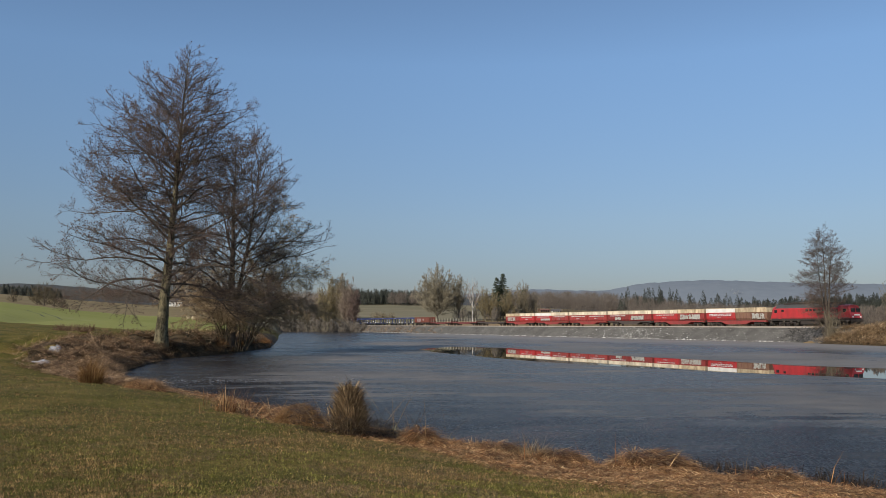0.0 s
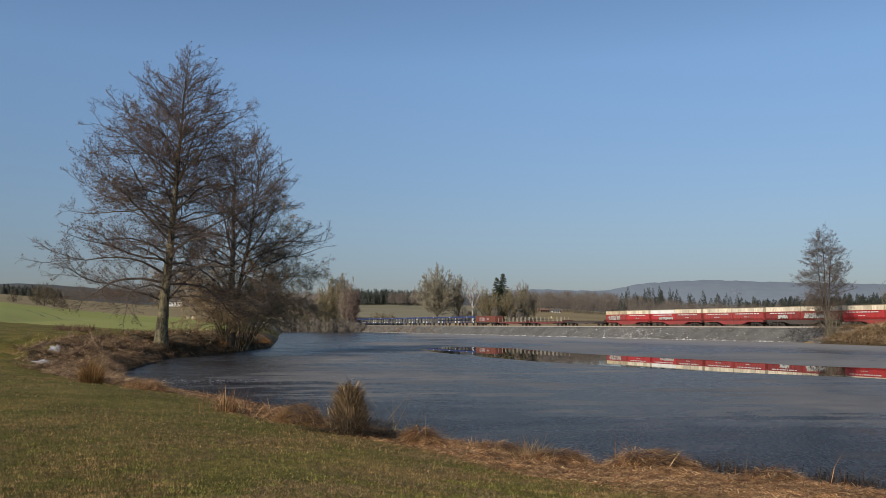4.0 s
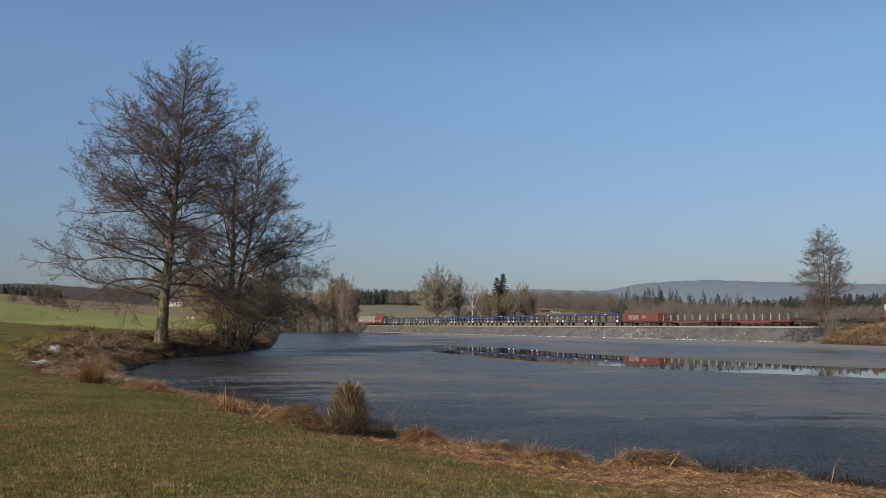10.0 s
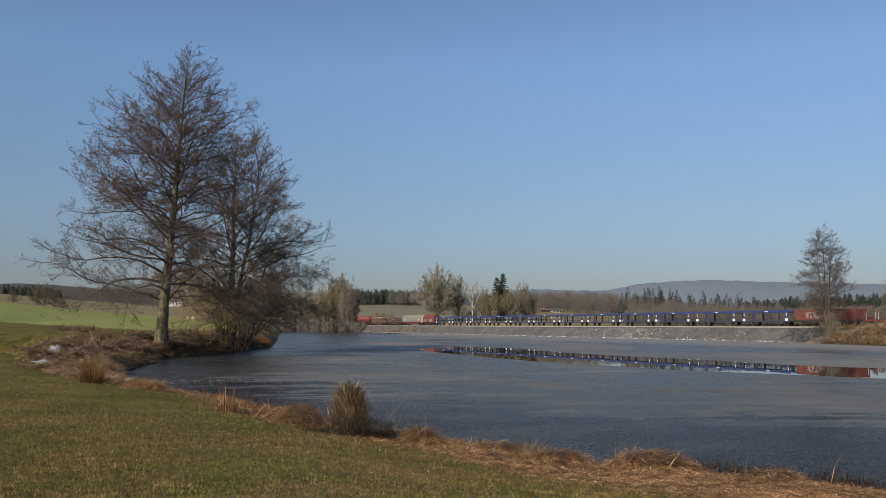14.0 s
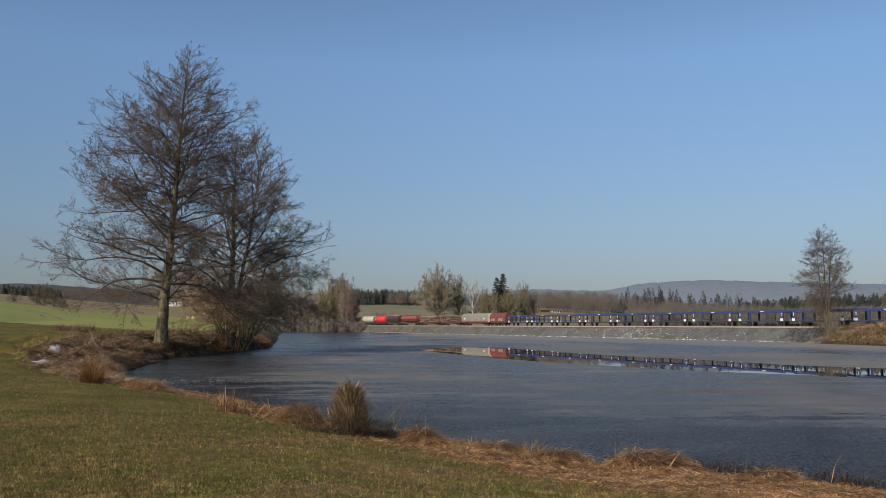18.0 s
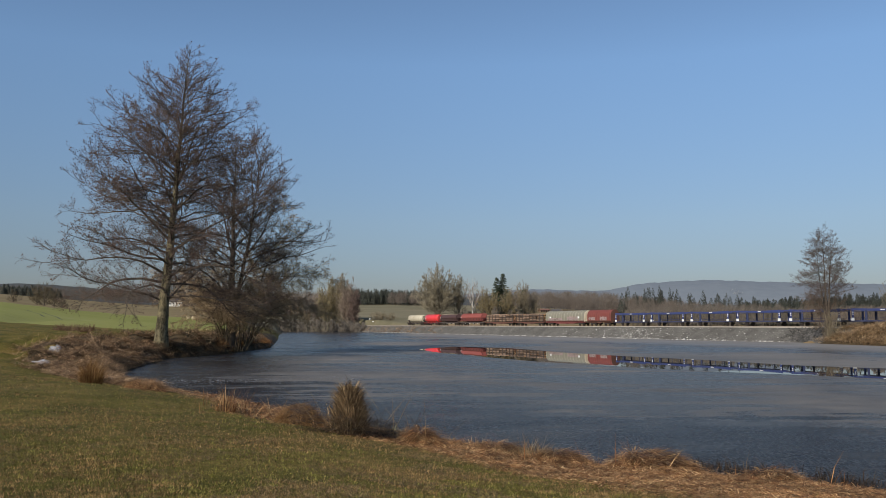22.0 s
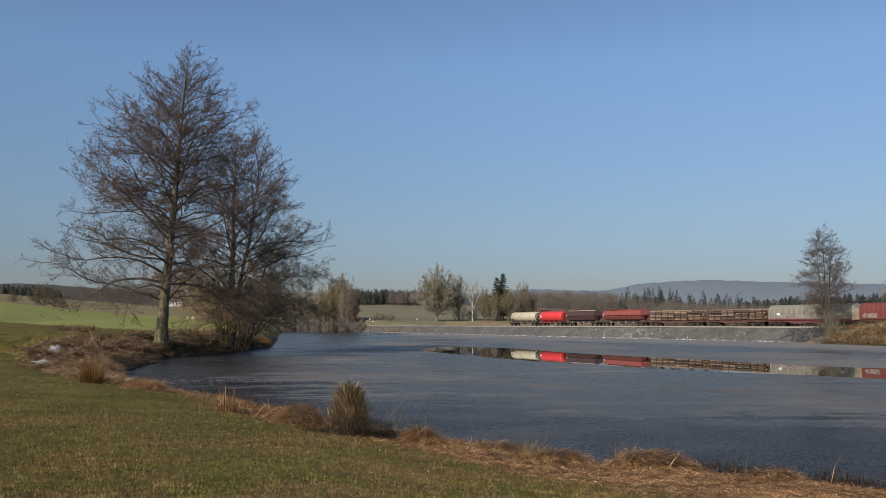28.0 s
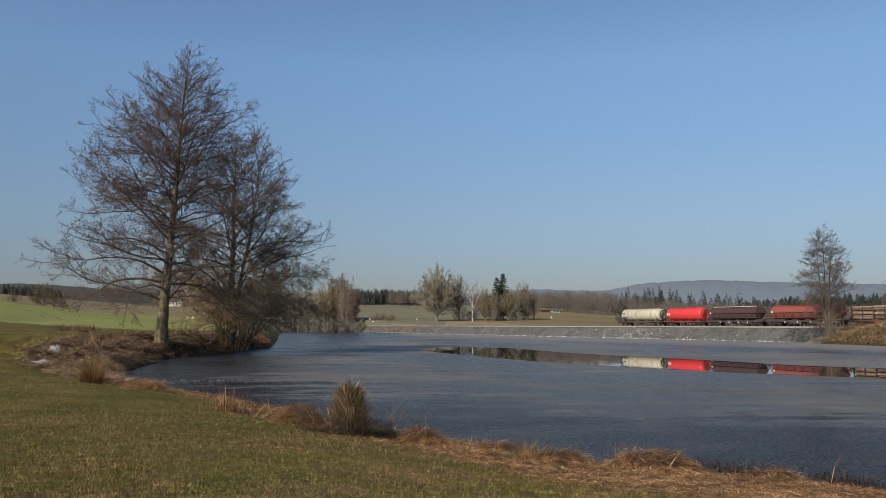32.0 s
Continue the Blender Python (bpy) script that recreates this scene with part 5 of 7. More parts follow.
woods("spruce_wood", 504, 60, 1098, 1200, 400, 440, [(1098, 52), (1150, 57), (1200, 50)], "spruce", "dark spruces standing over the bare wood", 4.6, 0.3, 0.58)
woods("spruce_wood", 512, 52, 1185, 1345, 335, 365, [(1190, 50), (1270, 45), (1345, 40)], "spruce", "scattered dark spruces behind the bare wood", 4, 0.3, 0.5)
woods("bare_wood", 513, 190, 1110, 1350, 310, 350, [(1110, 48), (1200, 42), (1280, 38), (1350, 36)], "brown", "bare brown wood behind the railway", 4.4, 0.12, 0.55)
woods("spruce_wood", 505, 420, 1320, 1720, 310, 365, [(1320, 38), (1400, 46), (1500, 50), (1720, 54)], "spruce", "long dark spruce wood behind the railway", 4.6, 0.12, 0.58)
woods("bare_wood", 506, 330, 1090, 1720, 262, 305, [(1090, 26), (1180, 32), (1300, 33), (1400, 38), (1500, 34), (1720, 36)], "grey", "bare grey-brown wood behind the railway", 4.2, 0.12, 0.6)
woods("bare_wood", 515, 95, 1445, 1760, 178, 225, [(1445, 20), (1490, 33), (1720, 38)], "brown", "bare brown scrub close behind the railway", 4)
woods("bare_wood", 507, 420, -140, 440, 720, 860, [(-140, 70), (60, 68), (200, 67), (440, 60)], "dark", "bare brown wood beyond the green field", 9)
woods("spruce_wood", 508, 240, -160, 110, 700, 800, [(-160, 72), (0, 71), (70, 68), (110, 60)], "spruce", "dark wood on the skyline beyond the fields", 8)
woods("bare_wood", 509, 200, 380, 615, 540, 760, [(380, 58), (500, 60), (615, 58)], "brown", "bare brown wood behind the lake", 9)
woods("far_scrub", 511, 40, 806, 935, 400, 452, [(806, 26), (870, 34), (935, 26)], "grey", "brown undergrowth beneath the birches beyond the railway", 7)
woods("far_scrub", 514, 70, 500, 645, 386, 402, [(500, 16), (560, 13), (600, 9), (645, 4)], "grey", "grey-brown scrub along the far shore", 6)
woods("far_scrub", 510, 60, 472, 600, 440, 490, [(472, 32), (540, 30), (600, 26)], "grey", "leafless scrub at the far end of the lake", 9)


def hill(name, ys, crest, base_y, u0, u1, material, label):
    u = np.linspace(u0, u1, 420)
    v, rows = [], 9
    for j in range(rows):
        f = j / (rows - 1)
        y = base_y + (ys - base_y) * f
        for k in u:
            wob = 1 + 0.005 * math.sin(k * 160 + j)
            v.append((k * y, y, crest(k) * ys / 1486 * math.sin(f * math.pi / 2) * (wob if j < rows - 1 else 1.0)))
    n = len(u)
    f = [(j * n + i, j * n + i + 1, (j + 1) * n + i + 1, (j + 1) * n + i) for j in range(rows - 1) for i in range(n - 1)]
    return tagged(new(name, mesh_of(name, v, f, material, True)), label, "hills", kind="structure")


def bell(k, c, w):
    return math.exp(-((k - c) / w) ** 2)


# Blue-grey distance haze is put into this hill's base colour.
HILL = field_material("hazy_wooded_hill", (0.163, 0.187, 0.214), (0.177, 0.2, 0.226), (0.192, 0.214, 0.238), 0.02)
QUARRY = islands("pale_quarry_rock", [(0, (0.22, 0.24, 0.27)), (1, (0.36, 0.37, 0.38))])
HILL_NEAR = field_material("dark_wooded_ridge", (0.066, 0.069, 0.068), (0.08, 0.082, 0.079), (0.097, 0.097, 0.091), 0.01)
HILL_U = [-600, 500, 880, 910, 940, 980, 1020, 1070, 1090, 1120, 1150, 1190, 1240, 1290, 1330, 1400, 1480, 1568, 1900, 2300]
HILL_H = [60, 48, 56, 61.5, 63.5, 62.5, 61, 61, 64, 71, 74.5, 77, 79.5, 79, 77, 75.5, 74, 72, 78, 60]
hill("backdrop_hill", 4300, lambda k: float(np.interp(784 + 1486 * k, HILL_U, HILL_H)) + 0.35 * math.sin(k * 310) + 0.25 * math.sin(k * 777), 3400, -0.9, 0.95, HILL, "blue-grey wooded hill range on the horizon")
hill("backdrop_ridge", 2400, lambda k: 46 - 26 * bell(k, 0.5, 0.26) + 24 * bell(k, -0.5, 0.22) + 8 * bell(k, 0.1, 0.06) + 3 * math.sin(k * 21), 1500, -1.0, 0.95, HILL_NEAR, "dark wooded ridge beyond the fields")


def quarry():
    g = np.random.default_rng(95)
    p = np.stack([1318 + g.normal(0, 16, 26), np.full(26, 3790.0), 150 + g.normal(0, 7, 26)], 1)
    v, f = bits(p, 2.2, g)
    stuff("quarry_rock", v, f, QUARRY, "pale rock faces of a quarry high on the wooded hill", "quarry")


quarry()


# ---- railway and train ----
TRAIN = []
STEEL = plain("dark_running_gear", (0.035, 0.03, 0.027), (0.09, 0.06, 0.04), 0.75, 0.2, 2.0, 0.6)
WHEEL_STEEL = plain("wheel_steel", (0.05, 0.042, 0.036), (0.14, 0.1, 0.07), 0.6, 0.4, 3.0, 0.5)
RUST = plain("rusty_wagon_steel", (0.13, 0.05, 0.032), (0.06, 0.035, 0.025), 0.8, 0, 0.8, 0.7)
FRAME_RED = plain("faded_red_underframe", (0.18, 0.04, 0.036), (0.08, 0.04, 0.032), 0.7, 0, 1.0, 0.7)
FRAME_DARK = plain("grimy_dark_underframe", (0.06, 0.045, 0.04), (0.1, 0.07, 0.05), 0.8, 0, 1.0, 0.6)
LOCO_RED = plain("traffic_red_paint", (0.5, 0.035, 0.037), (0.17, 0.035, 0.033), 0.4, 0, 0.9, 0.65, stretch=(1.4, 1.4, 0.5))
GRILLE_RED = plain("dark_red_grille", (0.16, 0.02, 0.022), (0.07, 0.02, 0.02), 0.6, 0, 2.0, 0.5)
LOCO_GREY = plain("locomotive_roof_grey", (0.075, 0.07, 0.067), (0.045, 0.04, 0.037), 0.65, 0, 0.8, 0.6)
GLASS = plain("dark_window_glass", (0.015, 0.018, 0.02), (0.03, 0.03, 0.03), 0.08, 0, 2, 0.3)
TUB_RED = plain("tub_red_paint", (0.5, 0.035, 0.037), (0.15, 0.04, 0.033), 0.55, 0, 1.0, 0.75, stretch=(2, 2, 0.5), vary=0.2)
TUB_DARK = plain("weathered_tub_red", (0.36, 0.045, 0.04), (0.1, 0.038, 0.03), 0.65, 0, 1.0, 0.85, stretch=(2, 2, 0.5), vary=0.25)
TUB_BROWN = plain("grimy_tub_brown", (0.24, 0.13, 0.08), (0.12, 0.045, 0.035), 0.8, 0, 1.0, 0.9, stretch=(2, 2, 0.5))
BAND_WHITE = plain("white_tub_panel", (0.84, 0.82, 0.75), (0.5, 0.38, 0.24), 0.6, 0, 1.2, 0.45, vary=0.1)
BAND_CREAM = plain("cream_tub_panel", (0.84, 0.75, 0.56), (0.38, 0.22, 0.11), 0.7, 0, 1.5, 0.85, stretch=(2.5, 2.5, 0.5), vary=0.3)
BAND_DIRTY = plain("stained_cream_panel", (0.68, 0.56, 0.36), (0.24, 0.12, 0.06), 0.8, 0, 1.3, 0.9, stretch=(2.5, 2.5, 0.5), vary=0.35)
LETTER = plain("faded_white_lettering", (0.68, 0.63, 0.6), (0.3, 0.2, 0.18), 0.6, 0, 2, 0.5)
MARK_WHITE = plain("white_marking", (0.78, 0.78, 0.75), (0.5, 0.48, 0.44), 0.6, 0, 2, 0.3)
SPRAY = plain("silver_spray_paint", (0.5, 0.48, 0.42), (0.2, 0.14, 0.11), 0.6, 0, 2.5, 0.5)
SPRAY_DULL = plain("faded_spray_paint", (0.4, 0.3, 0.28), (0.16, 0.12, 0.1), 0.7, 0, 2.5, 0.7)
SPRAY_DARK = plain("dark_spray_outline", (0.06, 0.06, 0.07), (0.12, 0.1, 0.1), 0.7, 0, 2.5, 0.5)
BLUE = plain("carrier_blue_paint", (0.038, 0.054, 0.165), (0.04, 0.045, 0.09), 0.5, 0, 0.9, 0.5)
BLUE_DARK = plain("grimy_carrier_blue", (0.03, 0.04, 0.1), (0.05, 0.045, 0.05), 0.7, 0, 0.9, 0.6)
TARP_RED = plain("red_tarpaulin", (0.2, 0.05, 0.04), (0.1, 0.035, 0.028), 0.6, 0, 0.7, 0.6, stretch=(2, 2, 0.6))
SILVER = plain("grey_sliding_hood", (0.25, 0.232, 0.175), (0.14, 0.12, 0.085), 0.55, 0.0, 0.7, 0.6, stretch=(2, 2, 0.5))
TARP_RIB = plain("faded_tarpaulin_fold", (0.28, 0.085, 0.062), (0.17, 0.055, 0.042), 0.6, 0, 1.0, 0.6)
HOOD_RIB = plain("pale_hood_rib", (0.4, 0.38, 0.3), (0.2, 0.18, 0.13), 0.5, 0, 1.0, 0.5)
SILO_RED = plain("silo_red_paint", (0.72, 0.05, 0.05), (0.45, 0.04, 0.04), 0.35, 0, 0.5, 0.35)
SILO_BEIGE = plain("stained_beige_silo", (0.62, 0.57, 0.43), (0.26, 0.17, 0.08), 0.6, 0, 0.9, 0.95, stretch=(1.6, 1.6, 0.5))
HOPPER_RED = plain("hopper_red_paint", (0.29, 0.075, 0.055), (0.2, 0.055, 0.042), 0.55, 0, 0.6, 0.55)
# Darker copy of the hopper red, with the lower body's shade in its colour.
HOPPER_SHADED = plain("shaded_hopper_red", (0.19, 0.045, 0.036), (0.09, 0.034, 0.028), 0.65, 0, 0.8, 0.7)
SILL_RED = plain("tub_wagon_red_sill", (0.32, 0.045, 0.04), (0.12, 0.04, 0.032), 0.65, 0, 1.0, 0.7)
HOPPER_BROWN = plain("hopper_brown_paint", (0.075, 0.036, 0.03), (0.06, 0.035, 0.03), 0.6, 0, 0.6, 0.6)
BOX_BROWN = plain("rusty_open_wagon_wall", (0.2, 0.055, 0.034), (0.075, 0.032, 0.022), 0.8, 0, 0.8, 0.7, stretch=(1.5, 1.5, 0.6))
LOG = plain("spruce_log_bark", (0.31, 0.208, 0.14), (0.09, 0.056, 0.04), 0.9, 0, 1.6, 0.85, vary=0.7)
CUT_WOOD = plain("freshly_sawn_log_end", (0.52, 0.3, 0.15), (0.3, 0.16, 0.08), 0.85, 0, 2.5, 0.7, vary=0.5)
STAKE_PALE = plain("pale_stake", (0.5, 0.44, 0.34), (0.22, 0.15, 0.1), 0.7, 0, 1.5, 0.5)
RAIL = plain("rusty_rail", (0.2, 0.11, 0.065), (0.1, 0.06, 0.04), 0.7, 0.3, 0.4, 0.5)
BED = plain("pale_track_ballast", (0.42, 0.37, 0.3), (0.25, 0.21, 0.17), 0.95, 0, 0.7, 0.6)


def box(bm, x, y, z, sx, sy, sz, bevel=0.0):
    r = bmesh.ops.create_cube(bm, size=1)["verts"]
    bmesh.ops.scale(bm, vec=(sx, sy, sz), verts=r)
    bmesh.ops.translate(bm, vec=(x, y, z), verts=r)
    if bevel:
        bmesh.ops.bevel(bm, geom=list({e for v in r for e in v.link_edges}), offset=bevel, segments=1, affect="EDGES")
    return bm


def one_box(x, y, z, sx, sy, sz, bevel=0.0):
    return box(bmesh.new(), x, y, z, sx, sy, sz, bevel)


def rod(bm, a, b, r, n=8, r2=None):
    a, b = Vector(a), Vector(b)
    m = Matrix.Translation((a + b) / 2) @ (b - a).to_track_quat("Z", "Y").to_matrix().to_4x4()
    bmesh.ops.create_cone(bm, cap_ends=True, segments=n, radius1=r, radius2=r if r2 is None else r2, depth=(b - a).length, matrix=m)
    return bm


def sweep(profile, stations):
    """A closed skin: the outline (y, z) at stations (x, y scale, z shift) along the wagon."""
    bm = bmesh.new()
    rings = [[bm.verts.new((x, y * k, z + dz)) for y, z in profile] for x, k, dz in stations]
    n = len(profile)
    for a, b in zip(rings, rings[1:]):
        for i in range(n):
            bm.faces.new((a[i], a[(i + 1) % n], b[(i + 1) % n], b[i]))
    bm.faces.new(rings[0][::-1])
    bm.faces.new(rings[-1])
    bmesh.ops.recalc_face_normals(bm, faces=bm.faces[:])
    return bm


def wheel_mesh(r, name="wheel"):
    bm = bmesh.new()
    rod(bm, (0, -0.065, 0), (0, 0.065, 0), r, 18)
    rod(bm, (0, 0.06, 0), (0, 0.085, 0), r + 0.03, 18)
    rod(bm, (0, -0.12, 0), (0, -0.06, 0), r * 0.35, 10)
    me = bpy.data.meshes.new(name)
    bm.to_mesh(me)
    bm.free()
    me.materials.append(WHEEL_STEEL)
    return me


WHEEL = wheel_mesh(0.46)
WHEEL_BIG = wheel_mesh(0.53)


def wheels(parent, x, r=0.46, me=None):
    for y in (-0.76, 0.76):
        w = part("wheel", me or WHEEL, WHEEL_STEEL, parent)
        w.location = (x, y, r)
        if y > 0:
            w.rotation_euler = (0, 0, math.pi)


def bogie(parent, x, base=1.8, r=0.46, axles=2, material=None):
    """A bogie frame with arched side members and its wheels."""
    bm = bmesh.new()
    for y in (-0.98, 0.98):
        box(bm, x, y, r + 0.12, base * (axles - 1) + 0.5, 0.13, 0.22, 0.04)
        for k in range(axles):
            ax = x + (k - (axles - 1) / 2) * base
            box(bm, ax, y, r, 0.34, 0.2, 0.34, 0.05)
            for e in (-0.2, 0.2):
                rod(bm, (ax + e, y, r + 0.1), (ax + e, y, r + 0.36), 0.075, 8)
    box(bm, x, 0, r + 0.16, 0.4, 2.0, 0.3)
    b = part("bogie", bm, material or STEEL, parent)
    for k in range(axles):
        wheels(b, x + (k - (axles - 1) / 2) * base, r, WHEEL_BIG if r > 0.5 else WHEEL)
    return b


def buffers(parent, length, z=1.05):
    for e in (-1, 1):
        for y in (-0.875, 0.875):
            bm = bmesh.new()
            rod(bm, (e * (length / 2 - 0.62), y, z), (e * (length / 2 - 0.06), y, z), 0.1, 8)
            rod(bm, (e * (length / 2 - 0.06), y, z), (e * (length / 2 - 0.01), y, z), 0.22, 12)
            part("buffer", bm, STEEL, parent)


def start(name, s0, s1, label, category, group=""):
    ob = empty(name, pose(0, 0, 0), label, category, group)
    TRAIN.append((ob, (s0 + s1) / 2, 0.0))
    return ob, s1 - s0


def flat_frame(ob, length, material, drop=0.35, deck=1.18):
    """Longitudinal sills with a deeper fish-belly middle, and buffer beams."""
    h = length / 2 - 0.62
    for y in (-1.2, 1.2):
        bm = bmesh.new()
        pts = [(-h, deck - 0.28), (-h, deck), (h, deck), (h, deck - 0.28), (h - 4.2, deck - 0.28), (h - 5.8, deck - 0.28 - drop), (5.8 - h, deck - 0.28 - drop), (4.2 - h, deck - 0.28)]
        a = [bm.verts.new((x, y - 0.06, z)) for x, z in pts]
        b = [bm.verts.new((x, y + 0.06, z)) for x, z in pts]
        n = len(pts)
        for i in range(n):
            bm.faces.new((a[i], a[(i + 1) % n], b[(i + 1) % n], b[i]))
        bm.faces.new(a[::-1])
        bm.faces.new(b)
        bmesh.ops.recalc_face_normals(bm, faces=bm.faces[:])
        part("sill", bm, material, ob)
    part("floor", one_box(0, 0, deck - 0.05, 2 * h, 2.3, 0.08), material, ob)
    for e in (-1, 1):
        part("buffer_beam", one_box(e * (h - 0.06), 0, deck - 0.16, 0.12, 2.6, 0.4), material, ob)
    bm = bmesh.new()
    rod(bm, (-1.6, 0.3, deck - 0.5), (-0.6, 0.3, deck - 0.5), 0.2, 10)
    part("brake_tank", bm, STEEL, ob)
    buffers(ob, length)


def bars(ob, x0, x1, y, z, rows, material, seed, name="lettering_bar", size=0.24):
    """Lettering too small to read, as plain bars on a side."""
    g = random.Random(seed)
    for r in range(rows):
        x = x0
        while x < x1:
            w = g.uniform(0.18, 0.7)
            part(name, one_box(min(x + w / 2, x1), y, z - r * size * 1.7, w, 0.012, size), material, ob)
            x += w + g.uniform(0.08, 0.2)


def spray(ob, x0, x1, y, z0, z1, seed, material=None, dark=True):
    """A sprayed tag: overlapping bent strokes without readable letters."""
    g = random.Random(seed)
    bm = bmesh.new()
    x = x0
    while x < x1:
        w = g.uniform(0.35, 0.6)
        for k in range(2):
            lo, hi = z0 + g.uniform(0, 0.15), z1 - g.uniform(0, 0.2)
            xa, xb = x + g.uniform(0, w), x + g.uniform(0, w)
            t = 0.12
            v = [bm.verts.new(p) for p in ((xa - t, y, lo), (xa + t, y, lo), (xb + t, y, hi), (xb - t, y, hi))]
            bm.faces.new(v)
        zc = g.uniform(z0 + 0.1, z1 - 0.1)
        bm.faces.new([bm.verts.new(p) for p in ((x, y - 0.004, zc - 0.1), (x + w, y - 0.004, zc - 0.14), (x + w, y - 0.004, zc + 0.1), (x, y - 0.004, zc + 0.12))])
        x += w * 0.95
    r = bmesh.ops.extrude_face_region(bm, geom=bm.faces[:])
    bmesh.ops.translate(bm, vec=(0, -0.006, 0), verts=[v for v in r["geom"] if isinstance(v, bmesh.types.BMVert)])
    part("graffiti", bm, material or SPRAY, ob, "pale sprayed graffiti")
    if dark:
        part("graffiti_shade", one_box((x0 + x1) / 2 + 0.05, y + 0.012, (z0 + z1) / 2 - 0.05, (x1 - x0) * 0.9, 0.01, (z1 - z0) * 0.6), SPRAY_DARK, ob)


def locomotive(s0, s1):
    ob, length = start("diesel_locomotive", s0, s1, "large red six-axle diesel locomotive with a grey roof", "locomotive")
    side = [(-1.47, 1.5), (-1.5, 1.7), (-1.5, 3.35), (-1.44, 3.55), (1.44, 3.55), (1.5, 3.35), (1.5, 1.7), (1.47, 1.5)]
    h = length / 2 - 0.55
    bm = sweep(side, [(-h, 0.94, 0), (-h + 0.35, 1, 0), (h - 0.35, 1, 0), (h, 0.94, 0)])
    for v in bm.verts:
        if v.co.z > 3.2 and abs(v.co.x) > h - 0.5:
            v.co.x -= math.copysign(0.55, v.co.x)
    part("body", bm, LOCO_RED, ob, "bright red painted body")
    top = [(-1.43, 3.555), (-1.22, 3.98), (-0.72, 4.32), (0, 4.44), (0.72, 4.32), (1.22, 3.98), (1.43, 3.555)]
    part("roof", sweep(top, [(-h + 1.2, 0.95, -0.1), (-h + 2.2, 1, 0), (h - 3.4, 1, 0), (h - 2.9, 0.97, -0.2)]), LOCO_GREY, ob, "grey rounded roof")
    cab = [(-1.42, 3.55), (-1.3, 3.8), (-0.8, 4.0), (0, 4.06), (0.8, 4.0), (1.3, 3.8), (1.42, 3.55)]
    part("cab_roof", sweep(cab, [(h - 2.85, 1, 0), (h - 1.1, 1, 0), (h - 0.6, 0.96, -0.06)]), LOCO_RED, ob, "dark red cab roof")
    part("cab_roof", sweep(cab, [(-h + 0.6, 0.96, -0.06), (-h + 0.9, 1, 0), (-h + 1.15, 1, 0)]), LOCO_RED, ob, "dark red cab roof")
    for i in range(3):
        for z in (2.3, 3.0):
            part("side_grille", one_box(4.5 + 0.95 * i, -1.51, z, 0.8, 0.05, 0.56, 0.015), GRILLE_RED, ob, "dark red louvred grille")
    for x, w in ((-5.6, 2.6), (-2.0, 2.8), (1.6, 2.8), (5.2, 2.6)):
        part("roof_grille", one_box(x, 0, 4.38, w, 1.5, 0.34, 0.08), STEEL, ob)
    bm = bmesh.new()
    rod(bm, (0.2, 0, 4.4), (0.2, 0, 4.75), 0.28, 12)
    part("exhaust", bm, STEEL, ob)
    part("skirt", one_box(0, 0, 1.3, 2 * h - 0.4, 2.86, 0.4), STEEL, ob)
    part("waist_stripe", one_box(0, 0, 1.62, 2 * h - 0.75, 3.02, 0.08), LOCO_GREY, ob)
    for x in (-6.4, -0.4, 0.5, 1.4, 2.6, 3.4):
        part("side_window", one_box(x, -1.51, 3.08, 0.62, 0.04, 0.42, 0.015), GLASS, ob)
    part("roof_hump", one_box(-3.5, 0, 4.5, 5.2, 1.7, 0.42, 0.15), STEEL, ob)
    for x in (-h + 1.4, h - 1.4):
        part("cab_window", one_box(x, -1.5, 2.95, 0.7, 0.05, 0.6, 0.02), GLASS, ob)
        part("cab_door", one_box(x - math.copysign(1.05, x), -1.5, 2.35, 0.65, 0.03, 1.85, 0.01), LOCO_RED, ob)
    for e in (-1, 1):
        for y in (-0.68, 0.68):
            w = part("windscreen", one_box(e * (h - 0.22), y, 3.0, 0.1, 1.0, 0.66, 0.02), GLASS, ob)
            w.rotation_euler = (0, 0, 0)
            bm = bmesh.new()
            rod(bm, (e * (h - 0.05), y * 1.5, 1.75), (e * (h + 0.05), y * 1.5, 1.75), 0.16, 12)
            part("headlight", bm, MARK_WHITE, ob)
        part("buffer_beam", one_box(e * (h - 0.05), 0, 1.05, 0.3, 2.8, 0.5, 0.04), STEEL, ob)
        part("nose_panel", one_box(e * (h + 0.0), 0, 2.1, 0.06, 1.5, 0.24, 0.02), MARK_WHITE, ob)
        part("rail_guard", one_box(e * (h - 0.3), 0, 0.55, 0.1, 2.5, 0.45), STEEL, ob)
    part("fuel_tank", one_box(0, 0, 0.75, 4.6, 2.6, 0.85, 0.12), STEEL, ob)
    for x in (-5.7, 5.7):
        bogie(ob, x, 1.85, 0.53, 3)
    buffers(ob, length)


def tub_wagon(s0, s1, k):
    ob, length = start("container_wagon", s0, s1, "long faded red container flat wagon carrying two bulk tubs", "goods wagon", "container wagons in the train")
    flat_frame(ob, length, FRAME_DARK if k == 3 else SILL_RED, 0.52)
    for x in (-6.2, 6.2):
        bogie(ob, x)


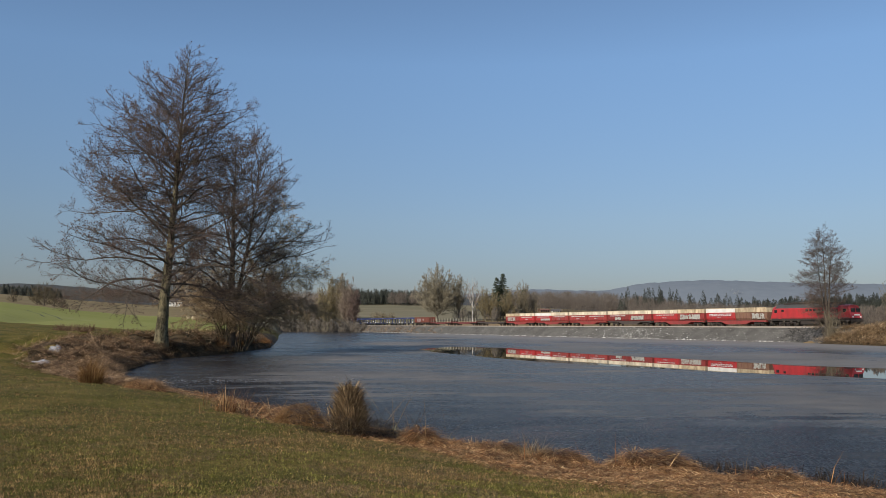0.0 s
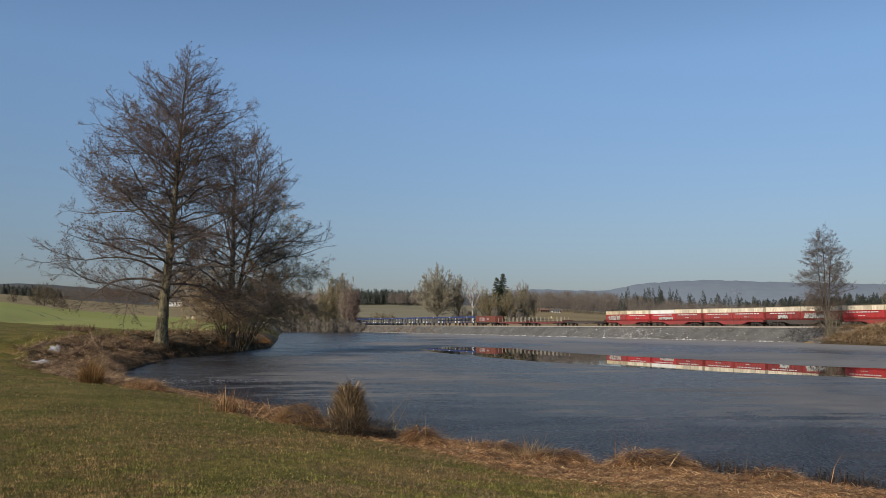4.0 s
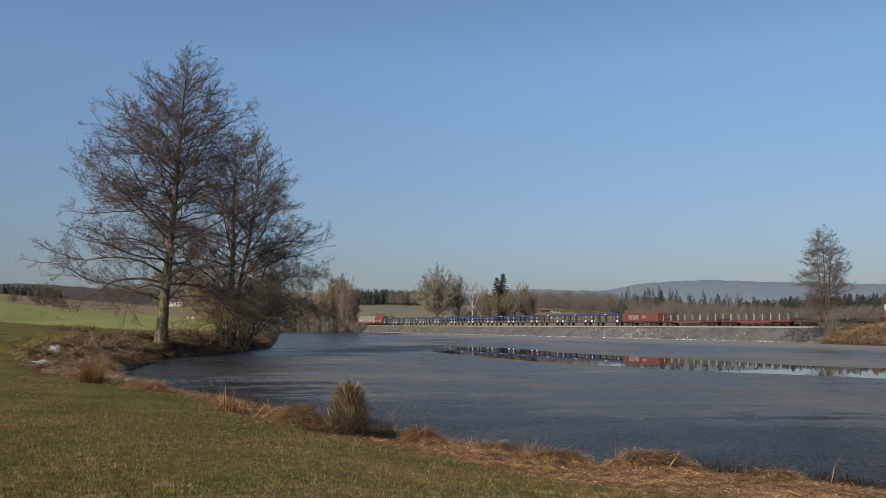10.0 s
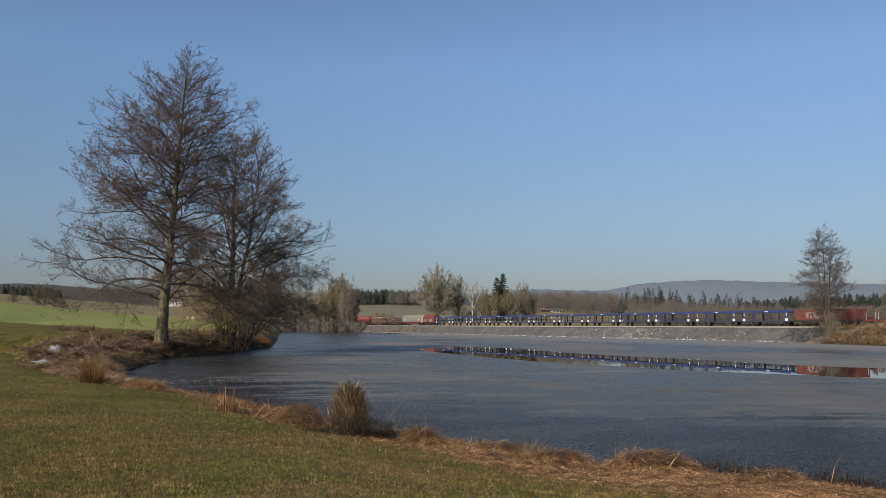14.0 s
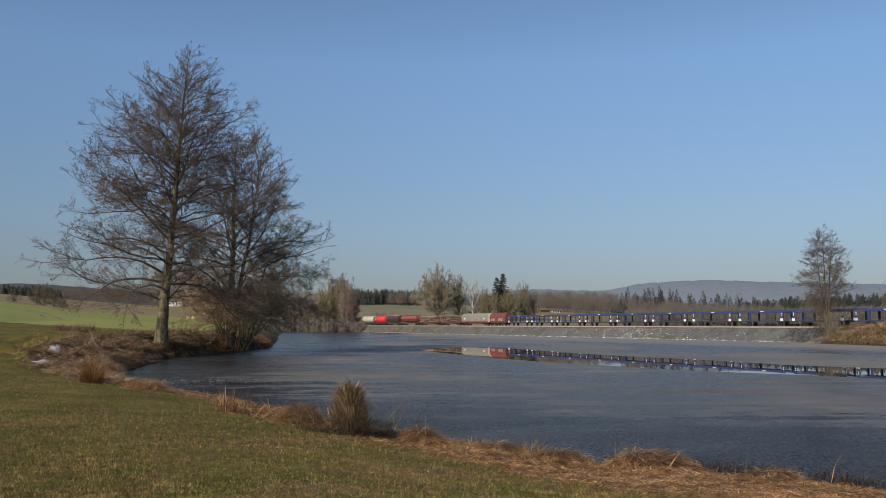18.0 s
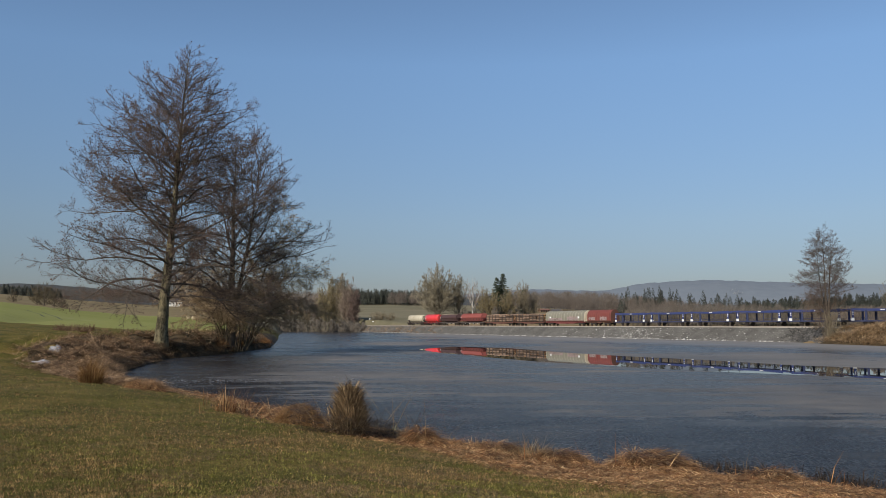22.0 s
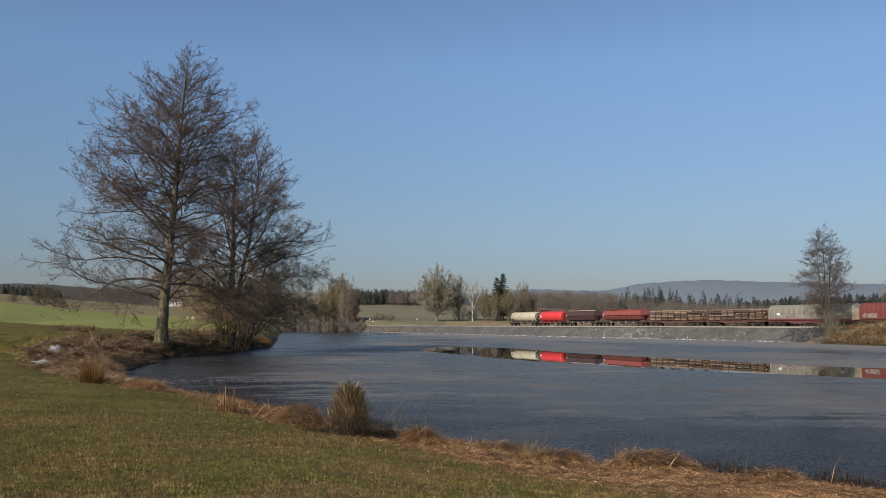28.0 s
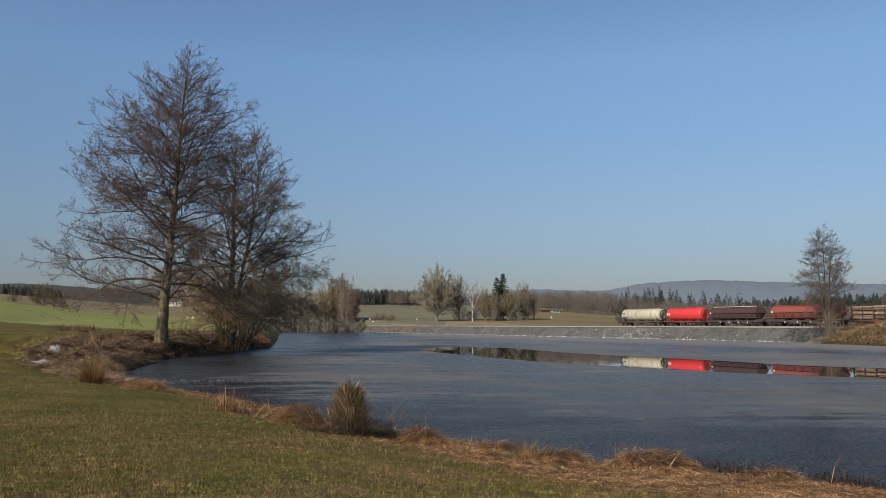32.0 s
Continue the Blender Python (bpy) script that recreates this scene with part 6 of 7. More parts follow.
def tub(s, length, red, band, rows, tag, seed, label):
    ob = empty("bulk_container", pose(0, 0, 0), label, "container", "bulk containers on the wagons")
    TRAIN.append((ob, s, 1.19))
    h = length / 2
    body = [(-1.1, 0.05), (-1.36, 0.5), (-1.38, 1.7), (1.38, 1.7), (1.36, 0.5), (1.1, 0.05)]
    part("tub", sweep(body, [(-h, 0.97, 0), (-h + 0.12, 1, 0), (h - 0.12, 1, 0), (h, 0.97, 0)]), red, ob)
    g = random.Random(seed)
    n = 7
    for i in range(n):
        x = -h + length * (i + 0.5) / n
        for y in (-1.38, 1.38):
            part("side_panel", one_box(x, y, 2.16, length / n - 0.05, 0.06, 0.92 + g.uniform(-0.03, 0.05), 0.015), band, ob)
    for x in (-h + 0.04, h - 0.04):
        part("end_panel", one_box(x, 0, 2.16, 0.06, 2.72, 0.92), band, ob)
    for y in (-1.4, 1.4):
        part("top_rail", one_box(0, y, 2.63, length, 0.1, 0.1, 0.02), BAND_DIRTY, ob)
        part("waist_rail", one_box(0, y, 1.7, length, 0.09, 0.1, 0.02), red, ob)
    for i in range(5):
        x = -h + 0.25 + (length - 0.5) * i / 4
        part("rib", one_box(x, -1.41, 0.95, 0.1, 0.08, 1.45), red, ob)
    part("cover", one_box(0, 0, 2.6, length - 0.2, 2.6, 0.08), band, ob)
    if rows:
        bars(ob, -h * 0.75, h * 0.72, -1.45, 1.4, rows, LETTER, seed, size=0.19)
        bars(ob, -h * 0.2, h * 0.1, -1.45, 0.75, 1, LETTER, seed + 50, size=0.12)
    if tag:
        spray(ob, tag[0], tag[1], -1.46, 0.3, tag[2], seed, SPRAY, tag[3])


def stake_wagon(s0, s1, sill, stakes, height, material, label, thick=0.085):
    ob, length = start("stake_wagon", s0, s1, label, "goods wagon", "stake wagons in the train")
    flat_frame(ob, length, sill, 0.3)
    h = length / 2 - 1.2
    for i in range(stakes):
        x = -h + 2 * h * i / (stakes - 1)
        for y in (-1.25, 1.25):
            part("stake", one_box(x, y, 1.15 + height / 2, thick, 0.1, height, 0.02), material, ob)
    for e in (-1, 1):
        part("end_board", one_box(e * (length / 2 - 0.8), 0, 1.42, 0.1, 2.5, 0.5, 0.02), RUST, ob)
    for i in range(5):
        part("bolster", one_box(-h + 2 * h * (i + 0.5) / 5, 0, 1.24, 0.2, 2.4, 0.14), FRAME_DARK, ob)
    for x in (-length / 2 + 2.9, length / 2 - 2.9):
        bogie(ob, x)
    return ob, length


def log_stack(s, length, seed):
    ob = empty("log_stack", pose(0, 0, 0), "stack of debarked brown spruce logs between wagon stakes", "timber", "log stacks on the wagons")
    TRAIN.append((ob, s, 1.32))
    g = random.Random(seed)
    for row in range(6):
        n = 5 if row % 2 == 0 else 4
        for i in range(n):
            if row == 5 and g.random() < 0.4:
                continue
            r = g.uniform(0.18, 0.25)
            y = (i - (n - 1) / 2) * 0.47
            z = 0.21 + row * 0.385
            d = g.uniform(-0.25, 0.25)
            bm = bmesh.new()
            rod(bm, (-length / 2 + d, y + g.uniform(-0.04, 0.04), z + g.uniform(-0.05, 0.05)), (length / 2 + d, y + g.uniform(-0.04, 0.04), z + g.uniform(-0.09, 0.09)), r, 9, r * 0.85)
            log = part("log", bm, LOG, ob)
            log.data.materials.append(CUT_WOOD)
            for face in log.data.polygons:
                face.material_index = int(len(face.vertices) > 4)


def open_wagon(s0, s1):
    ob, length = start("open_wagon", s0, s1, "rust-brown high-sided open goods wagon with pale graffiti", "goods wagon")
    flat_frame(ob, length, FRAME_DARK, 0.15, 1.2)
    h = length / 2 - 0.75
    for y in (-1.36, 1.36):
        part("side_wall", one_box(0, y, 2.2, 2 * h, 0.07, 1.95), BOX_BROWN, ob)
        part("top_rail", one_box(0, y, 3.18, 2 * h + 0.1, 0.16, 0.14, 0.03), BOX_BROWN, ob)
        for i in range(9):
            part("rib", one_box(-h + 2 * h * i / 8, y * 1.035, 2.2, 0.13, 0.1, 1.9), BOX_BROWN, ob)
    for e in (-1, 1):
        part("end_wall", one_box(e * h, 0, 2.2, 0.07, 2.7, 1.95), BOX_BROWN, ob)
    spray(ob, -4.4, -0.6, -1.47, 1.5, 2.75, 5, SPRAY_DULL, False)
    spray(ob, 1.2, 2.2, -1.47, 1.9, 2.6, 9, SPRAY_DULL, False)
    for x in (-4.6, 4.6):
        bogie(ob, x)


def car_carrier():
    """One half of a two-deck car carrier, at its own origin."""
    length = 14.35
    ob = empty("car_carrier_wagon", pose(0, 0, 0), "empty blue double-deck car carrier wagon with white end plates", "goods wagon", "car carriers in the train")
    for y in (-1.3, 1.3):
        bm = bmesh.new()
        n = 12
        up, lo = [], []
        for i in range(n + 1):
            x = -6.1 + 12.2 * i / n
            sag = 0.14 * (1 - (x / 6.1) ** 2)
            up.append(bm.verts.new((x, y, 3.32 - sag)))
            lo.append(bm.verts.new((x, y, 2.95 - sag * 1.2)))
        for i in range(n):
            bm.faces.new((lo[i], lo[i + 1], up[i + 1], up[i]))
        r = bmesh.ops.extrude_face_region(bm, geom=bm.faces[:])
        bmesh.ops.translate(bm, vec=(0, 0.09 if y < 0 else -0.09, 0), verts=[v for v in r["geom"] if isinstance(v, bmesh.types.BMVert)])
        bmesh.ops.recalc_face_normals(bm, faces=bm.faces[:])
        part("upper_rail", bm, BLUE, ob)
        part("lower_sill", one_box(0, y, 0.98, 12.6, 0.1, 0.28, 0.02), BLUE_DARK, ob)
        part("guard_rail", one_box(0, y, 1.5, 11.4, 0.05, 0.06), BLUE_DARK, ob)
        for x in (-5.7, 5.7):
            p = part("end_post", one_box(x, y, 2.05, 0.42, 0.14, 2.2, 0.02), BLUE, ob)
            part("white_plate", one_box(x, y * 1.06, 1.3, 0.72, 0.05, 0.52, 0.02), MARK_WHITE, p)
            for z in (2.2, 2.55):
                part("marker", one_box(x + 0.06, y * 1.062, z, 0.22, 0.04, 0.22), MARK_WHITE, p)
        for x, w in ((-2.9, 0.46), (1.5, 0.1), (3.6, 0.08)):
            part("post", one_box(x, y, 2.0, w, 0.1, 1.9), BLUE_DARK, ob)
    part("upper_deck", one_box(0, 0, 2.74, 12.0, 2.5, 0.07), BLUE_DARK, ob)
    part("lower_deck", one_box(0, 0, 0.95, 12.6, 2.5, 0.08), BLUE_DARK, ob)
    part("coupling_bar", one_box(6.9, 0, 2.95, 1.6, 0.9, 0.08), STEEL, ob)
    part("drawbar", one_box(6.7, 0, 0.95, 1.9, 0.3, 0.2), STEEL, ob)
    part("maker_plate", one_box(0.5, -1.36, 3.0, 0.9, 0.02, 0.16), MARK_WHITE, ob)
    for x in (-3.5, 4.9):
        b = part("axle_guard", box(box(bmesh.new(), x, -0.98, 0.6, 0.9, 0.12, 0.42, 0.04), x, 0.98, 0.6, 0.9, 0.12, 0.42, 0.04), STEEL, ob)
        wheels(b, x, 0.42)
    return ob


def arch(width, z0, z1, shoulder, n=9):
    """A hood's outline: straight sides and a round top."""
    pts = [(-width / 2, z0), (-width / 2, shoulder)]
    for i in range(1, n):
        t = math.pi * i / n
        pts.append((-width / 2 * math.cos(t), shoulder + (z1 - shoulder) * math.sin(t) ** 0.9))
    return pts + [(width / 2, shoulder), (width / 2, z0)]


def hood_wagon(s0, s1, hood, sill, label, ribs, tag, windows):
    ob, length = start("hooded_wagon", s0, s1, label, "goods wagon", "hooded wagons in the train")
    flat_frame(ob, length, sill, 0.3)
    h = length / 2 - 0.8
    part("hood", sweep(arch(2.8, 1.2, 4.25, 2.7), [(-h, 1, 0), (h, 1, 0)]), hood, ob)
    for i in range(ribs + 1):
        x = -h + 2 * h * i / ribs
        part("rib", sweep(arch(2.88, 1.2, 4.3, 2.72), [(x - 0.05, 1, 0), (x + 0.05, 1, 0)]), HOOD_RIB if windows else TARP_RIB, ob)
    for e in (-1, 1):
        part("end_wall", sweep(arch(2.84, 1.15, 4.28, 2.7), [(e * (h + 0.06) - 0.05, 1, 0), (e * (h + 0.06) + 0.05, 1, 0)]), RUST if windows is None else BAND_CREAM, ob)
    part("side_rail", one_box(0, -1.45, 1.32, 2 * h, 0.06, 0.22, 0.02), sill, ob)
    for k, (x0, x1, z0, z1) in enumerate(tag):
        spray(ob, x0, x1, -1.5, z0, z1, 40 + k, SPRAY_DULL, False)
    for x in windows or ():
        part("label_plate", one_box(x, -1.47, 2.35, 0.85, 0.04, 0.55, 0.01), MARK_WHITE, ob)
    for x in (-length / 2 + 2.9, length / 2 - 2.9):
        bogie(ob, x)


def hopper_wagon(s0, s1, paint, edge, label, discs):
    ob, length = start("hopper_wagon", s0, s1, label, "goods wagon", "hopper wagons in the train")
    flat_frame(ob, length, FRAME_DARK, 0.1, 1.2)
    h = length / 2 - 1.9
    # On the red wagon the shade below the roof is put into this colour.
    dark = HOPPER_BROWN if edge else HOPPER_SHADED
    body = [(-0.9, 1.4), (-1.3, 1.95), (-1.36, 2.7), (1.36, 2.7), (1.3, 1.95), (0.9, 1.4)]
    bm = sweep(body, [(-h + 0.1, 1, 0), (h - 0.25, 1, 0)])
    for v in bm.verts:
        if v.co.z < 1.8:
            v.co.x *= 0.9
    part("hopper_body", bm, dark, ob)
    top = [(-1.4, 2.705), (-1.56, 2.74), (-1.54, 3.0), (-1.3, 3.5), (-0.86, 3.95), (-0.4, 4.14), (0.4, 4.14), (0.86, 3.95), (1.3, 3.5), (1.54, 3.0), (1.56, 2.74), (1.4, 2.705)]
    bm = sweep(top, [(-h, 1, 0), (h, 1, 0)])
    for v in bm.verts:
        if v.co.z > 3.45:
            v.co.x -= math.copysign(0.5 * (v.co.z - 3.4), v.co.x)
    part("roof", bm, paint, ob)
    part("roof_walkway", one_box(0, -0.62, 4.16, 2 * h * 0.88, 0.5, 0.1, 0.01), BAND_CREAM if edge else paint, ob)
    for i in range(4):
        part("roof_hatch", one_box(-h * 0.72 + 1.44 * h * i / 3, 0.2, 4.2, 1.3, 0.8, 0.12, 0.03), paint, ob)
    part("side_girder", one_box(0, -1.36, 1.78, 2 * h + 1.2, 0.1, 0.18, 0.02), dark, ob)
    for i in range(7):
        x = -h * 0.84 + 1.62 * h * i / 6
        # Solid dark disc stands in for the shade inside a round opening.
        bm = bmesh.new()
        rod(bm, (x, -1.33, 2.22), (x, -1.39, 2.22), 0.27, 12)
        part("girder_opening", bm, STEEL, ob)
        part("support", one_box(x + h * 0.13, -1.38, 2.25, 0.1, 0.08, 0.85), dark, ob)
    for i in range(3):
        part("brake_box", one_box(-h * 0.5 + h * 0.5 * i, -1.1, 1.0, 0.55, 0.4, 0.35, 0.03), STEEL, ob)
    for i in range(4):
        x = -h * 0.58 + h * 1.16 * i / 3
        bm = bmesh.new()
        bmesh.ops.create_cone(bm, cap_ends=True, segments=4, radius1=0.35, radius2=1.25, depth=1.0, matrix=Matrix.Translation((x, 0, 1.45)) @ Matrix.Rotation(math.pi / 4, 4, "Z"))
        c = part("chute", bm, dark, ob)
        if discs:
            bm = bmesh.new()
            rod(bm, (x + 0.2, -1.25, 0.8), (x + 0.2, -1.32, 0.8), 0.14, 12)
            part("hand_wheel", bm, MARK_WHITE, c)
    for e in (-1, 1):
        bm = bmesh.new()
        for y in (-1.15, 1.15):
            rod(bm, (e * (h + 0.9), y, 1.2), (e * (h - 0.5), y, 3.5), 0.06, 6)
            rod(bm, (e * (h + 1.2), y, 1.2), (e * (h + 1.2), y, 2.3), 0.04, 6)
        for k in range(4):
            rod(bm, (e * (h + 0.75 - 0.3 * k), -1.15, 1.45 + 0.5 * k), (e * (h + 0.75 - 0.3 * k), 1.15, 1.45 + 0.5 * k), 0.04, 6)
        part("end_ladder", bm, dark, ob)
    part("plate_bar", one_box(-h * 0.93, -1.575, 2.85, 0.35, 0.03, 0.3), MARK_WHITE, ob)
    for x in (-length / 2 + 2.7, length / 2 - 2.7):
        bogie(ob, x)


def silo_wagon(s0, s1, paint, tank, label, marks):
    ob, length = start("silo_wagon", s0, s1, label, "goods wagon", "silo wagons in the train")
    flat_frame(ob, length, FRAME_RED if marks else FRAME_DARK, 0.12, 1.15)
    n = 24
    ring = [(1.45 * math.sin(2 * math.pi * i / n), 2.72 + 1.45 * math.cos(2 * math.pi * i / n)) for i in range(n)]
    bm = bmesh.new()
    ends = [(-tank / 2, 0.8), (-tank / 2 + 0.1, 0.93), (-tank / 2 + 0.35, 1.0), (tank / 2 - 0.35, 1.0), (tank / 2 - 0.1, 0.93), (tank / 2, 0.8)]
    rings = [[bm.verts.new((x, y * k, 2.72 + (z - 2.72) * k)) for y, z in ring] for x, k in ends]
    for a, b in zip(rings, rings[1:]):
        for i in range(n):
            bm.faces.new((a[i], a[(i + 1) % n], b[(i + 1) % n], b[i]))
    bm.faces.new(rings[0][::-1])
    bm.faces.new(rings[-1])
    bmesh.ops.recalc_face_normals(bm, faces=bm.faces[:])
    t = part("tank", bm, paint, ob)
    t.data.shade_smooth()
    for i in range(4):
        x = -tank / 2 + tank * (i + 0.5) / 4
        bm = bmesh.new()
        rod(bm, (x, 0, 4.12), (x, 0, 4.27), 0.3, 12)
        part("hatch", bm, paint, ob)
        bm = bmesh.new()
        bmesh.ops.create_cone(bm, cap_ends=True, segments=10, radius1=0.2, radius2=0.9, depth=0.7, matrix=Matrix.Translation((x, 0, 1.2)))
        part("outlet_cone", bm, paint, ob)
    part("walkway", one_box(0, -0.45, 4.2, tank * 0.9, 0.3, 0.05), paint, ob)
    for x in (-tank / 2 + 0.9, tank / 2 - 0.9):
        part("saddle", one_box(x, 0, 1.5, 0.3, 2.3, 0.75), FRAME_DARK, ob)
    e = tank / 2 + 0.05
    bm = bmesh.new()
    for k in range(14):
        a, b = 2 * math.pi * k / 14, 2 * math.pi * (k + 1) / 14
        rod(bm, (e + 0.45, 1.1 * math.sin(a), 2.7 + 1.1 * math.cos(a)), (e + 0.45, 1.1 * math.sin(b), 2.7 + 1.1 * math.cos(b)), 0.14, 5)
    for y in (-0.5, 0.5):
        rod(bm, (e + 0.4, y, 1.2), (e + 0.4, y, 4.2), 0.045, 5)
    for k in range(6):
        rod(bm, (e + 0.4, -0.5, 1.5 + 0.45 * k), (e + 0.4, 0.5, 1.5 + 0.45 * k), 0.03, 5)
    part("end_ladder", bm, STEEL if not marks else TUB_DARK, ob)
    if marks:
        for k in range(2):
            part("lettering_bar", one_box(-tank / 2 + 0.75 + 0.6 * k, -1.45, 2.75, 0.35, 0.05, 0.5), MARK_WHITE, ob)
    else:
        part("label_plate", one_box(-tank / 2 + 1.1, -1.4, 3.05, 1.0, 0.05, 0.3), FRAME_DARK, ob)
        part("label_plate", one_box(-tank / 2 + 1.5, -1.38, 2.0, 1.7, 0.05, 0.4), FRAME_DARK, ob)
    for x in (-length / 2 + 2.4, length / 2 - 2.4):
        bogie(ob, x)


silo_wagon(-118.2, -100.5, SILO_BEIGE, 14.6, "beige silo wagon streaked with brown grime at the train's end", False)
silo_wagon(-100.5, -86.2, SILO_RED, 11.6, "bright red silo wagon with a dark end ladder", True)
hopper_wagon(-86.2, -68.6, HOPPER_BROWN, True, "dark brown hopper wagon with a pale roof edge and white discs", True)
hopper_wagon(-68.6, -48.7, HOPPER_RED, False, "faded red hopper wagon with a rounded roof", True)
for s0, s1, n in ((-48.7, -28.3, 4), (-28.3, -9.9, 4)):
    w, length = stake_wagon(s0, s1, RUST, 9, 2.35, FRAME_DARK, "brown stake wagon loaded with spruce logs", 0.24)
    for i in range(n):
        c = (length - 2.2) / n
        log_stack((s0 + s1) / 2 - (length - 2.2) / 2 + c * (i + 0.5), c * 0.93, 100 + i + int(s0))
hood_wagon(-9.9, 11.5, SILVER, FRAME_RED, "long grey ribbed sliding-hood wagon with graffiti along the bottom", 14, [(-8.5, -1.0, 1.5, 2.3), (1.5, 6.5, 1.5, 2.7)], (-7.4, 7.2))
hood_wagon(11.5, 23.6, TARP_RED, RUST, "short red tarpaulin-hooded coil wagon with graffiti", 11, [(-4.6, -1.6, 1.5, 2.4), (0.6, 3.4, 1.4, 2.5)], None)
carrier = car_carrier()
for k in range(12):
    if k:
        c = copy_thing(carrier, pose(0, 0, 0))
    else:
        c = carrier
    TRAIN.append((c, 23.6 + 14.35 * (k + 0.5), 0.0))
open_wagon(195.8, 211.3)
stake_wagon(211.3, 231.1, FRAME_RED, 8, 1.45, STAKE_PALE, "empty faded red stake wagon with pale upright stakes")
stake_wagon(231.1, 251.5, FRAME_RED, 9, 1.45, STAKE_PALE, "empty faded red stake wagon with pale upright stakes")
stake_wagon(251.5, 271.6, FRAME_DARK, 9, 0.45, STEEL, "empty dark stake wagon with its stakes removed")
TUBS = [(TUB_DARK, BAND_DIRTY, 0, (-3.2, 1.6, 1.5, False), "weathered dark red bulk container with a stained cream top and graffiti"),
        (TUB_RED, BAND_CREAM, 1, None, "red bulk container with a cream upper band"),
        (TUB_RED, BAND_WHITE, 1, (-1.2, 3.6, 1.0, True), "red bulk container with a white upper band and silver graffiti"),
        (TUB_DARK, BAND_CREAM, 1, None, "dark red bulk container with a cream upper band"),
        (TUB_DARK, BAND_CREAM, 1, None, "dark red bulk container with a cream upper band"),
        (TUB_DARK, BAND_CREAM, 1, None, "dark red bulk container with a cream upper band"),
        (TUB_DARK, BAND_CREAM, 1, (-1.2, 1.0, 1.1, True), "dark red bulk container with a cream band and a small tag"),
        (TUB_DARK, BAND_CREAM, 0, (-3.6, 1.2, 1.4, True), "dark red bulk container with a cream band and bold graffiti"),
        (TUB_RED, BAND_CREAM, 1, None, "red bulk container with a cream upper band"),
        (TUB_DARK, BAND_DIRTY, 0, (-3.4, 2.8, 1.5, False), "dark red bulk container with a stained top and large white graffiti"),
        (TUB_RED, BAND_WHITE, 2, None, "red bulk container with a clean white upper band"),
        (TUB_BROWN, BAND_DIRTY, 0, (0.4, 3.4, 1.5, False), "grimy ochre-brown bulk container with pale graffiti")]
for k in range(6):
    a = 271.6 + 18.45 * k
    tub_wagon(a, a + 18.45, k)
    for j in range(2):
        red, band, rows, tag, label = TUBS[2 * k + j]
        tub(a + 4.78 + j * 8.9, 8.75, red, band, rows, tag, 600 + 2 * k + j, label)
locomotive(382.5, 402.8)


def railway():
    bed = [(2.5, 2.75), (1.8, 3.0), (-1.8, 3.0), (-2.4, 2.7)]
    st = np.arange(-460, 720, 4.0)
    rng = np.random.default_rng(14)
    v = [on_track(s, o + rng.uniform(-0.05, 0.05), z + 0.01 + rng.uniform(-0.02, 0.02)) for s in st for o, z in bed]
    f = [(i * 4 + k, i * 4 + k + 1, i * 4 + 5 + k, i * 4 + 4 + k) for i in range(len(st) - 1) for k in range(3)]
    tagged(new("track_bed", mesh_of("track_bed", v, f, BED)), "pale gravel bed under the rails", "ballast", kind="structure")
    for side in (-0.75, 0.75):
        a, b = Vector(on_track(-450, side)), Vector(on_track(715, side))
        bm = one_box(0, 0, RAIL_Z - 0.075, (b - a).length, 0.07, 0.15)
        me = bpy.data.meshes.new("rail")
        bm.to_mesh(me)
        bm.free()
        me.materials.append(RAIL)
        ob = new("rail", me)
        ob.location, ob.rotation_euler = (a + b) / 2, (0, 0, radians(TRACK_ANGLE))
        tagged(ob, "rusty steel rail on the embankment", "rail", "rails", "structure")
    s = np.arange(-200, 260, 0.65)
    o = np.array([[-0.13, -1.3, 0], [0.13, -1.3, 0], [0.13, 1.3, 0], [-0.13, 1.3, 0], [-0.13, -1.3, 0.09], [0.13, -1.3, 0.09], [0.13, 1.3, 0.09], [-0.13, 1.3, 0.09]])
    v = np.array([[TRACK_DIR[0] * (q + x) + TRACK_SIDE[0] * y, TRACK_0[1] + TRACK_DIR[1] * (q + x) + TRACK_SIDE[1] * y, 2.94 + z] for q in s for x, y, z in o])
    t = np.array([[4, 5, 6, 7], [0, 1, 5, 4], [1, 2, 6, 5], [2, 3, 7, 6], [3, 0, 4, 7]])
    stuff("sleeper", v, (np.arange(len(s))[:, None, None] * 8 + t[None]).reshape(-1, 4), FRAME_DARK, "dark sleepers under the rails", "sleepers")


railway()


# ---- small things by the line and in the distance ----
WALL_PALE = plain("pale_render_wall", (0.7, 0.67, 0.6), (0.45, 0.41, 0.35), 0.85, 0, 0.5, 0.4)
WALL_BROWN = plain("brown_timber_wall", (0.2, 0.12, 0.075), (0.1, 0.065, 0.045), 0.85, 0, 0.5, 0.5)
ROOF_RED = plain("red_tile_roof", (0.2, 0.095, 0.065), (0.12, 0.075, 0.055), 0.8, 0, 0.8, 0.5)
ROOF_DARK = plain("dark_slate_roof", (0.09, 0.085, 0.085), (0.16, 0.13, 0.11), 0.7, 0, 0.8, 0.5)
BALE = plain("straw_bale", (0.55, 0.45, 0.28), (0.3, 0.22, 0.12), 0.95, 0, 2.0, 0.5)
POST_WOOD = plain("weathered_post_wood", (0.22, 0.17, 0.12), (0.1, 0.08, 0.06), 0.85, 0, 2.0, 0.5)
SIGN_YELLOW = plain("faded_yellow_sign", (0.6, 0.48, 0.2), (0.35, 0.28, 0.15), 0.6, 0, 2.0, 0.4)


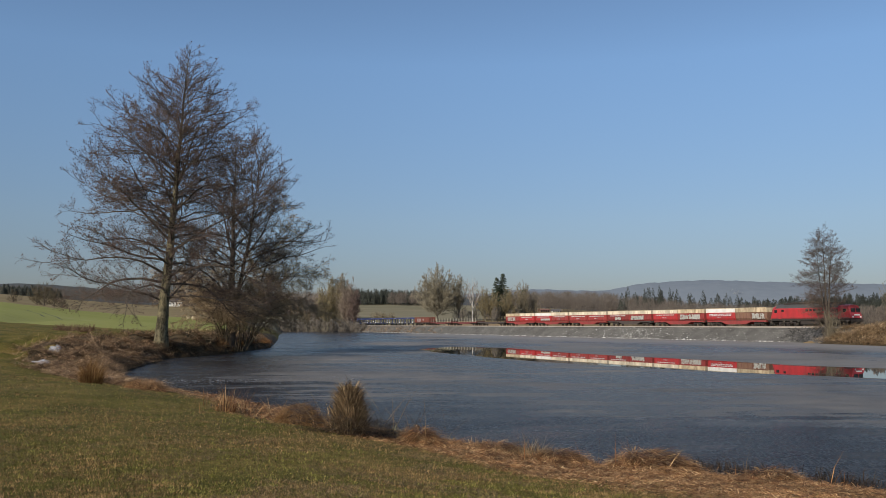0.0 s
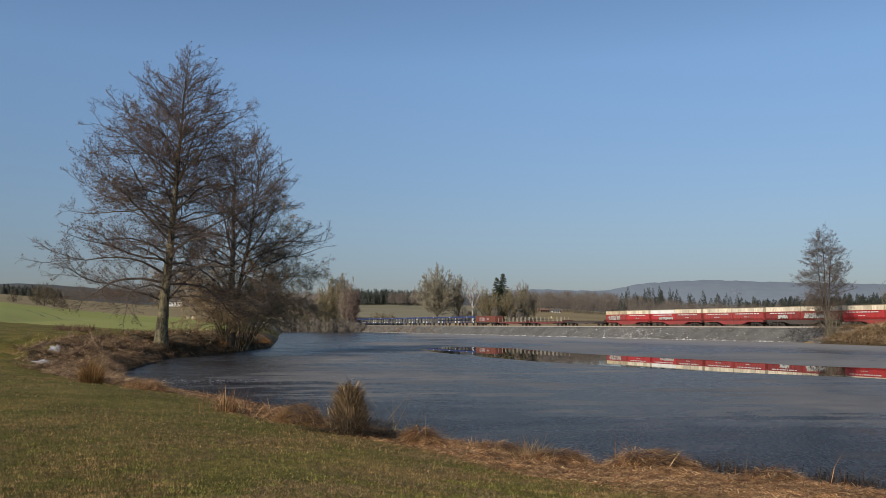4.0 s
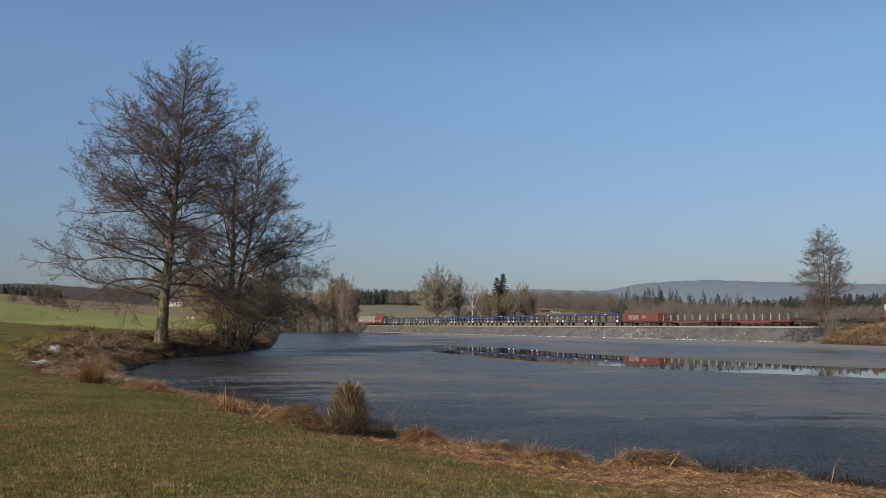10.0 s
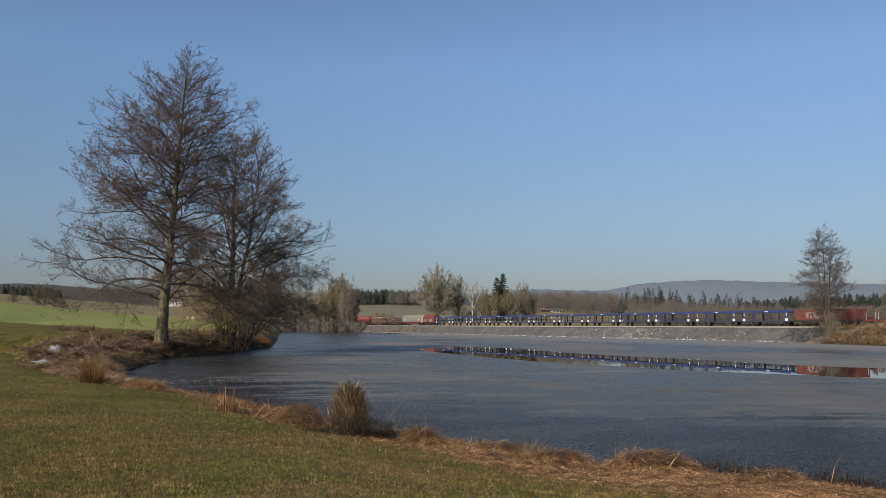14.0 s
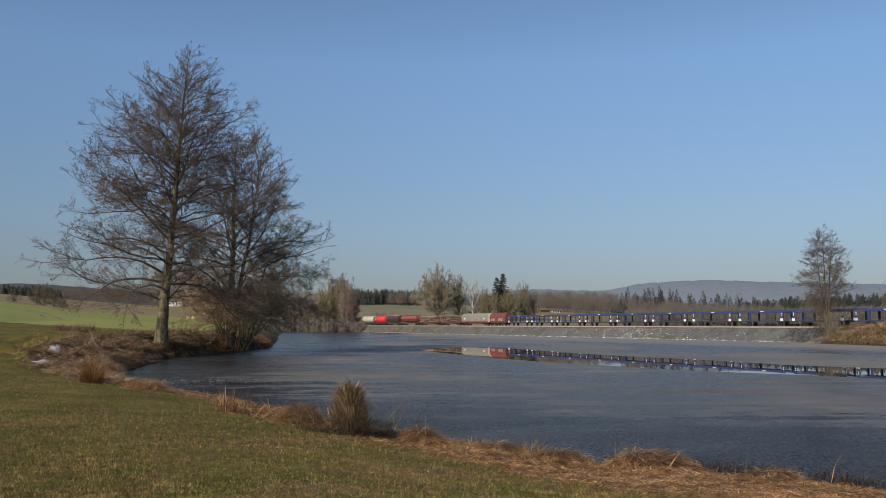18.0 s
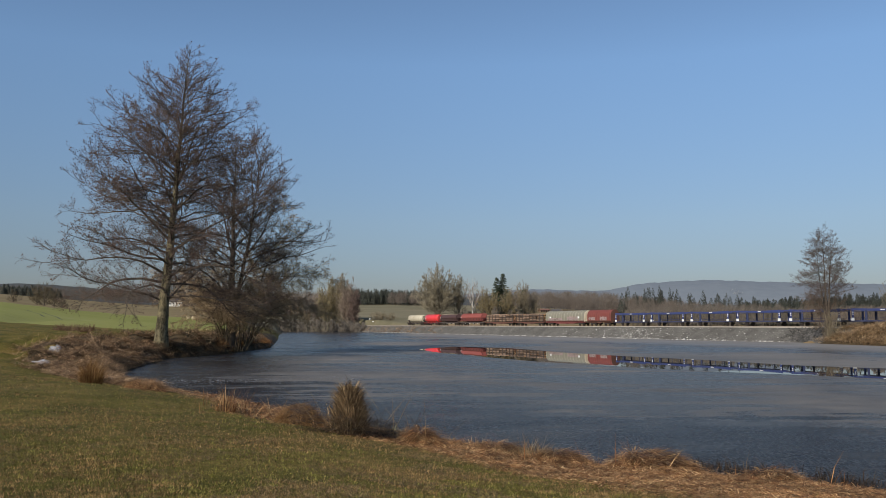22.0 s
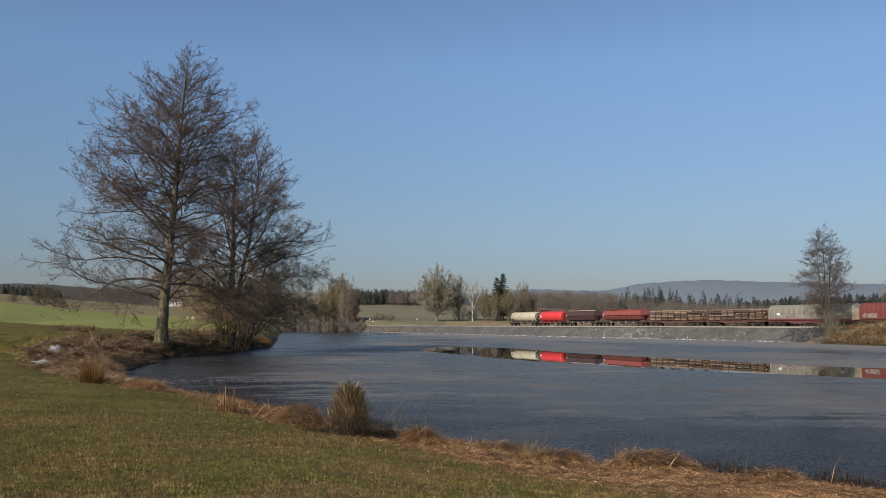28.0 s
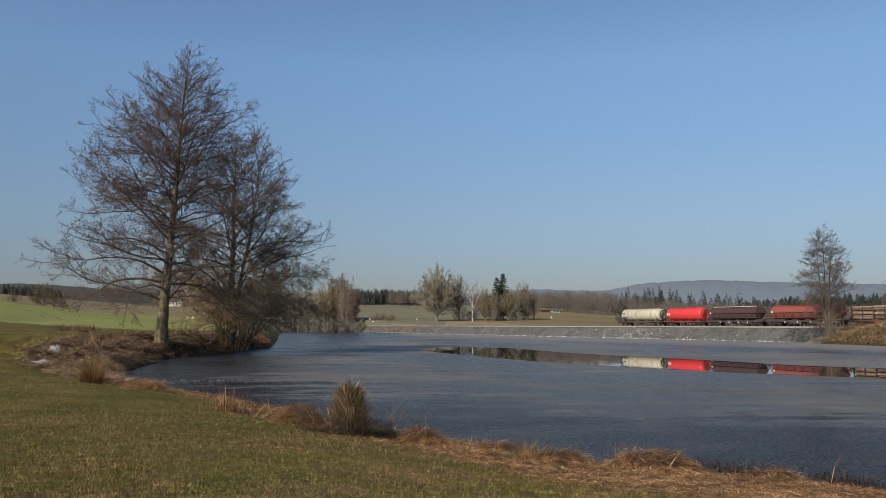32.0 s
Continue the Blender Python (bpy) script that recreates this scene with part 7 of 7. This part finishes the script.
def house(x, y, turn, length, width, eaves, ridge, wall, roof, label):
    ob = empty("farmhouse", pose(x, y, gz(x, y) - 0.2, 0, 0, turn), label, "house", "far houses")
    part("wall", one_box(0, 0, eaves / 2, length, width, eaves), wall, ob)
    h, w = length / 2 + 0.4, width / 2 + 0.4
    bm = sweep([(-w, eaves - 0.1), (0, ridge), (w, eaves - 0.1)], [(-h, 1, 0), (h, 1, 0)])
    r = part("roof", bm, roof, ob)
    part("chimney", one_box(length * 0.2, 0.4, ridge + 0.3, 0.7, 0.7, 1.4), ROOF_DARK, r)
    for k in range(4):
        wd = part("window", one_box(-length * 0.36 + length * 0.24 * k, -width / 2 - 0.02, eaves * 0.6, 1.1, 0.12, 1.3), GLASS, ob)
        part("sill", one_box(-length * 0.36 + length * 0.24 * k, -width / 2 - 0.1, eaves * 0.6 - 0.72, 1.3, 0.2, 0.1), wall, wd)
    part("door", one_box(length * 0.44, -width / 2 - 0.02, 1.05, 1.0, 0.1, 2.1), WALL_BROWN, ob)


house(78, 652, 20, 8, 5, 1.8, 3.0, WALL_BROWN, ROOF_RED, "low brown farm building with a red tiled roof")
house(88, 655, 10, 7, 5, 1.6, 2.8, WALL_PALE, ROOF_DARK, "small pale farmhouse with a dark roof")
house(-226, 710, 15, 11, 8, 4.0, 7.0, WALL_PALE, ROOF_DARK, "white two-storey house beyond the fields")


def pole(name, x, y, height, r, label, board=None, material=None):
    ob = empty(name, pose(x, y, gz(x, y) - 0.1), label, name.replace("_", " "))
    bm = bmesh.new()
    rod(bm, (0, 0, 0), (0, 0, height), r, 8, r * 0.8)
    part("post", bm, POST_WOOD, ob)
    if board:
        part("board", one_box(0, -0.12, height - board[1] / 2, board[0], 0.06, board[1], 0.01), material, ob)


pole("line_post", 30.3, 336.0, 4.4, 0.14, "bare wooden line post beside the railway")
pole("trackside_sign", 50.1, 389.7, 2.6, 0.07, "small faded yellow board on a post in the field", (0.7, 0.9), SIGN_YELLOW)
pole("trackside_sign", *on_track(-92, -4)[:2], 1.2, 0.07, "small white marker board by the railway", (0.55, 0.5), MARK_WHITE)
pole("trackside_sign", *on_track(-86, -3.4)[:2], 0.7, 0.07, "low white marker board by the railway", (0.9, 0.3), MARK_WHITE)
pole("trackside_sign", -11.5, 372.0, 2.2, 0.07, "small white marker board by the railway", (0.4, 0.45), MARK_WHITE)
bale_mesh = bpy.data.meshes.new("hay_bale")
bm = rod(bmesh.new(), (0, -0.6, 0.62), (0, 0.6, 0.62), 0.64, 18)
bmesh.ops.bevel(bm, geom=[e for e in bm.edges if len(e.link_faces) == 2 and e.calc_face_angle(0) > 1], offset=0.06, segments=1, affect="EDGES")
bm.to_mesh(bale_mesh)
bm.free()
bale_mesh.materials.append(BALE)
for k in range(9):
    x, y = -89.0 + 2.1 * k + 0.4 * math.sin(k * 2.3), 293 + 1.2 * math.cos(k * 1.7)
    ob = new("hay_bale", bale_mesh)
    ob.matrix_world = pose(x, y, gz(x, y), 0, 0, 40 * k)
    tagged(ob, "round pale straw bale lying in the field", "hay bale", "bales in the field")


TRACK_MUD = plain("dark_wheel_rut", (0.07, 0.075, 0.03), (0.05, 0.045, 0.025), 0.95, 0, 1.5, 0.6)


def wheel_rut(x0, y0, x1, y1):
    """A tractor's rut pressed into the young crop, following the ground."""
    n = 16
    v = []
    for i in range(n + 1):
        t = i / n
        x, y = x0 + (x1 - x0) * t + 0.8 * math.sin(3 * t), y0 + (y1 - y0) * t
        for side in (-0.22, 0.22):
            v.append((x + side, y, gz(x + side, y) + 0.03))
    f = [(2 * i, 2 * i + 1, 2 * i + 3, 2 * i + 2) for i in range(n)]
    tagged(new("wheel_rut", mesh_of("wheel_rut", v, f, TRACK_MUD)), "dark tractor rut across the green field", "wheel rut", "ruts in the green field", "structure")


wheel_rut(-97.5, 196.0, -76.5, 161.5)
wheel_rut(-94.6, 197.5, -73.8, 163.0)


def travelled(t):
    """Metres that the train stands ahead of its place at 16 s."""
    return 14.053 * (t - 16) + 0.016 * (t - 16) ** 2


def motions():
    for ob, s, z in TRAIN:
        rows = []
        for t in (0, 4, 8, 12, 16, 20, 24, 28, 32):
            x, y, _ = on_track(s + travelled(t))
            rows.append((t, pose(x, y, RAIL_Z + z, 0, 0, TRACK_ANGLE)))
        walk(ob, rows)


motions()
